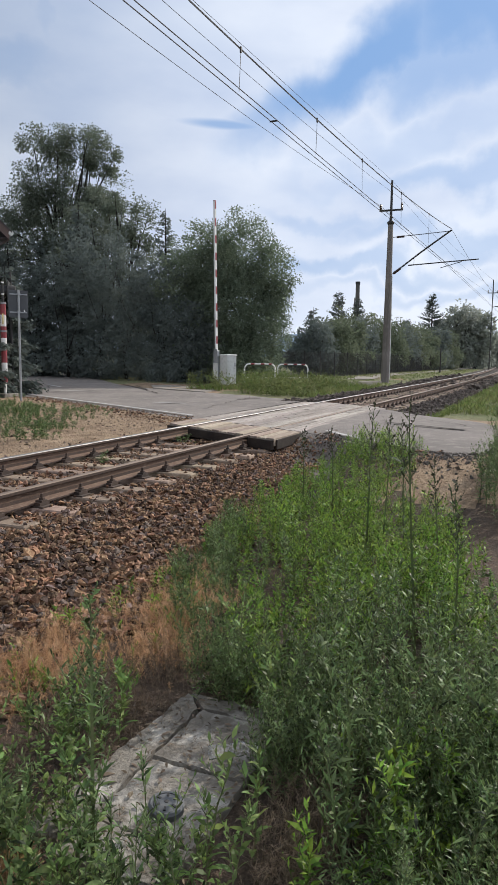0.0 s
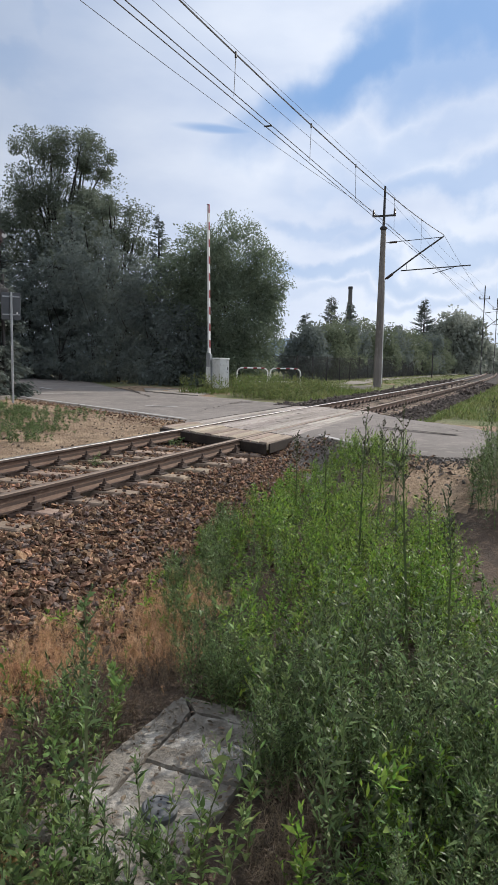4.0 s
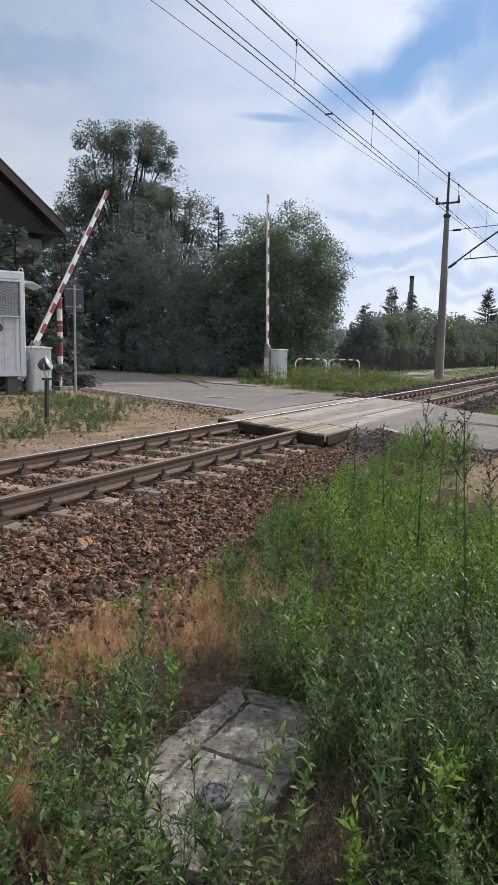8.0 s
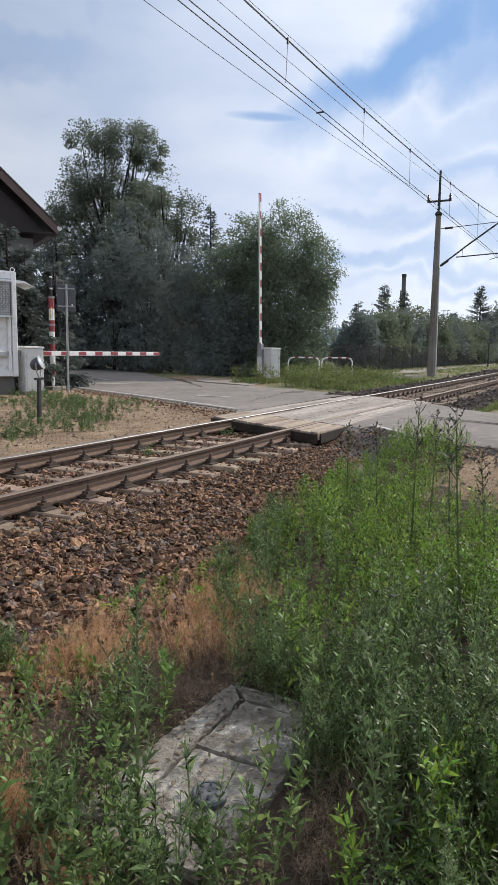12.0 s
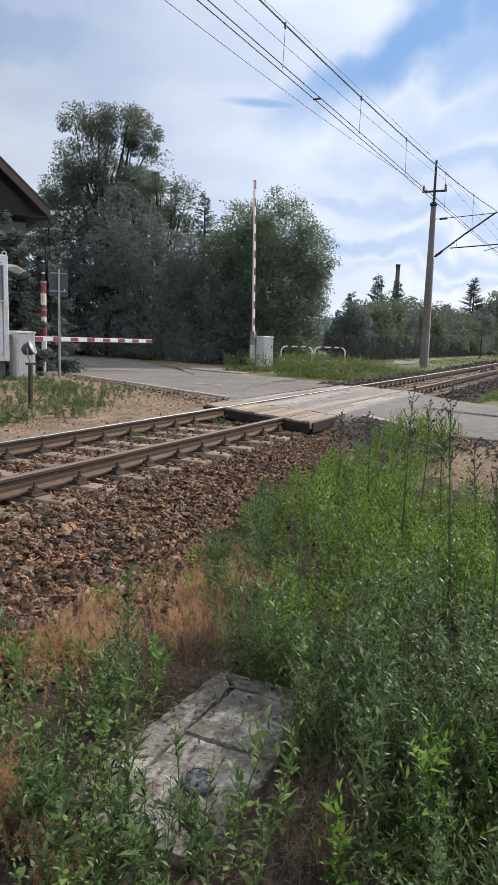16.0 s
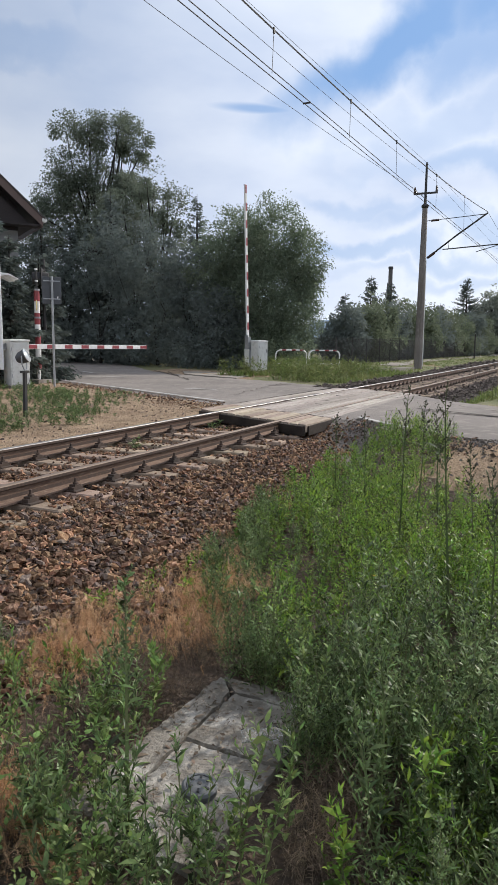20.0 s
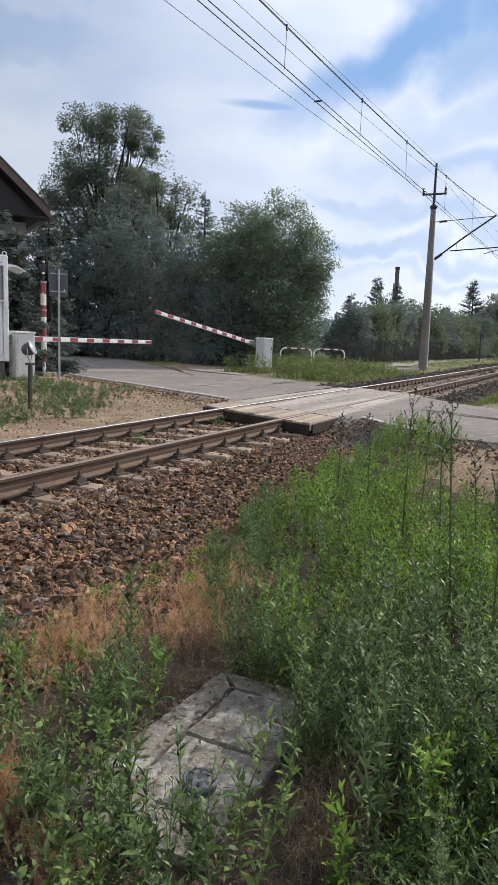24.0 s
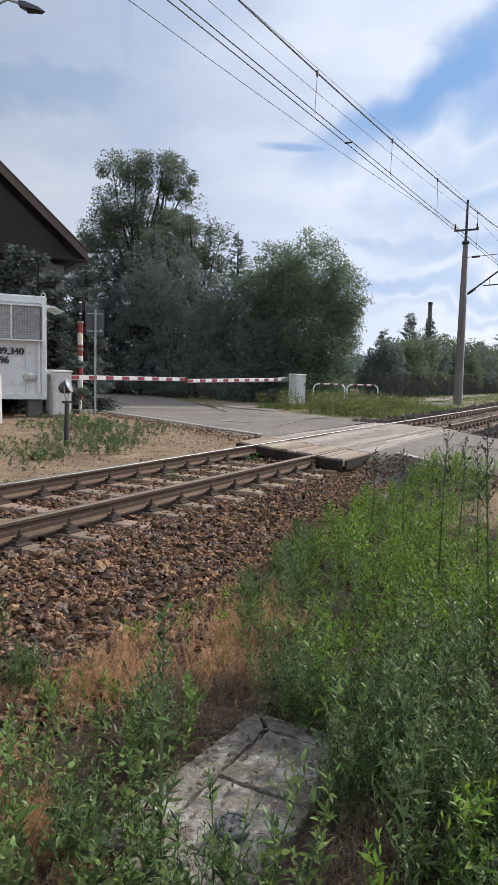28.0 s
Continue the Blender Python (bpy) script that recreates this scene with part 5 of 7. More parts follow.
    part("dropper", Geo().tube([(0, -1.3, 6.5), (0, -1.3, 6.12)], 0.01, 5), DARKM, th)
    return th


mast(38.1, 8.30, "tall concrete catenary mast with a steel top and bracket", False, 10.5, 3.15)
for mx, my, tall in ((91, 7.15, 10.8), (108, 6.7, 10.8), (133, 6.6, 10.8), (157, 6.4, 10.8), (190, 6.6, 10.8)):
    mast(mx, my, "slender lattice catenary mast in the distance", True, tall, 2.3)


def wires():
    def carry(x):
        return 6.285 + 0.00125 * (x - 3.0) ** 2

    def path(name, label, pts, r):
        th = thing(name, label, "overhead wire", group="overhead wires")
        part("wire", Geo().tube(pts, r, 6), WIRE, th, smooth=True)

    xs = [-26 + 2 * k for k in range(33)]
    far = [(91, 5.6, 6.2), (133, 5.2, 6.2), (190, 5.6, 6.2)]
    for off in (0.0, 0.13):
        path("contact_wire", "dark overhead contact wire above the track", [(x, 5.05 + off, 5.60 + 0.0092 * (x - 5)) for x in xs] + [(60, 5.2 + off, 5.95)] + far, 0.0085)
    beyond = [(x, carry(38) - 0.06 * (x - 38) + 0.0011 * (x - 38) ** 2) for x in (45, 55, 65, 75, 91)] + [(112, 6.9), (133, 7.6)]
    for off, up in ((0.0, 0.0), (0.02, 0.034)):
        path("messenger_wire", "dark carrying wire of the overhead line", [(x, 5.14 + off, carry(x) + up) for x in xs] + [(x, 5.14 + off, z + up) for x, z in beyond], 0.0085)
    path("feeder_wire", "thin feeder wire on the mast cross-arm", [(x, 8.86, 8.2 + 0.0132 * (x - 12) + 0.00102 * max(0, x - 12) ** 2) for x in xs] + [(60, 8.3, 8.8), (91, 7.7, 9.3)], 0.0075)
    path("feeder_wire", "thin feeder wire on the mast cross-arm", [(x, 7.74, 8.41 + 0.02 * (x - 13) + 0.0009 * max(0, x - 13) ** 2) for x in xs] + [(60, 7.3, 8.8), (91, 6.6, 9.3)], 0.0065)
    path("earth_wire", "thin earth wire on the mast top", [(x, 8.3, 9.56 + 0.041 * (x - 15.7)) for x in xs] + [(60, 7.9, 10.2), (91, 7.15, 10.7)], 0.0065)
    clamp = thing("wire_spacer", "small dark spacer clamp between the contact wires", "overhead wire", pose(13.0, 5.115, 5.665))
    part("bar", Geo().box(-0.012, -0.08, -0.014, 0.012, 0.08, 0.014), DARKM, clamp, bevel=0.003)
    th = thing("dropper_wires", "thin vertical droppers between carrying and contact wires", "overhead wire", group="overhead wires")
    for x in (6.0, 11.5, 15.7, 19.75, 25.2, 31):
        part("dropper", Geo().tube([(x, 5.14, carry(x)), (x - 0.1 if x < 19 else x, 5.12, 5.61 + 0.0092 * (x - 5))], 0.0055, 5), WIRE, th)
        part("clip", Geo().box(x - 0.02, 5.125, carry(x) - 0.05, x + 0.02, 5.155, carry(x) + 0.05), DARKM, th, bevel=0.004)


wires()


def fence():
    th = thing("mesh_fence", "dark wire mesh fence with thin posts", "fence")
    run = [(33.0, 13.9), (38, 12.9), (46, 12.6), (56, 12.4), (68, 11.9), (82, 11.6)]
    for (x0, y0), (x1, y1) in zip(run, run[1:]):
        n = max(1, round(math.hypot(x1 - x0, y1 - y0) / 2.5))
        for j in range(n):
            a, b = Vector((x0, y0, 0)).lerp((x1, y1, 0), j / n), Vector((x0, y0, 0)).lerp((x1, y1, 0), (j + 1) / n)
            part("post", Geo().tube([a + Vector((0, 0, -0.2)), a + Vector((0, 0, 1.6))], 0.03, 6), DARKM, th)
            g = Geo()
            for q in range(25):
                p = a.lerp(b, q / 25)
                g.tube([p + Vector((0, 0, 0.05)), p + Vector((0, 0, 1.52))], 0.009, 3, cap=False)
            for q in range(12):
                z = 0.08 + 1.44 * q / 11
                g.tube([a + Vector((0, 0, z)), b + Vector((0, 0, z))], 0.008, 3, cap=False)
            part("mesh_panel", g, DARKM, th)


fence()


def marker_post(x, y, h):
    th = thing("line_marker", "thin dark post beside the track", "post", pose(x, y, -0.1))
    part("pole", Geo().tube([(0, 0, -0.2), (0, 0, h)], 0.06, 8), DARKM, th)
    part("cap", Geo().tube([(0, 0, h), (0, 0, h + 0.05)], [0.07, 0.03], 8), GALV, th)


marker_post(66, 9.4, 2.3)


def kerb_blocks():
    th = thing("platform_edging", "short pale concrete edging beams by the mast", "kerb")
    for a, b in (((30.9, 9.2), (31.75, 8.35)), ((32.3, 8.25), (34.4, 7.75))):
        d = Vector((b[0] - a[0], b[1] - a[1], 0))
        m = pose(a[0], a[1], 0, 0, 0, math.degrees(math.atan2(d.y, d.x)))
        part("edging_beam", Geo().box(0, -0.1, -0.3, d.length, 0.1, 0.13), APRON, th, bevel=0.01, m=m)


kerb_blocks()


def chimney(x, y):
    th = thing("factory_chimney", "tall dark steel chimney with a service mast", "chimney", pose(x, y, 0))
    part("shaft", Geo().tube([(0, 0, 0), (0, 0, 10.4)], [0.30, 0.25], 14), mat("sooty steel", ((0.09, 0.085, 0.085), (0.12, 0.11, 0.105)), 0.5, 4, 0.8, 0.2, 8), th, smooth=True)
    part("rim", Geo().tube([(0, 0, 10.3), (0, 0, 10.6)], 0.29, 14), DARKM, th)
    part("ladder_mast", Geo().tube([(-0.55, 0.2, 0), (-0.55, 0.2, 8.6)], 0.06, 6), DARKM, th)
    for k in range(6):
        part("tie_bar", Geo().tube([(-0.55, 0.2, 2.5 + k), (-0.2, 0, 2.5 + k)], 0.04, 5), DARKM, th)


chimney(87.0, 22.8)


def hills():
    """Far ridges that glow in haze blue: distance is put into their colour."""
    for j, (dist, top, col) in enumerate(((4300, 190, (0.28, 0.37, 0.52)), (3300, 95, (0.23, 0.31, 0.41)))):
        V, Q = [], []
        for k in range(121):
            a = radians(-75 + 150 * k / 120 + 30)
            h = top * (0.62 + 0.5 * noise.noise((k * 0.11, j * 3.0, 0.5)) + 0.16 * noise.noise((k * 0.45, j * 5.0, 1.5)))
            x, y = dist * math.cos(a), dist * math.sin(a)
            V += [(x, y, -30), (x, y, max(12, h)), (x * 1.12, y * 1.12, -30)]
            if k:
                o = 3 * k
                Q += [(o - 3, o, o + 1, o - 2), (o - 2, o + 1, o + 2, o - 1)]
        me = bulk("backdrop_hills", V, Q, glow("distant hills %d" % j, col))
        tagged(new("backdrop_hills_%s" % "ab"[j], me), "distant hills glowing haze blue beyond the trees", "hills", kind="structure")


hills()

# ---- trees ----


def cards(P, D, L, W, rng, droop=0.15):
    """Small lens-shaped leaf blades at P along D: four points each, folded a little."""
    n = len(P)
    D = D / np.linalg.norm(D, axis=1)[:, None]
    side = np.cross(D, rng.normal(size=(n, 3)))
    side /= np.linalg.norm(side, axis=1)[:, None] + 1e-9
    mid = P + D * (L * 0.45)[:, None]
    tip = P + D * L[:, None]
    tip[:, 2] -= droop * L
    V = np.stack([P, mid + side * (W / 2)[:, None], tip, mid - side * (W / 2)[:, None]], 1)
    Q = np.arange(n * 4).reshape(n, 4)
    return V.reshape(-1, 3), Q


def limbs(g, base, tips, r, rng, h0):
    """Trunk and bent limbs towards the tips of the crown."""
    base = Vector(base)
    top = Vector(base) + Vector((rng.uniform(-0.3, 0.3), rng.uniform(-0.3, 0.3), h0))
    g.tube([base + Vector((0, 0, -0.3)), base.lerp(top, 0.4) + Vector((0.1, 0.05, 0)), top], [r * 1.25, r * 0.95, r * 0.7], 8)
    for tp in tips:
        tp = Vector(tp)
        s = base.lerp(top, rng.uniform(0.45, 1.0))
        m1 = s.lerp(tp, 0.35) + Vector((rng.uniform(-.3, .3), rng.uniform(-.3, .3), 0.5))
        m2 = s.lerp(tp, 0.7) + Vector((rng.uniform(-.3, .3), rng.uniform(-.3, .3), 0.35))
        g.tube([s, m1, m2, tp], [r * 0.5, r * 0.34, r * 0.2, r * 0.06], 5, cap=False)
    return g


def leafy_tree(name, label, x, y, blobs, count, leaf, material, seed, trunk=0.2, clump=0.42, h0=None, per=34, branches=26):
    """Blobs of crown (dx, dy, z, rx, ry, rz) filled with clumps of leaves, thick outside and open between."""
    rng = np.random.default_rng(seed)
    th = thing(name, label, "tree", pose(x, y, 0))
    vol = np.array([b[3] * b[4] * b[5] for b in blobs]) ** 0.7
    vol = vol / vol.sum()
    PP, DD, tips = [], [], []
    for b, share in zip(blobs, vol):
        n = int(count * share)
        nc = max(6, n // per)
        u = rng.normal(size=(nc, 3))
        u /= np.linalg.norm(u, axis=1)[:, None]
        rad = rng.uniform(0.25, 1.0, nc) ** 0.45 * (1 + 0.10 * np.clip(rng.normal(size=nc), -2, 0.5))
        C = u * rad[:, None] * np.array(b[3:6]) + np.array(b[0:3])
        k = rng.integers(0, nc, n)
        sz = clump * rng.lognormal(0, 0.22, nc)
        off = np.clip(rng.normal(size=(n, 3)), -1.2, 1.2) * sz[k][:, None] * 0.5
        PP.append(C[k] + off)
        DD.append(off + u[k] * 0.3 + rng.normal(size=(n, 3)) * 0.35 + np.array([0, 0, -0.1]))
        tips += [tuple(c) for c in C[rng.permutation(nc)[:max(3, branches // len(blobs))]]]
    P, D = np.concatenate(PP), np.concatenate(DD)
    keep = P[:, 2] > 0.05
    P, D = P[keep], D[keep]
    L = leaf * rng.lognormal(0, 0.3, len(P))
    V, Q = cards(P, D, L, L * rng.uniform(0.4, 0.62, len(P)), rng)
    part("crown", bulk("crown", V, Q, material), material, th)
    low = min(b[2] for b in blobs)
    part("trunk", limbs(Geo(), (0, 0, 0), tips[:branches], trunk, random.Random(seed), h0 or max(1.2, low)), BARK, th, "grey-brown trunk and limbs", smooth=True)
    return th


def spruce(name, label, x, y, h, r, seed, needle=0.16, density=1.0, material=None, low=0.03):
    """Whorls of drooping boughs set with needle sprays; the outline narrows to a leader."""
    rng = np.random.default_rng(seed)
    th = thing(name, label, "tree", pose(x, y, 0))
    PP, DD, LL = [], [], []
    bough = Geo()
    levels = int(h / 0.32)
    for i in range(levels):
        s = i / levels
        z = h * (low + (0.96 - low) * s)
        R = r * (1 - s) ** 0.85 * rng.uniform(0.82, 1.12) + 0.12
        for k in range(int(rng.integers(6, 9))):
            a = rng.uniform(0, 2 * math.pi)
            rr = R * rng.uniform(0.6, 1.15)
            z = h * (low + (0.96 - low) * s) + rng.uniform(-0.16, 0.16)
            d = np.array([math.cos(a), math.sin(a), -0.22 + 0.5 * s])
            n = max(5, int(rr * 26 * density))
            t = rng.uniform(0.08, 1, n) ** 0.8
            p = np.array([0, 0, z]) + d * (t * rr)[:, None]
            p[:, 2] += 0.16 * rr * t ** 2
            PP.append(p + rng.normal(size=(n, 3)) * 0.05)
            sd = np.array([-math.sin(a), math.cos(a), 0]) * rng.choice([-1, 1], n)[:, None]
            DD.append(d * 0.8 + sd * rng.uniform(0.2, 1, n)[:, None] + np.array([0, 0, -0.25]) + rng.normal(size=(n, 3)) * 0.15)
            LL.append(np.full(n, needle) * (0.7 + 0.8 * (1 - t)) * rng.lognormal(0, 0.25, n))
            if k < 4:
                bough.tube([(0, 0, z), tuple(np.array([0, 0, z]) + d * rr * 0.9 + np.array([0, 0, 0.12 * rr]))], [0.025, 0.006], 3, cap=False)
    P, D, L = np.concatenate(PP), np.concatenate(DD), np.concatenate(LL)
    V, Q = cards(P, D, L, L * 0.42, rng, 0.1)
    mt = material or NEEDLE
    part("crown", bulk("crown", V, Q, mt), mt, th)
    bough.tube([(0, 0, -0.2), (0, 0, h * 0.5), (0, 0, h * 0.97)], [0.02 * h + 0.03, 0.012 * h, 0.008], 7)
    part("trunk", bough, BARK, th)
    return th


def at28(rx, ry, d):
    return rx * d, ry * d


def trees():
    x, y = at28(.793, .609, 47)
    leafy_tree("ash_tree", "tall dark green ash tree with an open airy crown", x, y,
               [(0.609 * r * (0.9 if z > 11 else 1.0), -0.793 * r * (0.9 if z > 11 else 1.0), z, R, R, R * q) for r, z, R, q in ((-1.7, 13.8, 1.3, 1.0), (-0.2, 14.1, 1.3, 1.0), (1.2, 14.1, 1.3, 1.0), (2.5, 13.8, 1.2, 1.0), (-2.3, 11.5, 1.3, 1.0), (0.3, 11.3, 1.6, 1.1), (2.8, 11.7, 1.1, 1.1), (-3.0, 9.6, 1.5, 1.0),
                                                                       (-1.3, 10.4, 1.5, 1.0), (1.4, 10.2, 1.5, 1.0), (-0.4, 8.8, 2.1, 1.0), (2.2, 9.6, 1.5, 1.0), (-3.6, 7.8, 1.7, 1.0), (0, 6.0, 3.0, 0.9))], 96000, 0.115, LEAF_ASH, 21, 0.24, 0.62, 6.5, 300, 46)
    x, y = at28(.832, .554, 43)
    leafy_tree("maple_tree", "dark green tree with feathery upper twigs", x, y,
               [(0, 0.2, 9.2, 1.5, 1.6, 2.0), (0.7, -1.2, 8.7, 1.2, 1.3, 1.3), (-0.9, 1.4, 7.8, 1.6, 1.7, 2.0), (0.3, -0.2, 6.2, 2.4, 2.5, 2.4), (0, 0, 3.4, 2.5, 2.7, 2.4)], 44000, 0.11, LEAF_ASH, 22, 0.2, 0.50, None, 240, 30)
    for k, (rx, ry, d, h, r) in enumerate(((.803, .596, 41, 9.6, 2.3), (.770, .638, 42, 8.0, 2.3), (.745, .667, 43, 8.6, 2.2), (.8665, .499, 40, 9.5, 1.9), (.848, .530, 41, 6.8, 1.9))):
        x, y = at28(rx, ry, d)
        spruce("spruce", "dark spruce in a dense hedge, haze blue in its colour", x, y, h, r, 30 + k, 0.12 if k == 3 else 0.2, 2.6 if k == 3 else 1.5, LEAF_DARK)
    x, y = at28(.9165, .400, 33)
    leafy_tree("willow_tree", "rounded grey-green willow beside the road", x, y,
               [(0.1, 0.3, 5.9, 1.6, 1.6, 1.9), (0.5, -1.0, 5.0, 1.2, 1.25, 1.5), (0.2, 1.5, 5.1, 1.3, 1.5, 1.6), (0.3, -1.35, 4.0, 0.8, 0.8, 0.9), (0.1, 0.2, 3.3, 2.0, 2.0, 2.0), (0.2, -0.6, 2.4, 1.5, 1.4, 1.5), (0, 0.2, 1.3, 1.9, 2.0, 1.2)], 84000, 0.088, LEAF_WILLOW, 41, 0.10, 0.34, None, 36, 8)
    x, y = at28(.893, .45, 34.5)
    leafy_tree("willow_tree", "rounded grey-green willow beside the road", x, y,
               [(0, 0, 5.6, 1.7, 1.9, 1.9), (0, 1.2, 4.4, 1.6, 1.6, 1.8), (0.3, -0.3, 3.0, 2.0, 2.2, 2.2), (0, 0, 1.3, 2.0, 2.2, 1.2)], 52000, 0.10, LEAF_WILLOW, 42, 0.14, 0.36, None, 60, 8)
    # dark shrubs along the shaded road edge
    for k, (rx, ry, d, h, w) in enumerate(((.765, .644, 41.5, 6.4, 2.6), (.793, .609, 39.5, 7.6, 2.7), (.815, .579, 38.0, 8.4, 2.6), (.838, .545, 36.5, 6.6, 2.3), (.862, .507, 34.8, 5.8, 2.0), (.880, .475, 33.2, 3.6, 1.6),
                                           (.735, .678, 44.0, 7.4, 2.8), (.705, .709, 46.0, 7.6, 3.0), (.672, .74, 45, 8.5, 3.0))):
        x, y = at28(rx, ry, d)
        leafy_tree("shrub", "dense dark shrub at the shaded road edge", x, y,
                   [(0, 0, h * 0.72, w * 0.62, w * 0.7, h * 0.28), (0.3, -0.5, h * 0.45, w * 0.8, w * 0.85, h * 0.3), (0, 0.2, h * 0.17, w * 0.95, w, h * 0.2)], 14500, 0.12, LEAF_DARK, 50 + k, 0.08, 0.40, None, 60, 10)
    for k, (rx, ry, d, h, r) in enumerate(((.7175, .6966, 21.3, 4.2, 1.05), (.7425, .6698, 22.5, 3.9, 1.0), (.694, .72, 20.8, 3.7, 0.95), (.702, .712, 21.4, 4.9, 1.1), (.684, .730, 21.5, 5.0, 1.1), (.664, .748, 21.6, 4.6, 1.1), (.644, .765, 21.6, 4.9, 1.2), (.624, .781, 21.6, 4.6, 1.1))):
        spruce("spruce", "dark young spruce against the house wall", rx * d, ry * d, h, r, 60 + k, 0.17, 3.0)
    # the far row behind the mesh fence
    for k, (rx, ry, d, h, w) in enumerate(((.952, .306, 47, 3.6, 2.0), (.9585, .285, 50, 4.0, 2.2), (.964, .265, 54, 4.4, 2.3), (.9675, .252, 58, 4.4, 2.4), (.972, .235, 61, 4.8, 2.5), (.9765, .2155, 64, 4.9, 2.6),
                                           (.980, .199, 68, 4.6, 2.6), (.9835, .181, 72, 4.6, 2.6), (.9865, .1637, 76, 4.4, 2.6), (.9885, .151, 80, 4.6, 2.7), (.9905, .1375, 86, 4.4, 2.8))):
        leafy_tree("hedge_shrub", "grey-green shrub in the row behind the fence", rx * d, ry * d,
                   [(0, 0, h * 0.7, w * 0.6, w * 0.65, h * 0.3), (0, 0.4, h * 0.35, w, w, h * 0.35)], 9500, 0.165, LEAF_FAR if k % 3 else LEAF_DARK, 70 + k, 0.08, 0.5, None, 60, 12)
    for k, (rx, ry, d, h, r) in enumerate(((.9605, .278, 62, 7.2, 2.7), (.9675, .252, 66, 7.0, 2.6), (.950, .311, 58, 5.4, 1.9), (.9877, .1545, 86, 9.2, 3.8), (.982, .1875, 80, 5.8, 2.4))):
        spruce("spruce", "dark spruce rising above the far row", rx * d, ry * d, h, r * 0.85, 90 + k, 0.16, 1.9)
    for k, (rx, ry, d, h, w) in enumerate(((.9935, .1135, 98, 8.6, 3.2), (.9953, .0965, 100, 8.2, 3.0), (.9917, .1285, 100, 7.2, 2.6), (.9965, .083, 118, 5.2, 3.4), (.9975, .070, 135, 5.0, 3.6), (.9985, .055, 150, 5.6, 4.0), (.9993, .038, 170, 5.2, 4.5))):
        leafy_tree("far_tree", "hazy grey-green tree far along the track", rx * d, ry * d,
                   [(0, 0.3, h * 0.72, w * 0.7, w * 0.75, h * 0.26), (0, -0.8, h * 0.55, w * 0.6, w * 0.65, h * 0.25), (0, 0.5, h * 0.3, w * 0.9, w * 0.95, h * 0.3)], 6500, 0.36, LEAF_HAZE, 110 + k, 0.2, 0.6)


trees()

# ---- weeds, grass and stalks ----


def blades(P, D, L, W, rng, droop, fine=True):
    """Leaves of three or four pairs of points that bend down towards the tip."""
    n = len(P)
    D = D / (np.linalg.norm(D, axis=1)[:, None] + 1e-9)
    side = np.cross(D, np.array([0, 0, 1.0]) + rng.normal(size=(n, 3)) * 0.35)
    side /= np.linalg.norm(side, axis=1)[:, None] + 1e-9
    up = np.cross(side, D)
    rows = []
    for s, w in ((0.0, 0.10), (0.32, 1.0), (0.66, 0.72), (1.0, 0.05)) if fine else ((0.0, 0.12), (0.42, 1.0), (1.0, 0.05)):
        c = P + D * (L * s)[:, None] - np.array([0, 0, 1.0]) * (L * droop * s * s)[:, None] + up * (0.06 * L * math.sin(s * 3.1))[:, None]
        rows += [c + side * (W * w / 2)[:, None], c - side * (W * w / 2)[:, None]]
    V = np.stack(rows, 1)
    q = np.array([(0, 2, 3, 1), (2, 4, 5, 3), (4, 6, 7, 5)][:3 if fine else 2])
    Q = (q[None] + (np.arange(n) * (8 if fine else 6))[:, None, None]).reshape(-1, 4)
    return V.reshape(-1, 3), Q


def ribs(A, B, r0, r1, slim=False):
    """Thin three-sided stalks from A to B; hair-thin twigs are flat blades."""
    n = len(A)
    D = B - A
    D = D / (np.linalg.norm(D, axis=1)[:, None] + 1e-9)
    s = np.cross(D, np.stack([0.6 + 0.4 * np.sin(9.1 * np.arange(n)), 0.9 * np.cos(5.3 * np.arange(n)), 0.2 + 0 * np.arange(n)], 1) if slim else np.array([0.31, 0.77, 0.2]))
    s /= np.linalg.norm(s, axis=1)[:, None] + 1e-9
    t = np.cross(D, s)
    V = []
    for C, r in ((A, r0), (B, r1)):
        for k in range(2 if slim else 3):
            a = math.pi * k if slim else 2 * math.pi * k / 3
            V.append(C + (s * math.cos(a) + t * math.sin(a)) * (r[:, None] if isinstance(r, np.ndarray) else r))
    V = np.stack(V, 1)
    q = np.array([(0, 1, 3, 2)] if slim else [(0, 1, 4, 3), (1, 2, 5, 4), (2, 0, 3, 5)])
    Q = (q[None] + (np.arange(n) * (4 if slim else 6))[:, None, None]).reshape(-1, 4)
    return V.reshape(-1, 3), Q


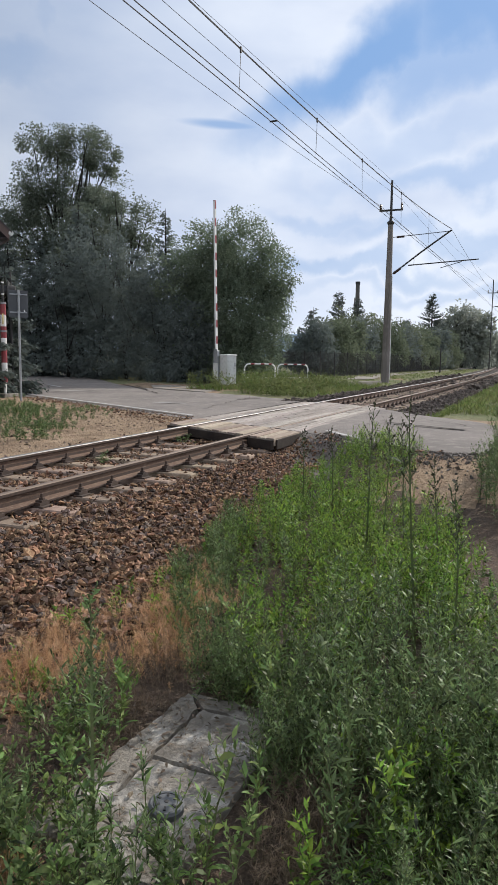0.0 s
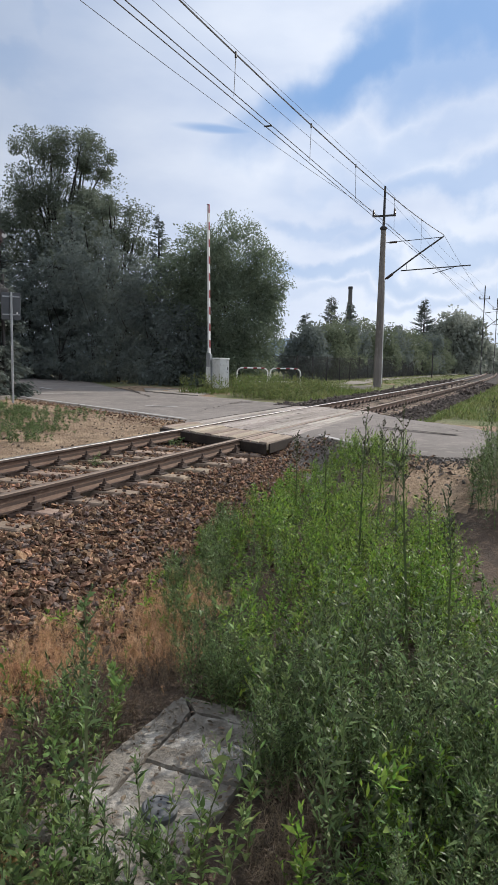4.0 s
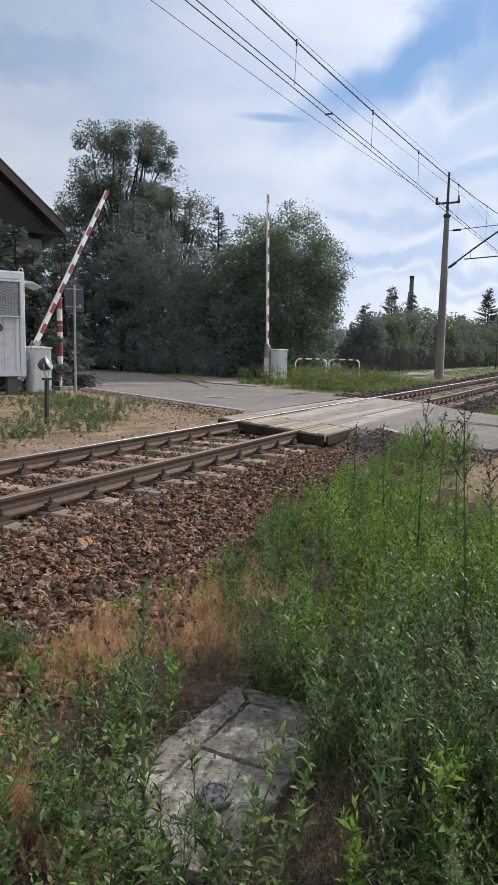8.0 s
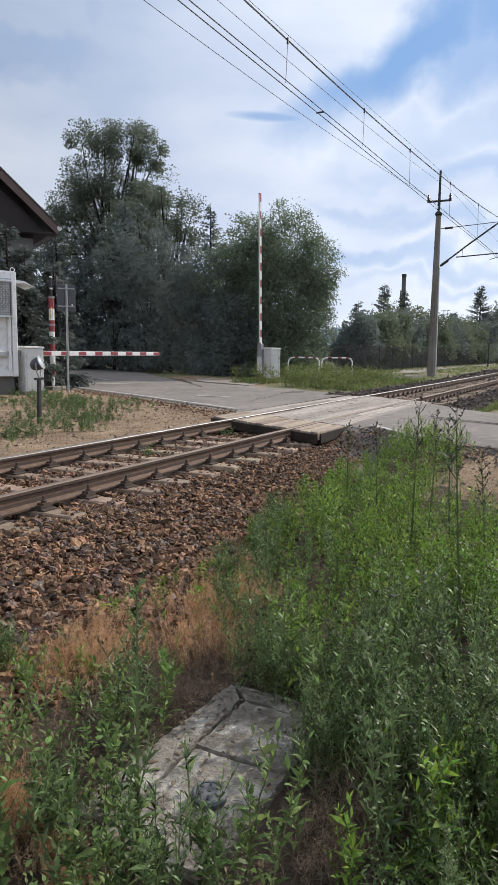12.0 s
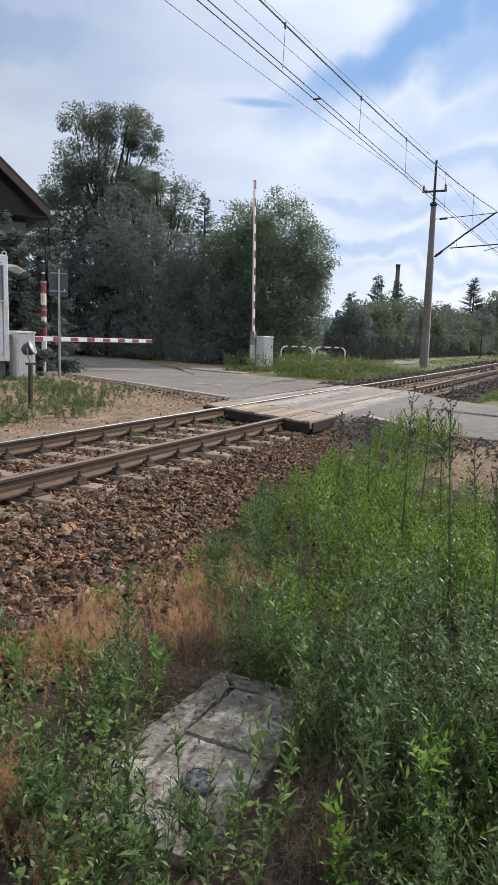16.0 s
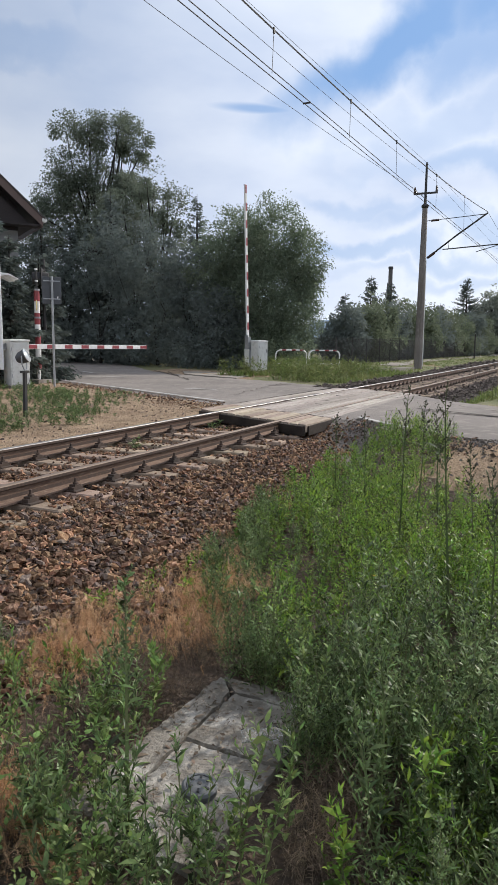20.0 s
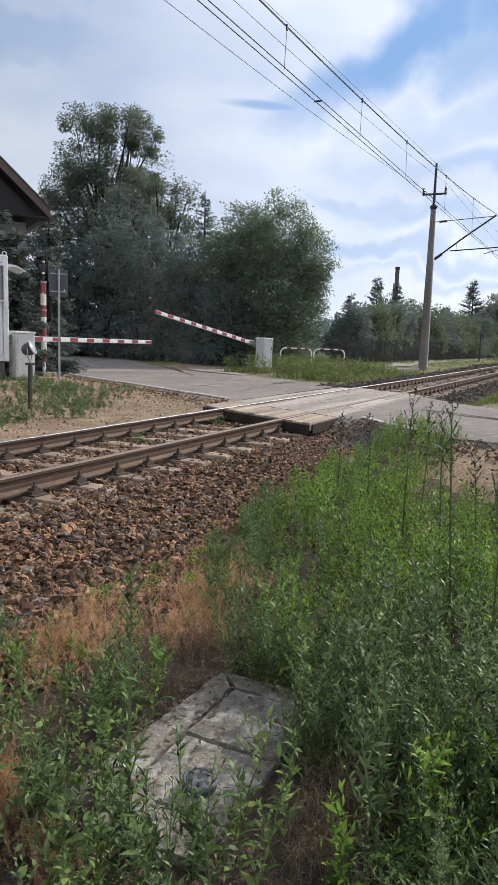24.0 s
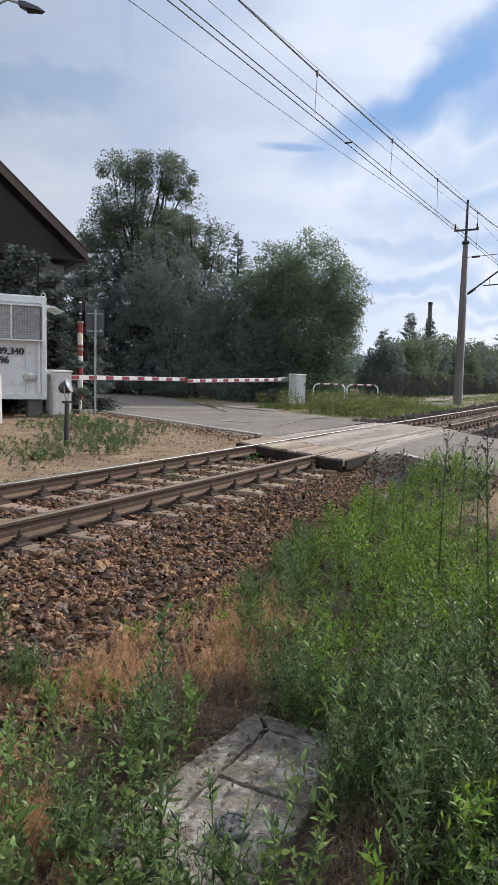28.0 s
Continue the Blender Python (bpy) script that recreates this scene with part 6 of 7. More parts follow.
def weed_shape(rng, h, leaf, width, n_leaf, n_branch, spike=False, bare=0.05, spread=0.55, lean=0.09, fine=False, rise=0.45, stout=1.0, buds=14):
    """A weed: bent stem, spiral leaves held upwards that shrink to the tip, leafy side shoots, a bud spike on tall ones."""
    sa, sb, sr0, sr1, P, D, L, W = [], [], [], [], [], [], [], []

    def shoot(p, d, length, n, size, r, k=6, wide=None, lo=None):
        pts = [np.array(p, float)]
        d = np.array(d, float) / np.linalg.norm(d)
        for _ in range(k):
            d = d + rng.normal(size=3) * min(0.05, lean) + np.array([0, 0, 0.05 if k < 6 else 0.02])
            d /= np.linalg.norm(d)
            pts.append(pts[-1] + d * length / k)
        for i in range(k):
            sa.append(pts[i]), sb.append(pts[i + 1]), sr0.append(r * (1 - 0.8 * i / k)), sr1.append(r * (1 - 0.8 * (i + 1) / k))
        ph = rng.uniform(0, 6.28)
        first = bare if lo is None else lo
        for i in range(n):
            s = first + (1 - first) * (i + rng.random()) / n
            j = min(k - 1, int(s * k))
            q = pts[j] + (pts[j + 1] - pts[j]) * (s * k - j)
            a = ph + 2.4 * i + rng.normal() * 0.3
            el = rise + 0.62 * s + rng.normal() * 0.22
            P.append(q), D.append((math.cos(a) * math.cos(el), math.sin(a) * math.cos(el), math.sin(el)))
            L.append(size * (1.05 - 0.62 * s) * rng.lognormal(0, 0.25))
            W.append(width if wide is None else wide)
        return pts

    pts = shoot((0, 0, 0), (rng.normal() * lean, rng.normal() * lean, 1), h, n_leaf, leaf, (0.0022 + 0.005 * h) * stout)
    for b in range(n_branch):
        s = rng.uniform(0.12, 0.85)
        j = int(s * 6)
        a = rng.uniform(0, 6.28)
        shoot(pts[j] + (pts[min(6, j + 1)] - pts[j]) * (s * 6 - j), (math.cos(a) * spread, math.sin(a) * spread, 0.85), h * (0.58 - 0.36 * s) * rng.uniform(0.7, 1.25), int(n_leaf * 0.45), leaf * 0.8, 0.002, 3)
    mark = len(P)
    if spike:
        for i in range(buds):
            s = 0.70 + 0.35 * i / buds
            j = min(5, int(s * 6))
            a = 2.4 * i
            q = pts[j] + (pts[j + 1] - pts[j]) * (s * 6 - j)
            shoot(q, (math.cos(a) * 0.75, math.sin(a) * 0.75, 1), (0.20 * (1.2 - s) + 0.035) * h / 1.2, 11, 0.026, 0.0024, 3, 0.5, 0.2)
    P, D, L, W = np.array(P), np.array(D), np.array(L), np.array(W)
    lv = blades(P, D, L, L * W * rng.uniform(0.75, 1.25, len(L)), rng, 0.16, fine)
    st = ribs(np.array(sa), np.array(sb), np.array(sr0), np.array(sr1), not fine)
    if spike:
        k = 8 if fine else 6
        cut = mark * (3 if fine else 2)
        return (lv[0][:mark * k], lv[1][:cut]), st, (lv[0][mark * k:], lv[1][cut:] - mark * k)
    return lv, st


def scatter(name, label, shapes, places, leaf_mat, category):
    """Joins many plants into one mesh of leaves and one of stems."""
    rng = np.random.default_rng(len(places) + 7)
    out = [[[], [], 0], [[], [], 0]]
    for x, y, z, s in places:
        a = rng.uniform(0, 6.28)
        c, sn = math.cos(a) * s, math.sin(a) * s
        M = np.array([[c, sn, 0], [-sn, c, 0], [0, 0, s]])
        for (V, Q), acc in zip(shapes[rng.integers(len(shapes))], out):
            acc[0].append(V @ M + np.array([x, y, z]))
            acc[1].append(Q + acc[2])
            acc[2] += len(V)
    th = thing(name, label, category, kind="stuff")
    for nm, acc, mt in (("leaves", out[0], leaf_mat), ("stems", out[1], STEM)):
        part(nm, bulk(nm, np.concatenate(acc[0]), np.concatenate(acc[1]), mt), mt, th)
    return th


def weed_top(x):
    """How far up the bank the weeds reach, by x."""
    for (x0, y0), (x1, y1) in zip(WEED_EDGE, WEED_EDGE[1:]):
        if x0 <= x <= x1:
            return y0 + (y1 - y0) * (x - x0) / (x1 - x0)
    return -9


WEED_EDGE = ((1.5, 0.56), (2.1, 0.64), (2.3, 0.92), (2.7, 1.10), (2.92, 1.45), (3.3, 1.75), (4.0, 2.18), (5.0, 2.6), (6.0, 2.87), (7.5, 3.08), (9.0, 3.15), (10.0, 2.8), (10.6, 2.3))


def weeds():
    rng = np.random.default_rng(77)
    def spired(*a, **k):
        """A shape whose small buds count as leaves."""
        lv, st, bud = weed_shape(rng, *a, spike=True, buds=6, **k)
        return (np.concatenate([lv[0], bud[0]]), np.concatenate([lv[1], bud[1] + len(lv[0])])), st

    bright = [weed_shape(rng, rng.uniform(0.48, 0.72), 0.078, 0.27, 36, 6, lean=0.07) for _ in range(6)]
    bright += [spired(rng.uniform(0.6, 0.82), 0.07, 0.25, 34, 6, lean=0.05) for _ in range(4)]
    tuft = [weed_shape(rng, rng.uniform(0.14, 0.30), 0.06, 0.26, 16, 9, spread=1.8, rise=0.35) for _ in range(6)]
    verge = [weed_shape(rng, rng.uniform(0.45, 0.7), 0.13, 0.30, 14, 3) for _ in range(6)]
    grey = [weed_shape(rng, rng.uniform(0.5, 0.76), 0.078, 0.20, 36, 6, lean=0.07) for _ in range(5)]
    grey += [spired(rng.uniform(0.6, 0.85), 0.068, 0.19, 34, 7, lean=0.05) for _ in range(5)]
    fine_mug = [weed_shape(rng, rng.uniform(0.28, 0.42), 0.042, 0.26, 30, 10, spread=0.75, rise=0.55) for _ in range(6)]
    low_ones = [weed_shape(rng, rng.uniform(0.2, 0.3), 0.066, 0.29, 20, 4, spread=1.0, rise=0.25) for _ in range(5)]
    near = [weed_shape(rng, rng.uniform(0.34, 0.52), 0.072, 0.44, 17, 4, fine=True, rise=0.3) for _ in range(7)]
    A, B, F, H = [], [], [], []
    tries = 0
    while len(A) + len(B) < 900 and tries < 60000:
        tries += 1
        x = rng.uniform(1.45, 10.2)
        y = rng.uniform(-0.5, 3.2)
        top = weed_top(x)
        low = -0.42 + 0.62 * smooth(3.2, 5.2, x) + 0.04 * max(0, x - 3) + 0.1 * noise.noise((x * 2, 0.3, 1)) + 0.10 * smooth(4.0, 5.0, x) + 0.95 * smooth(5.6, 8.2, x)
        rim = 0.27 * smooth(5.2, 4.5, x) * smooth(2.6, 2.9, x)
        if not low < y < top - 0.05 - rim + 0.12 * noise.noise((x * 2.3, 4.0, 1)):
            continue
        if (x > 5.0 and rng.random() > 0.80) or (noise.noise((x * 2.6, y * 2.6, 41.0)) < -0.34 and x > 3.2 and rng.random() < 0.7):
            continue
        s = rng.choice([rng.uniform(0.5, 0.85), rng.uniform(0.75, 1.12)]) * (1 - 0.52 * smooth(0.6, 0.0, top - rim - y)) * (1 - 0.22 * smooth(0.35, 0, y - low))
        s *= (0.92 - 0.10 * smooth(3.4, 4.6, x) - 0.24 * smooth(5.5, 9, x)) * (1 + 0.35 * noise.noise((x * 1.9, y * 2.2, 31.0)))
        if x < 2.75:
            s *= 0.92
        greyish = noise.noise((x * 0.8, y * 1.1, 11.0)) + 0.34 * smooth(3.4, 2.0, x) - 0.55 * smooth(3.8, 5.4, x) + 0.25 * smooth(0.7, 0.0, y - low) + 0.45 * smooth(0.6, 0.15, top - y) * smooth(5.5, 4.5, x) + rng.normal() * 0.22
        (B if greyish > 0.05 else A).append((x, y, ground_height(x, y) - 0.02, s))
        if len(F) < 260:
            u, v = x + rng.normal() * 0.08, min(top - 0.1, y + rng.normal() * 0.08)
            F.append((u, v, ground_height(u, v) - 0.02, rng.uniform(0.7, 1.2)))
    # low fine-leaved mugwort on the rim towards the ballast, with dry gaps
    while len(H) < 150:
        x = rng.uniform(2.85, 6.2)
        y = weed_top(x) + rng.uniform(-0.36, 0.06 if x < 4.8 else -0.1)
        if noise.noise((x * 2.4, y * 2.4, 17.0)) > -0.05 or rng.random() < 0.12:
            H.append((x, y, ground_height(x, y) - 0.02, rng.uniform(0.5, 1.05)))
    for _ in range(20):                                                 # one compact round tuft
        x, y = 2.50 + rng.normal() * 0.055, 2.69 + rng.normal() * 0.055
        H.append((x, y, ground_height(x, y) - 0.02, rng.uniform(0.62, 0.8)))
    scatter("low_mugwort", "low fine-leaved grey-green mugwort beside the ballast", fine_mug, H, WEED_GREY, "weeds")
    # thick grey-green growth in the dip beside the dead stalks
    for _ in range(150):
        x, y = rng.uniform(1.5, 2.7), rng.uniform(-0.35, 0.52)
        if y < 0.22 + 0.30 * (x - 1.6) + 0.06 * noise.noise((x * 5, y * 5, 2)):
            B.append((x, y, ground_height(x, y) - 0.02, rng.uniform(0.45, 0.78)))
    for _ in range(70):
        x = rng.uniform(1.75, 3.1)
        y = rng.uniform(-0.2, 0.72) + 0.22 * (x - 2.2)
        if y < 0.55 or x > 2.45:
            (A if rng.random() < 0.15 else B).append((x, y, ground_height(x, y) - 0.02, rng.uniform(0.7, 1.05)))
    # growth that closes round the far corner of the cover
    for _ in range(46):
        x = rng.uniform(2.82, 3.2)
        y = rng.uniform(1.0, 1.5) + 0.35 * (x - 3.0)
        B.append((x, y, ground_height(x, y) - 0.02, rng.uniform(0.35, 0.62)))
    for _ in range(44):
        x, y = rng.uniform(2.30, 2.95), rng.uniform(0.78, 0.98)
        B.append((x, y, ground_height(x, y) - 0.02, rng.uniform(0.40, 0.66)))
    scatter("goosefoot_patch", "dense bright green weeds on the bank below the track", bright, A, WEED, "weeds")
    scatter("mugwort_patch", "dense grey-green mugwort on the bank", grey, B, WEED_GREY, "weeds")
    scatter("undergrowth", "low broad-leaved weeds under the taller ones", low_ones, F, WEED, "weeds")
    # foreground weeds between camera and cover, and to its far side
    C = []
    for _ in range(900):
        x, y = rng.uniform(1.25, 2.9), rng.uniform(0.9, 3.2)
        k = noise.noise((x * 1.7, y * 1.7, 21.0))
        front = x < 1.86 + 0.2 * (y - 1.2) and 0.8 < y < 1.65
        left = y > 1.72 and x < 2.25 and k > -0.12
        if (front and rng.random() < 0.62) or (left and rng.random() < 0.10):
            C.append((x, y, ground_height(x, y) - 0.02, rng.uniform(0.55, 1.0) * (0.86 if front else 1.0)))
    slim = [weed_shape(rng, rng.uniform(0.36, 0.54), 0.088, 0.21, 26, 5, fine=True) for _ in range(6)]
    scatter("foreground_weeds", "leafy green weeds among dry litter", near, C[::2], WEED_NEAR, "weeds")
    scatter("foreground_mugwort", "narrow-leaved grey-green weeds before the concrete cover", slim, C[1::2], WEED_GREY, "weeds")
    # bush at the right road shoulder
    Dp = []
    while len(Dp) < 190:
        x, y = rng.uniform(7.2, 9.9), rng.uniform(-0.9, 0.72)
        if y < 0.80 - 0.22 * abs(x - 8.5) - 0.12 * max(0, 7.9 - x):
            Dp.append((x, y, ground_height(x, y) - 0.02, rng.uniform(0.7, 1.15)))
    scatter("shoulder_bush", "dark green weeds at the road shoulder", grey, Dp, WEED_GREY, "weeds")
    # sparse tufts on the sand across the track
    T = []
    for cx, cy, n, r in ((7.6, 7.5, 26, 0.16), (11.0, 11.2, 22, 0.3), (9.1, 8.4, 20, 0.2), (11.2, 10.5, 40, 0.35), (11.7, 10.2, 40, 0.35), (11.4, 9.8, 26, 0.25), (10.1, 8.3, 44, 0.24), (11.2, 9.0, 30, 0.28), (8.8, 7.3, 16, 0.13),
                         (13.0, 9.7, 14, 0.2), (11.8, 8.6, 6, 0.15), (16.2, 13.8, 10, 0.3), (13.6, 13.3, 26, 0.35), (14.4, 13.6, 20, 0.3), (10.0, 8.8, 10, 0.2), (10.3, 7.8, 6, 0.2), (8.2, 8.9, 14, 0.3), (12.6, 11.6, 14, 0.4),
                         (6.6, 7.2, 10, 0.25), (5.6, 6.9, 8, 0.25), (10.45, 5.6, 6, 0.10), (7.95, 5.55, 4, 0.08), (12.6, 9.2, 8, 0.3),
                         (12.0, 10.6, 34, 0.4), (12.6, 11.0, 30, 0.35), (10.6, 9.4, 30, 0.4), (9.6, 8.2, 22, 0.3), (8.4, 7.9, 20, 0.3), (12.3, 9.6, 26, 0.3), (13.0, 12.4, 30, 0.4), (9.2, 9.0, 24, 0.4), (7.4, 8.2, 20, 0.3)):
        for _ in range(n):
            x, y = cx + rng.normal() * r, cy + rng.normal() * r
            if x < along(ROAD_L, y) - 0.3:
                T.append((x, y, ground_height(x, y) - 0.02, rng.uniform(0.5, 1.15)))
    scatter("sand_weeds", "scattered green weeds on the sandy verge", tuft, T, WEED_GREY, "weeds")
    # tall grass and weeds beyond the road, round the hoops
    G = []
    while len(G) < 560:
        x, y = rng.uniform(21.0, 32.0), rng.uniform(7.4, 12.6)
        if math.hypot(x - 24.5, y - 11.5) < 0.9 or x < along(ROAD_R, y) + 0.9 or y > 13.4 - 0.12 * (x - 21) or y < 7.4 + 0.09 * (30 - x) - 0.6 * smooth(27, 22, x):
            continue
        if abs(x - 32.2) < 2.4 and y < 9.4:
            continue
        G.append((x, y, ground_height(x, y) - 0.02, rng.uniform(0.7, 1.2) * (1.1 - 0.6 * smooth(28.5, 31, x))))
    scatter("verge_weeds", "bright green tall weeds round the white hoops", verge, G, GRASS, "weeds")


weeds()


def single_weed(x, y, h, seed, mt, leaf, width, n, nb, label, spike=True, lean=0.03, spread=0.5, stout=1.0, tilt=0.0):
    rng = np.random.default_rng(seed)
    lv, st, *bud = weed_shape(rng, h, leaf, width, n, nb, spike, 0.12, spread, lean, True, 0.45, stout)
    th = thing("tall_weed", label, "weed", pose(x, y, ground_height(x, y) - 0.02, -tilt), group="tall weeds")
    part("leaves", bulk("leaves", *lv, mt), mt, th)
    sm = DOCK if mt is DOCK else STEM
    part("stem", bulk("stem", *st, sm), sm, th)
    if bud:
        bm = SEED if mt is DOCK else mt
        tagged(part("bud_spike", bulk("bud_spike", *bud[0], bm), bm, th), "loose bud spike", kind="stuff")
    return th


def tall_weeds():
    tall = "tall weed stalk with a loose bud spike above the others"
    for k, (x, y, h) in enumerate(((5.3, 1.235, 1.17), (3.82, 0.59, 1.26), (5.6, 1.18, 1.12), (5.9, 1.05, 1.05), (6.6, 1.9, 0.9), (4.6, 0.55, 0.95), (3.4, 0.34, 1.0), (8.3, 0.35, 0.95), (8.6, 0.15, 1.1), (6.9, 2.3, 0.85), (8.9, 0.5, 0.9))):
        single_weed(x, y, h + (0.14 if k < 2 else 0.06), 200 + k, DOCK, 0.085 if k < 2 else 0.07, 0.2, 24 if k < 2 else 20, 2, tall, True, 0.02 if k < 2 else 0.035, 0.5, 1.3, 5.0 if k == 1 else 0.0)
    front = "leafy green weed in front of the concrete cover"
    for k, (x, y, h, n) in enumerate(((1.70, 1.222, 0.94, 60), (1.93, 0.93, 0.54, 26), (1.83, 1.10, 0.44, 22), (2.02, 0.80, 0.50, 22), (1.66, 1.55, 0.52, 24), (1.55, 1.75, 0.5, 24), (1.62, 2.05, 0.56, 26), (1.85, 2.3, 0.52, 28),
                                      (2.0, 2.65, 0.5, 26), (2.28, 1.72, 0.44, 34), (2.2, 1.62, 0.36, 30), (2.38, 1.78, 0.40, 30), (1.72, 0.98, 0.42, 22), (2.55, 0.82, 0.62, 26), (2.18, 0.43, 0.66, 50), (2.26, 0.22, 0.64, 50),
                                      (1.5, 1.35, 0.45, 22), (1.45, 1.15, 0.4, 22), (1.62, 0.86, 0.42, 24), (1.72, 0.78, 0.4, 24), (1.55, 0.98, 0.44, 24), (1.66, 1.12, 0.40, 22), (1.80, 0.86, 0.36, 20), (1.5, 1.6, 0.42, 22), (2.35, 2.3, 0.36, 22), (2.75, 3.05, 0.42, 30), (2.3, 1.62, 0.34, 30), (2.42, 1.7, 0.38, 32), (2.2, 1.74, 0.40, 32), (2.34, 1.68, 0.42, 32), (2.48, 1.82, 0.34, 28), (2.12, 1.62, 0.32, 26), (2.99, 1.28, 0.66, 34), (2.62, 0.93, 0.6, 30), (1.84, 1.92, 0.46, 28), (1.95, 1.84, 0.40, 26), (1.76, 1.98, 0.5, 28), (2.02, 2.04, 0.42, 26), (1.66, 1.84, 0.44, 26), (2.20, 1.90, 0.36, 26), (2.52, 1.64, 0.36, 28), (2.40, 1.60, 0.42, 30))):
        mt = WEED_GREY if k in (0, 2, 4, 8, 9, 11, 14, 15, 16, 18, 20, 21, 25, 26, 27, 29, 30) else WEED_NEAR
        single_weed(x, y, h, 300 + k, mt, 0.066 if k else 0.075, 0.18 if mt is WEED_GREY else 0.27, n if k else 40, 5, front, k in (0, 14, 15), 0.008 if k == 0 else 0.08, 0.5, 1.5 if k == 0 else 1.0)


tall_weeds()


def yellow_flower():
    th = thing("yellow_flower", "small yellow flower head among green weeds", "flower", pose(4.06, 1.08, -0.19))
    part("stalk", Geo().tube([(0, 0, -0.3), (0.01, 0, 0)], 0.003, 5), STEM, th)
    for k in range(9):
        part("petal", Geo().add([(0, -0.006, 0), (0.022, -0.008, 0.006), (0.028, 0, 0.004), (0.022, 0.008, 0.006), (0, 0.006, 0)], [(0, 1, 2, 3, 4)]), YELLOW, th, m=pose(0, 0, 0.01, 0, -20, 40 * k))
    part("disc", Geo().lathe([(0.008, 0.005), (0.009, 0.012), (0.003, 0.016)], 8), YELLOW, th)


yellow_flower()


def stalks(name, label, places, mt, h, seed, twigs=7, thick=1.0):
    """Brittle stalks with fine twigs, joined."""
    rng = np.random.default_rng(seed)
    A, B, r0, r1 = [], [], [], []
    for x, y, s in places:
        z = ground_height(x, y) - 0.01
        H = h * s
        d = np.array([rng.normal() * 0.28, rng.normal() * 0.28, 1.0])
        d /= np.linalg.norm(d)
        p0 = np.array([x, y, z])
        p1 = p0 + d * H
        A.append(p0), B.append(p1), r0.append(0.0016 * thick), r1.append(0.0006 * thick)
        for _ in range(twigs):
            t = rng.uniform(0.3, 1.0)
            q = p0 + (p1 - p0) * t
            e = d * 0.7 + rng.normal(size=3) * 0.7
            e /= np.linalg.norm(e)
            A.append(q), B.append(q + e * H * rng.uniform(0.06, 0.24)), r0.append(0.0010 * thick), r1.append(0.0016 * thick)
    me = bulk(name, *ribs(np.array(A), np.array(B), np.array(r0), np.array(r1), True), mt)
    return tagged(new(name, me), label, "dry grass", kind="stuff")


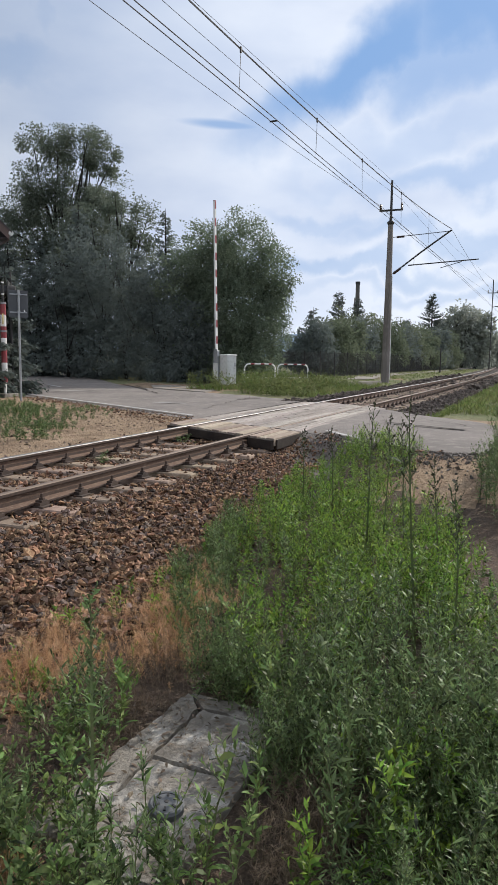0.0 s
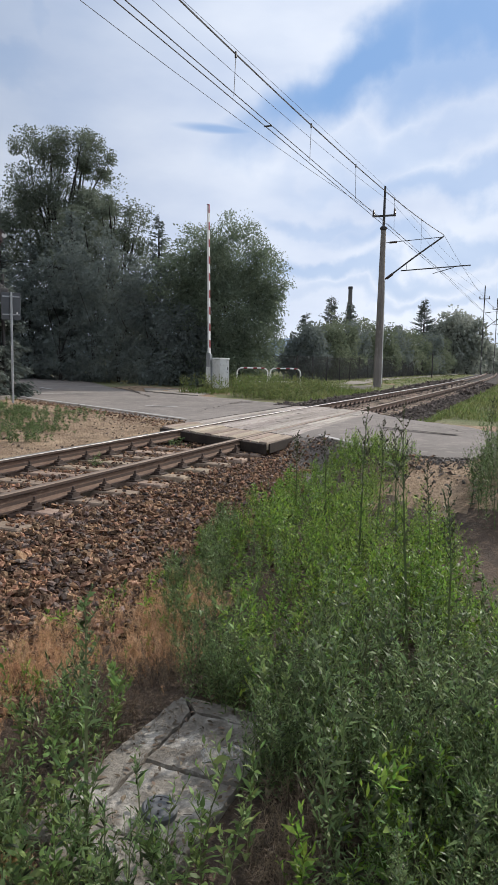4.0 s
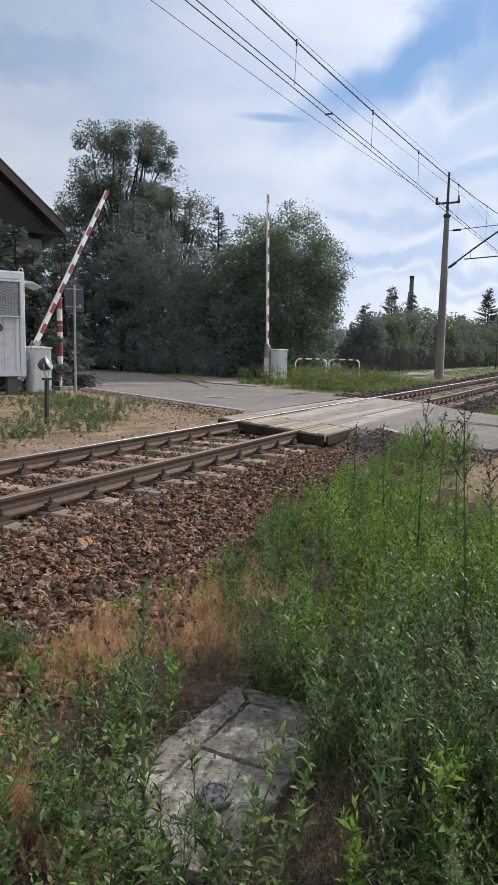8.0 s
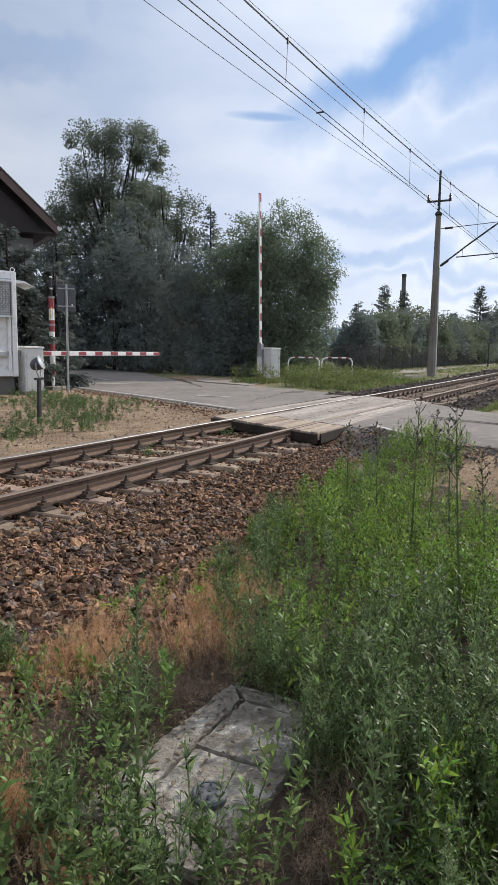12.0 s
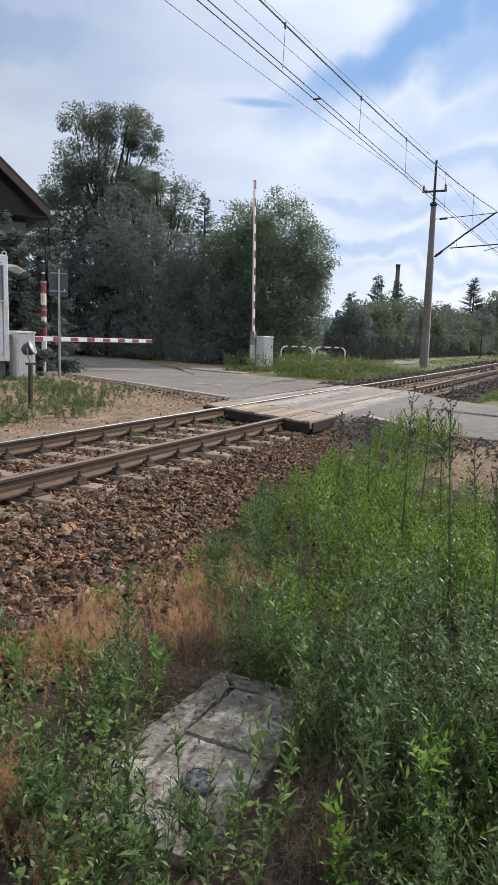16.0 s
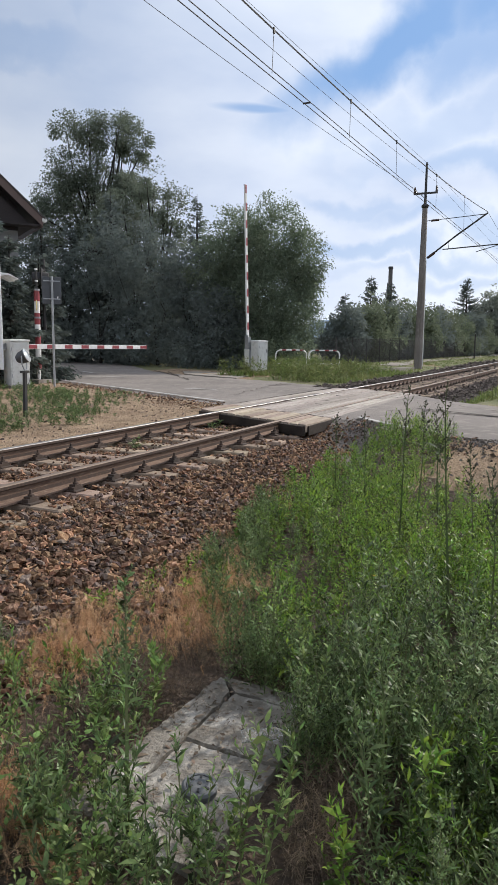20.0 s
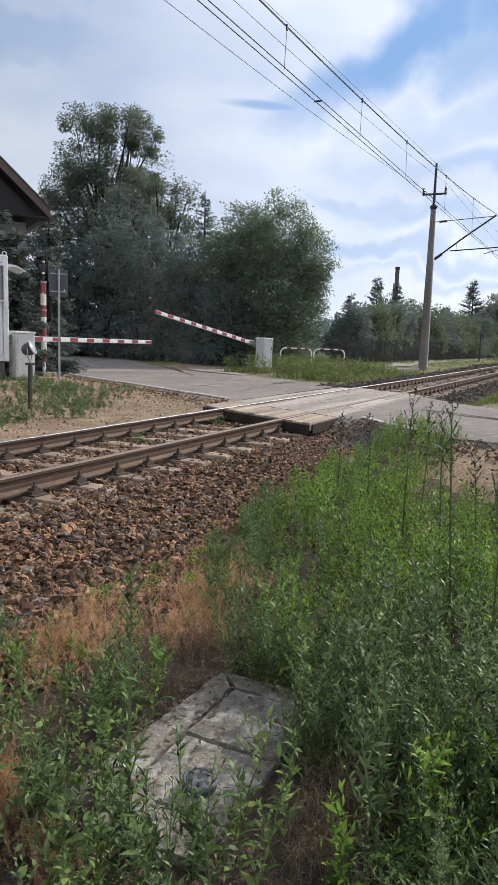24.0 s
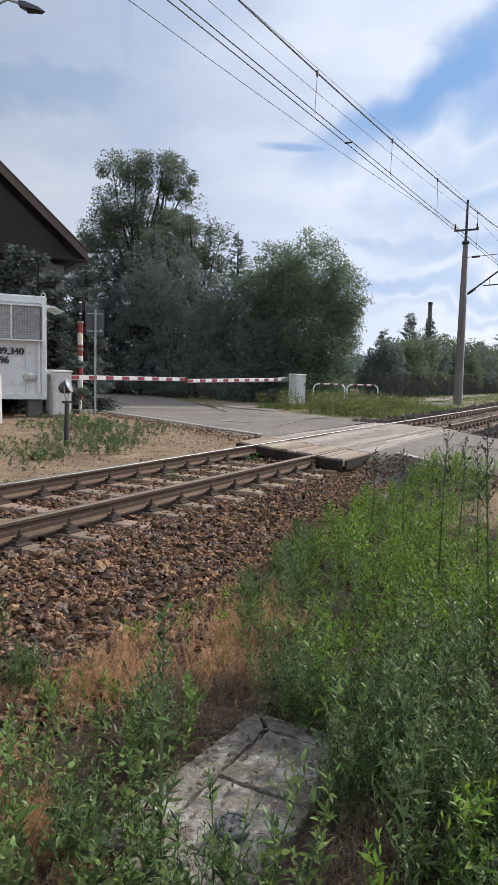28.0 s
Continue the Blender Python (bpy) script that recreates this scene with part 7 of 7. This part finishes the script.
def litter():
    rng = np.random.default_rng(8)

    def clumps(rows):
        P = []
        for cx, cy, n, r, s in rows:
            for _ in range(n):
                P.append((cx + rng.normal() * r, cy + rng.normal() * r * 0.8, s * rng.uniform(0.35, 1.1)))
        return P

    stalks("dry_stalks", "dry orange-brown brittle stalks below the ballast",
           clumps(((3.75, 2.1, 110, 0.13, 1.0), (3.45, 1.98, 130, 0.13, 1.0), (3.2, 1.92, 110, 0.12, 0.95), (4.05, 2.3, 80, 0.13, 0.85), (3.6, 2.3, 80, 0.14, 0.8), (2.95, 2.42, 120, 0.13, 1.0), (2.75, 2.3, 110, 0.12, 0.95), (2.6, 2.5, 80, 0.14, 0.8),
                   (4.5, 2.48, 40, 0.14, 0.7), (2.35, 2.6, 60, 0.14, 0.7), (2.5, 2.25, 60, 0.10, 0.7), (1.72, 1.80, 110, 0.07, 0.75), (1.62, 1.62, 90, 0.07, 0.65), (1.85, 2.0, 60, 0.1, 0.6), (1.95, 2.3, 60, 0.12, 0.6), (4.1, 1.9, 40, 0.08, 0.8),
                   (5.2, 2.72, 40, 0.12, 0.6), (5.9, 2.95, 30, 0.14, 0.5), (6.8, 3.1, 30, 0.2, 0.5), (1.60, 1.47, 90, 0.06, 0.6), (1.52, 1.32, 80, 0.06, 0.55), (3.3, 1.75, 70, 0.12, 0.7), (3.0, 2.15, 90, 0.16, 0.75), (4.3, 2.3, 60, 0.12, 1.1), (3.95, 2.02, 60, 0.12, 1.15), (4.6, 2.38, 40, 0.12, 1.0), (3.3, 2.62, 70, 0.16, 0.8))), DRY, 0.20, 9, 46, 0.42)
    stalks("dead_stalks", "dead grey-brown stalks and litter in the weeds",
           clumps(((2.12, 0.70, 150, 0.11, 1.0), (2.32, 0.68, 70, 0.10, 0.8), (1.95, 0.62, 110, 0.10, 1.0), (2.75, 1.85, 110, 0.2, 0.7), (2.3, 2.1, 120, 0.25, 0.55), (2.62, 1.72, 120, 0.14, 0.55), (2.45, 1.62, 60, 0.12, 0.4), (3.1, 1.75, 120, 0.12, 0.8), (5.0, 2.6, 90, 0.25, 0.7),
                   (3.4, 2.35, 200, 0.35, 0.65), (5.6, 2.85, 90, 0.25, 0.6), (6.8, 3.1, 90, 0.35, 0.5), (8.4, 3.2, 70, 0.4, 0.5), (2.7, 2.75, 110, 0.3, 0.55), (1.7, 1.45, 80, 0.2, 0.5), (4.5, 0.35, 70, 0.3, 0.6), (2.3, 1.15, 20, 0.25, 0.3), (2.6, 1.5, 50, 0.2, 0.5), (2.1, 1.85, 110, 0.15, 0.6), (2.35, 1.88, 90, 0.12, 0.6), (2.6, 1.95, 90, 0.12, 0.7))), DEAD, 0.20, 10, 24, 0.55)
    shoots = [weed_shape(rng, rng.uniform(0.14, 0.24), 0.06, 0.26, 12, 3, spread=0.8) for _ in range(5)]
    scatter("young_weeds", "small green shoots among the dry stalks", shoots,
            [(x, y, ground_height(x, y) - 0.01, rng.uniform(0.6, 1.2)) for x, y in ((2.35 + rng.random() * 2.2, 1.9 + rng.random() * 0.75) for _ in range(75))], WEED, "weeds")
    P = []
    for _ in range(3400):
        x, y = rng.uniform(4.5, 15), rng.uniform(6.4, 13)
        if x < along(ROAD_L, y) - 0.2 and noise.noise((x * 0.8, y * 0.8, 6.0)) > -0.1:
            P.append((x, y, rng.uniform(0.3, 0.8)))
    stalks("verge_litter", "short dead grass scattered on the sand", P, STRAW, 0.13, 12, 5)
    # crumbs, twigs and pebbles on cover and sand
    n = 1500
    A = np.zeros((n, 3))
    for k in range(n):
        if k < 500:
            x, y = rng.uniform(1.6, 2.9), rng.uniform(0.9, 1.6)
            A[k] = (x, y, -0.395)
        else:
            y = rng.uniform(6.5, 13)
            x = rng.uniform(5, along(ROAD_L, y) + 0.1)
            A[k] = (x, y, ground_height(x, y) + 0.004)
    D = rng.normal(size=(n, 3)) * np.array([1, 1, 0.1])
    Ln = np.where(np.arange(n) < 500, 0.02, 0.05) * rng.lognormal(0, 0.4, n)
    me = bulk("ground_litter", *blades(A, D, Ln, Ln * 0.4, rng, 0.05), DEAD)
    tagged(new("ground_litter", me), "dry leaf crumbs scattered on slab and sand", "litter", kind="stuff")


litter()


def grass():
    rng = np.random.default_rng(15)
    P, H = [], []
    for n, x0, x1, y0, y1, h in ((5200, 16.5, 34, -1.5, 3.0, 0.26), (3600, 34, 70, -3, 3.2, 0.34), (2200, 33, 90, 7.6, 12.5, 0.20), (2500, 22, 33, 7.0, 12.2, 0.35)):
        for _ in range(n):
            x, y = rng.uniform(x0, x1), rng.uniform(y0, y1)
            d = y - axis_y(x)
            if -2.05 + 0.5 * noise.noise((x * 0.5, 1, 1)) < d < 1.9 or x < along(ROAD_R, y) + 0.5 + 0.4 * noise.noise((y, 3, 3)):
                continue
            if (30.5 < x < 34.6 and 7.2 < y < 9.4 and rng.random() < 0.7) or noise.noise((x * 0.35, y * 0.35, 4.0)) < -0.25:
                continue
            P.append((x, y, ground_height(x, y) - 0.01))
            H.append(h * rng.uniform(0.5, 1.25))
    P, H = np.array(P), np.array(H)
    P, H = np.repeat(P, 3, 0), np.repeat(H, 3) * rng.uniform(0.6, 1.1, len(H) * 3)
    P[:, :2] += rng.normal(size=(len(P), 2)) * 0.08
    D = rng.normal(size=P.shape) * 0.3 + np.array([0, 0, 1.0])
    me = bulk("grass", *blades(P, D, H, 0.028 + 0.03 * H, rng, 0.3, False), GRASS)
    tagged(new("grass", me), "rough green grass along the track and road", "grass", kind="stuff")


grass()


# ---- what moves ----
def motions():
    left = ((0, 86), (6.9, 86), (7.1, 84.5), (7.3, 80), (7.6, 72), (7.9, 62), (8.2, 52.5), (8.6, 41), (9.0, 30), (9.5, 18.5), (10.0, 10.5), (10.5, 5.8), (11.0, 2.8), (11.5, 1.0),
            (12.0, 0.0), (12.6, -0.2), (28, -0.2))
    walk(boom_left, [(t, pose(*PIV_L, 0, -a, HEAD_L)) for t, a in left])
    right = ((0, 88), (18.5, 88), (19.5, 87.8), (20.0, 87.2), (20.5, 84.5), (21.0, 79.5), (21.5, 72), (22.0, 60), (22.5, 46), (23.0, 31.5), (23.5, 19), (23.9, 10.5), (24.3, 5), (24.6, 2),
             (25.0, -0.4), (26.0, -0.9), (28, -0.9))
    walk(boom_right, [(t, pose(*PIV_R, 0, -a, HEAD_R)) for t, a in right])


motions()
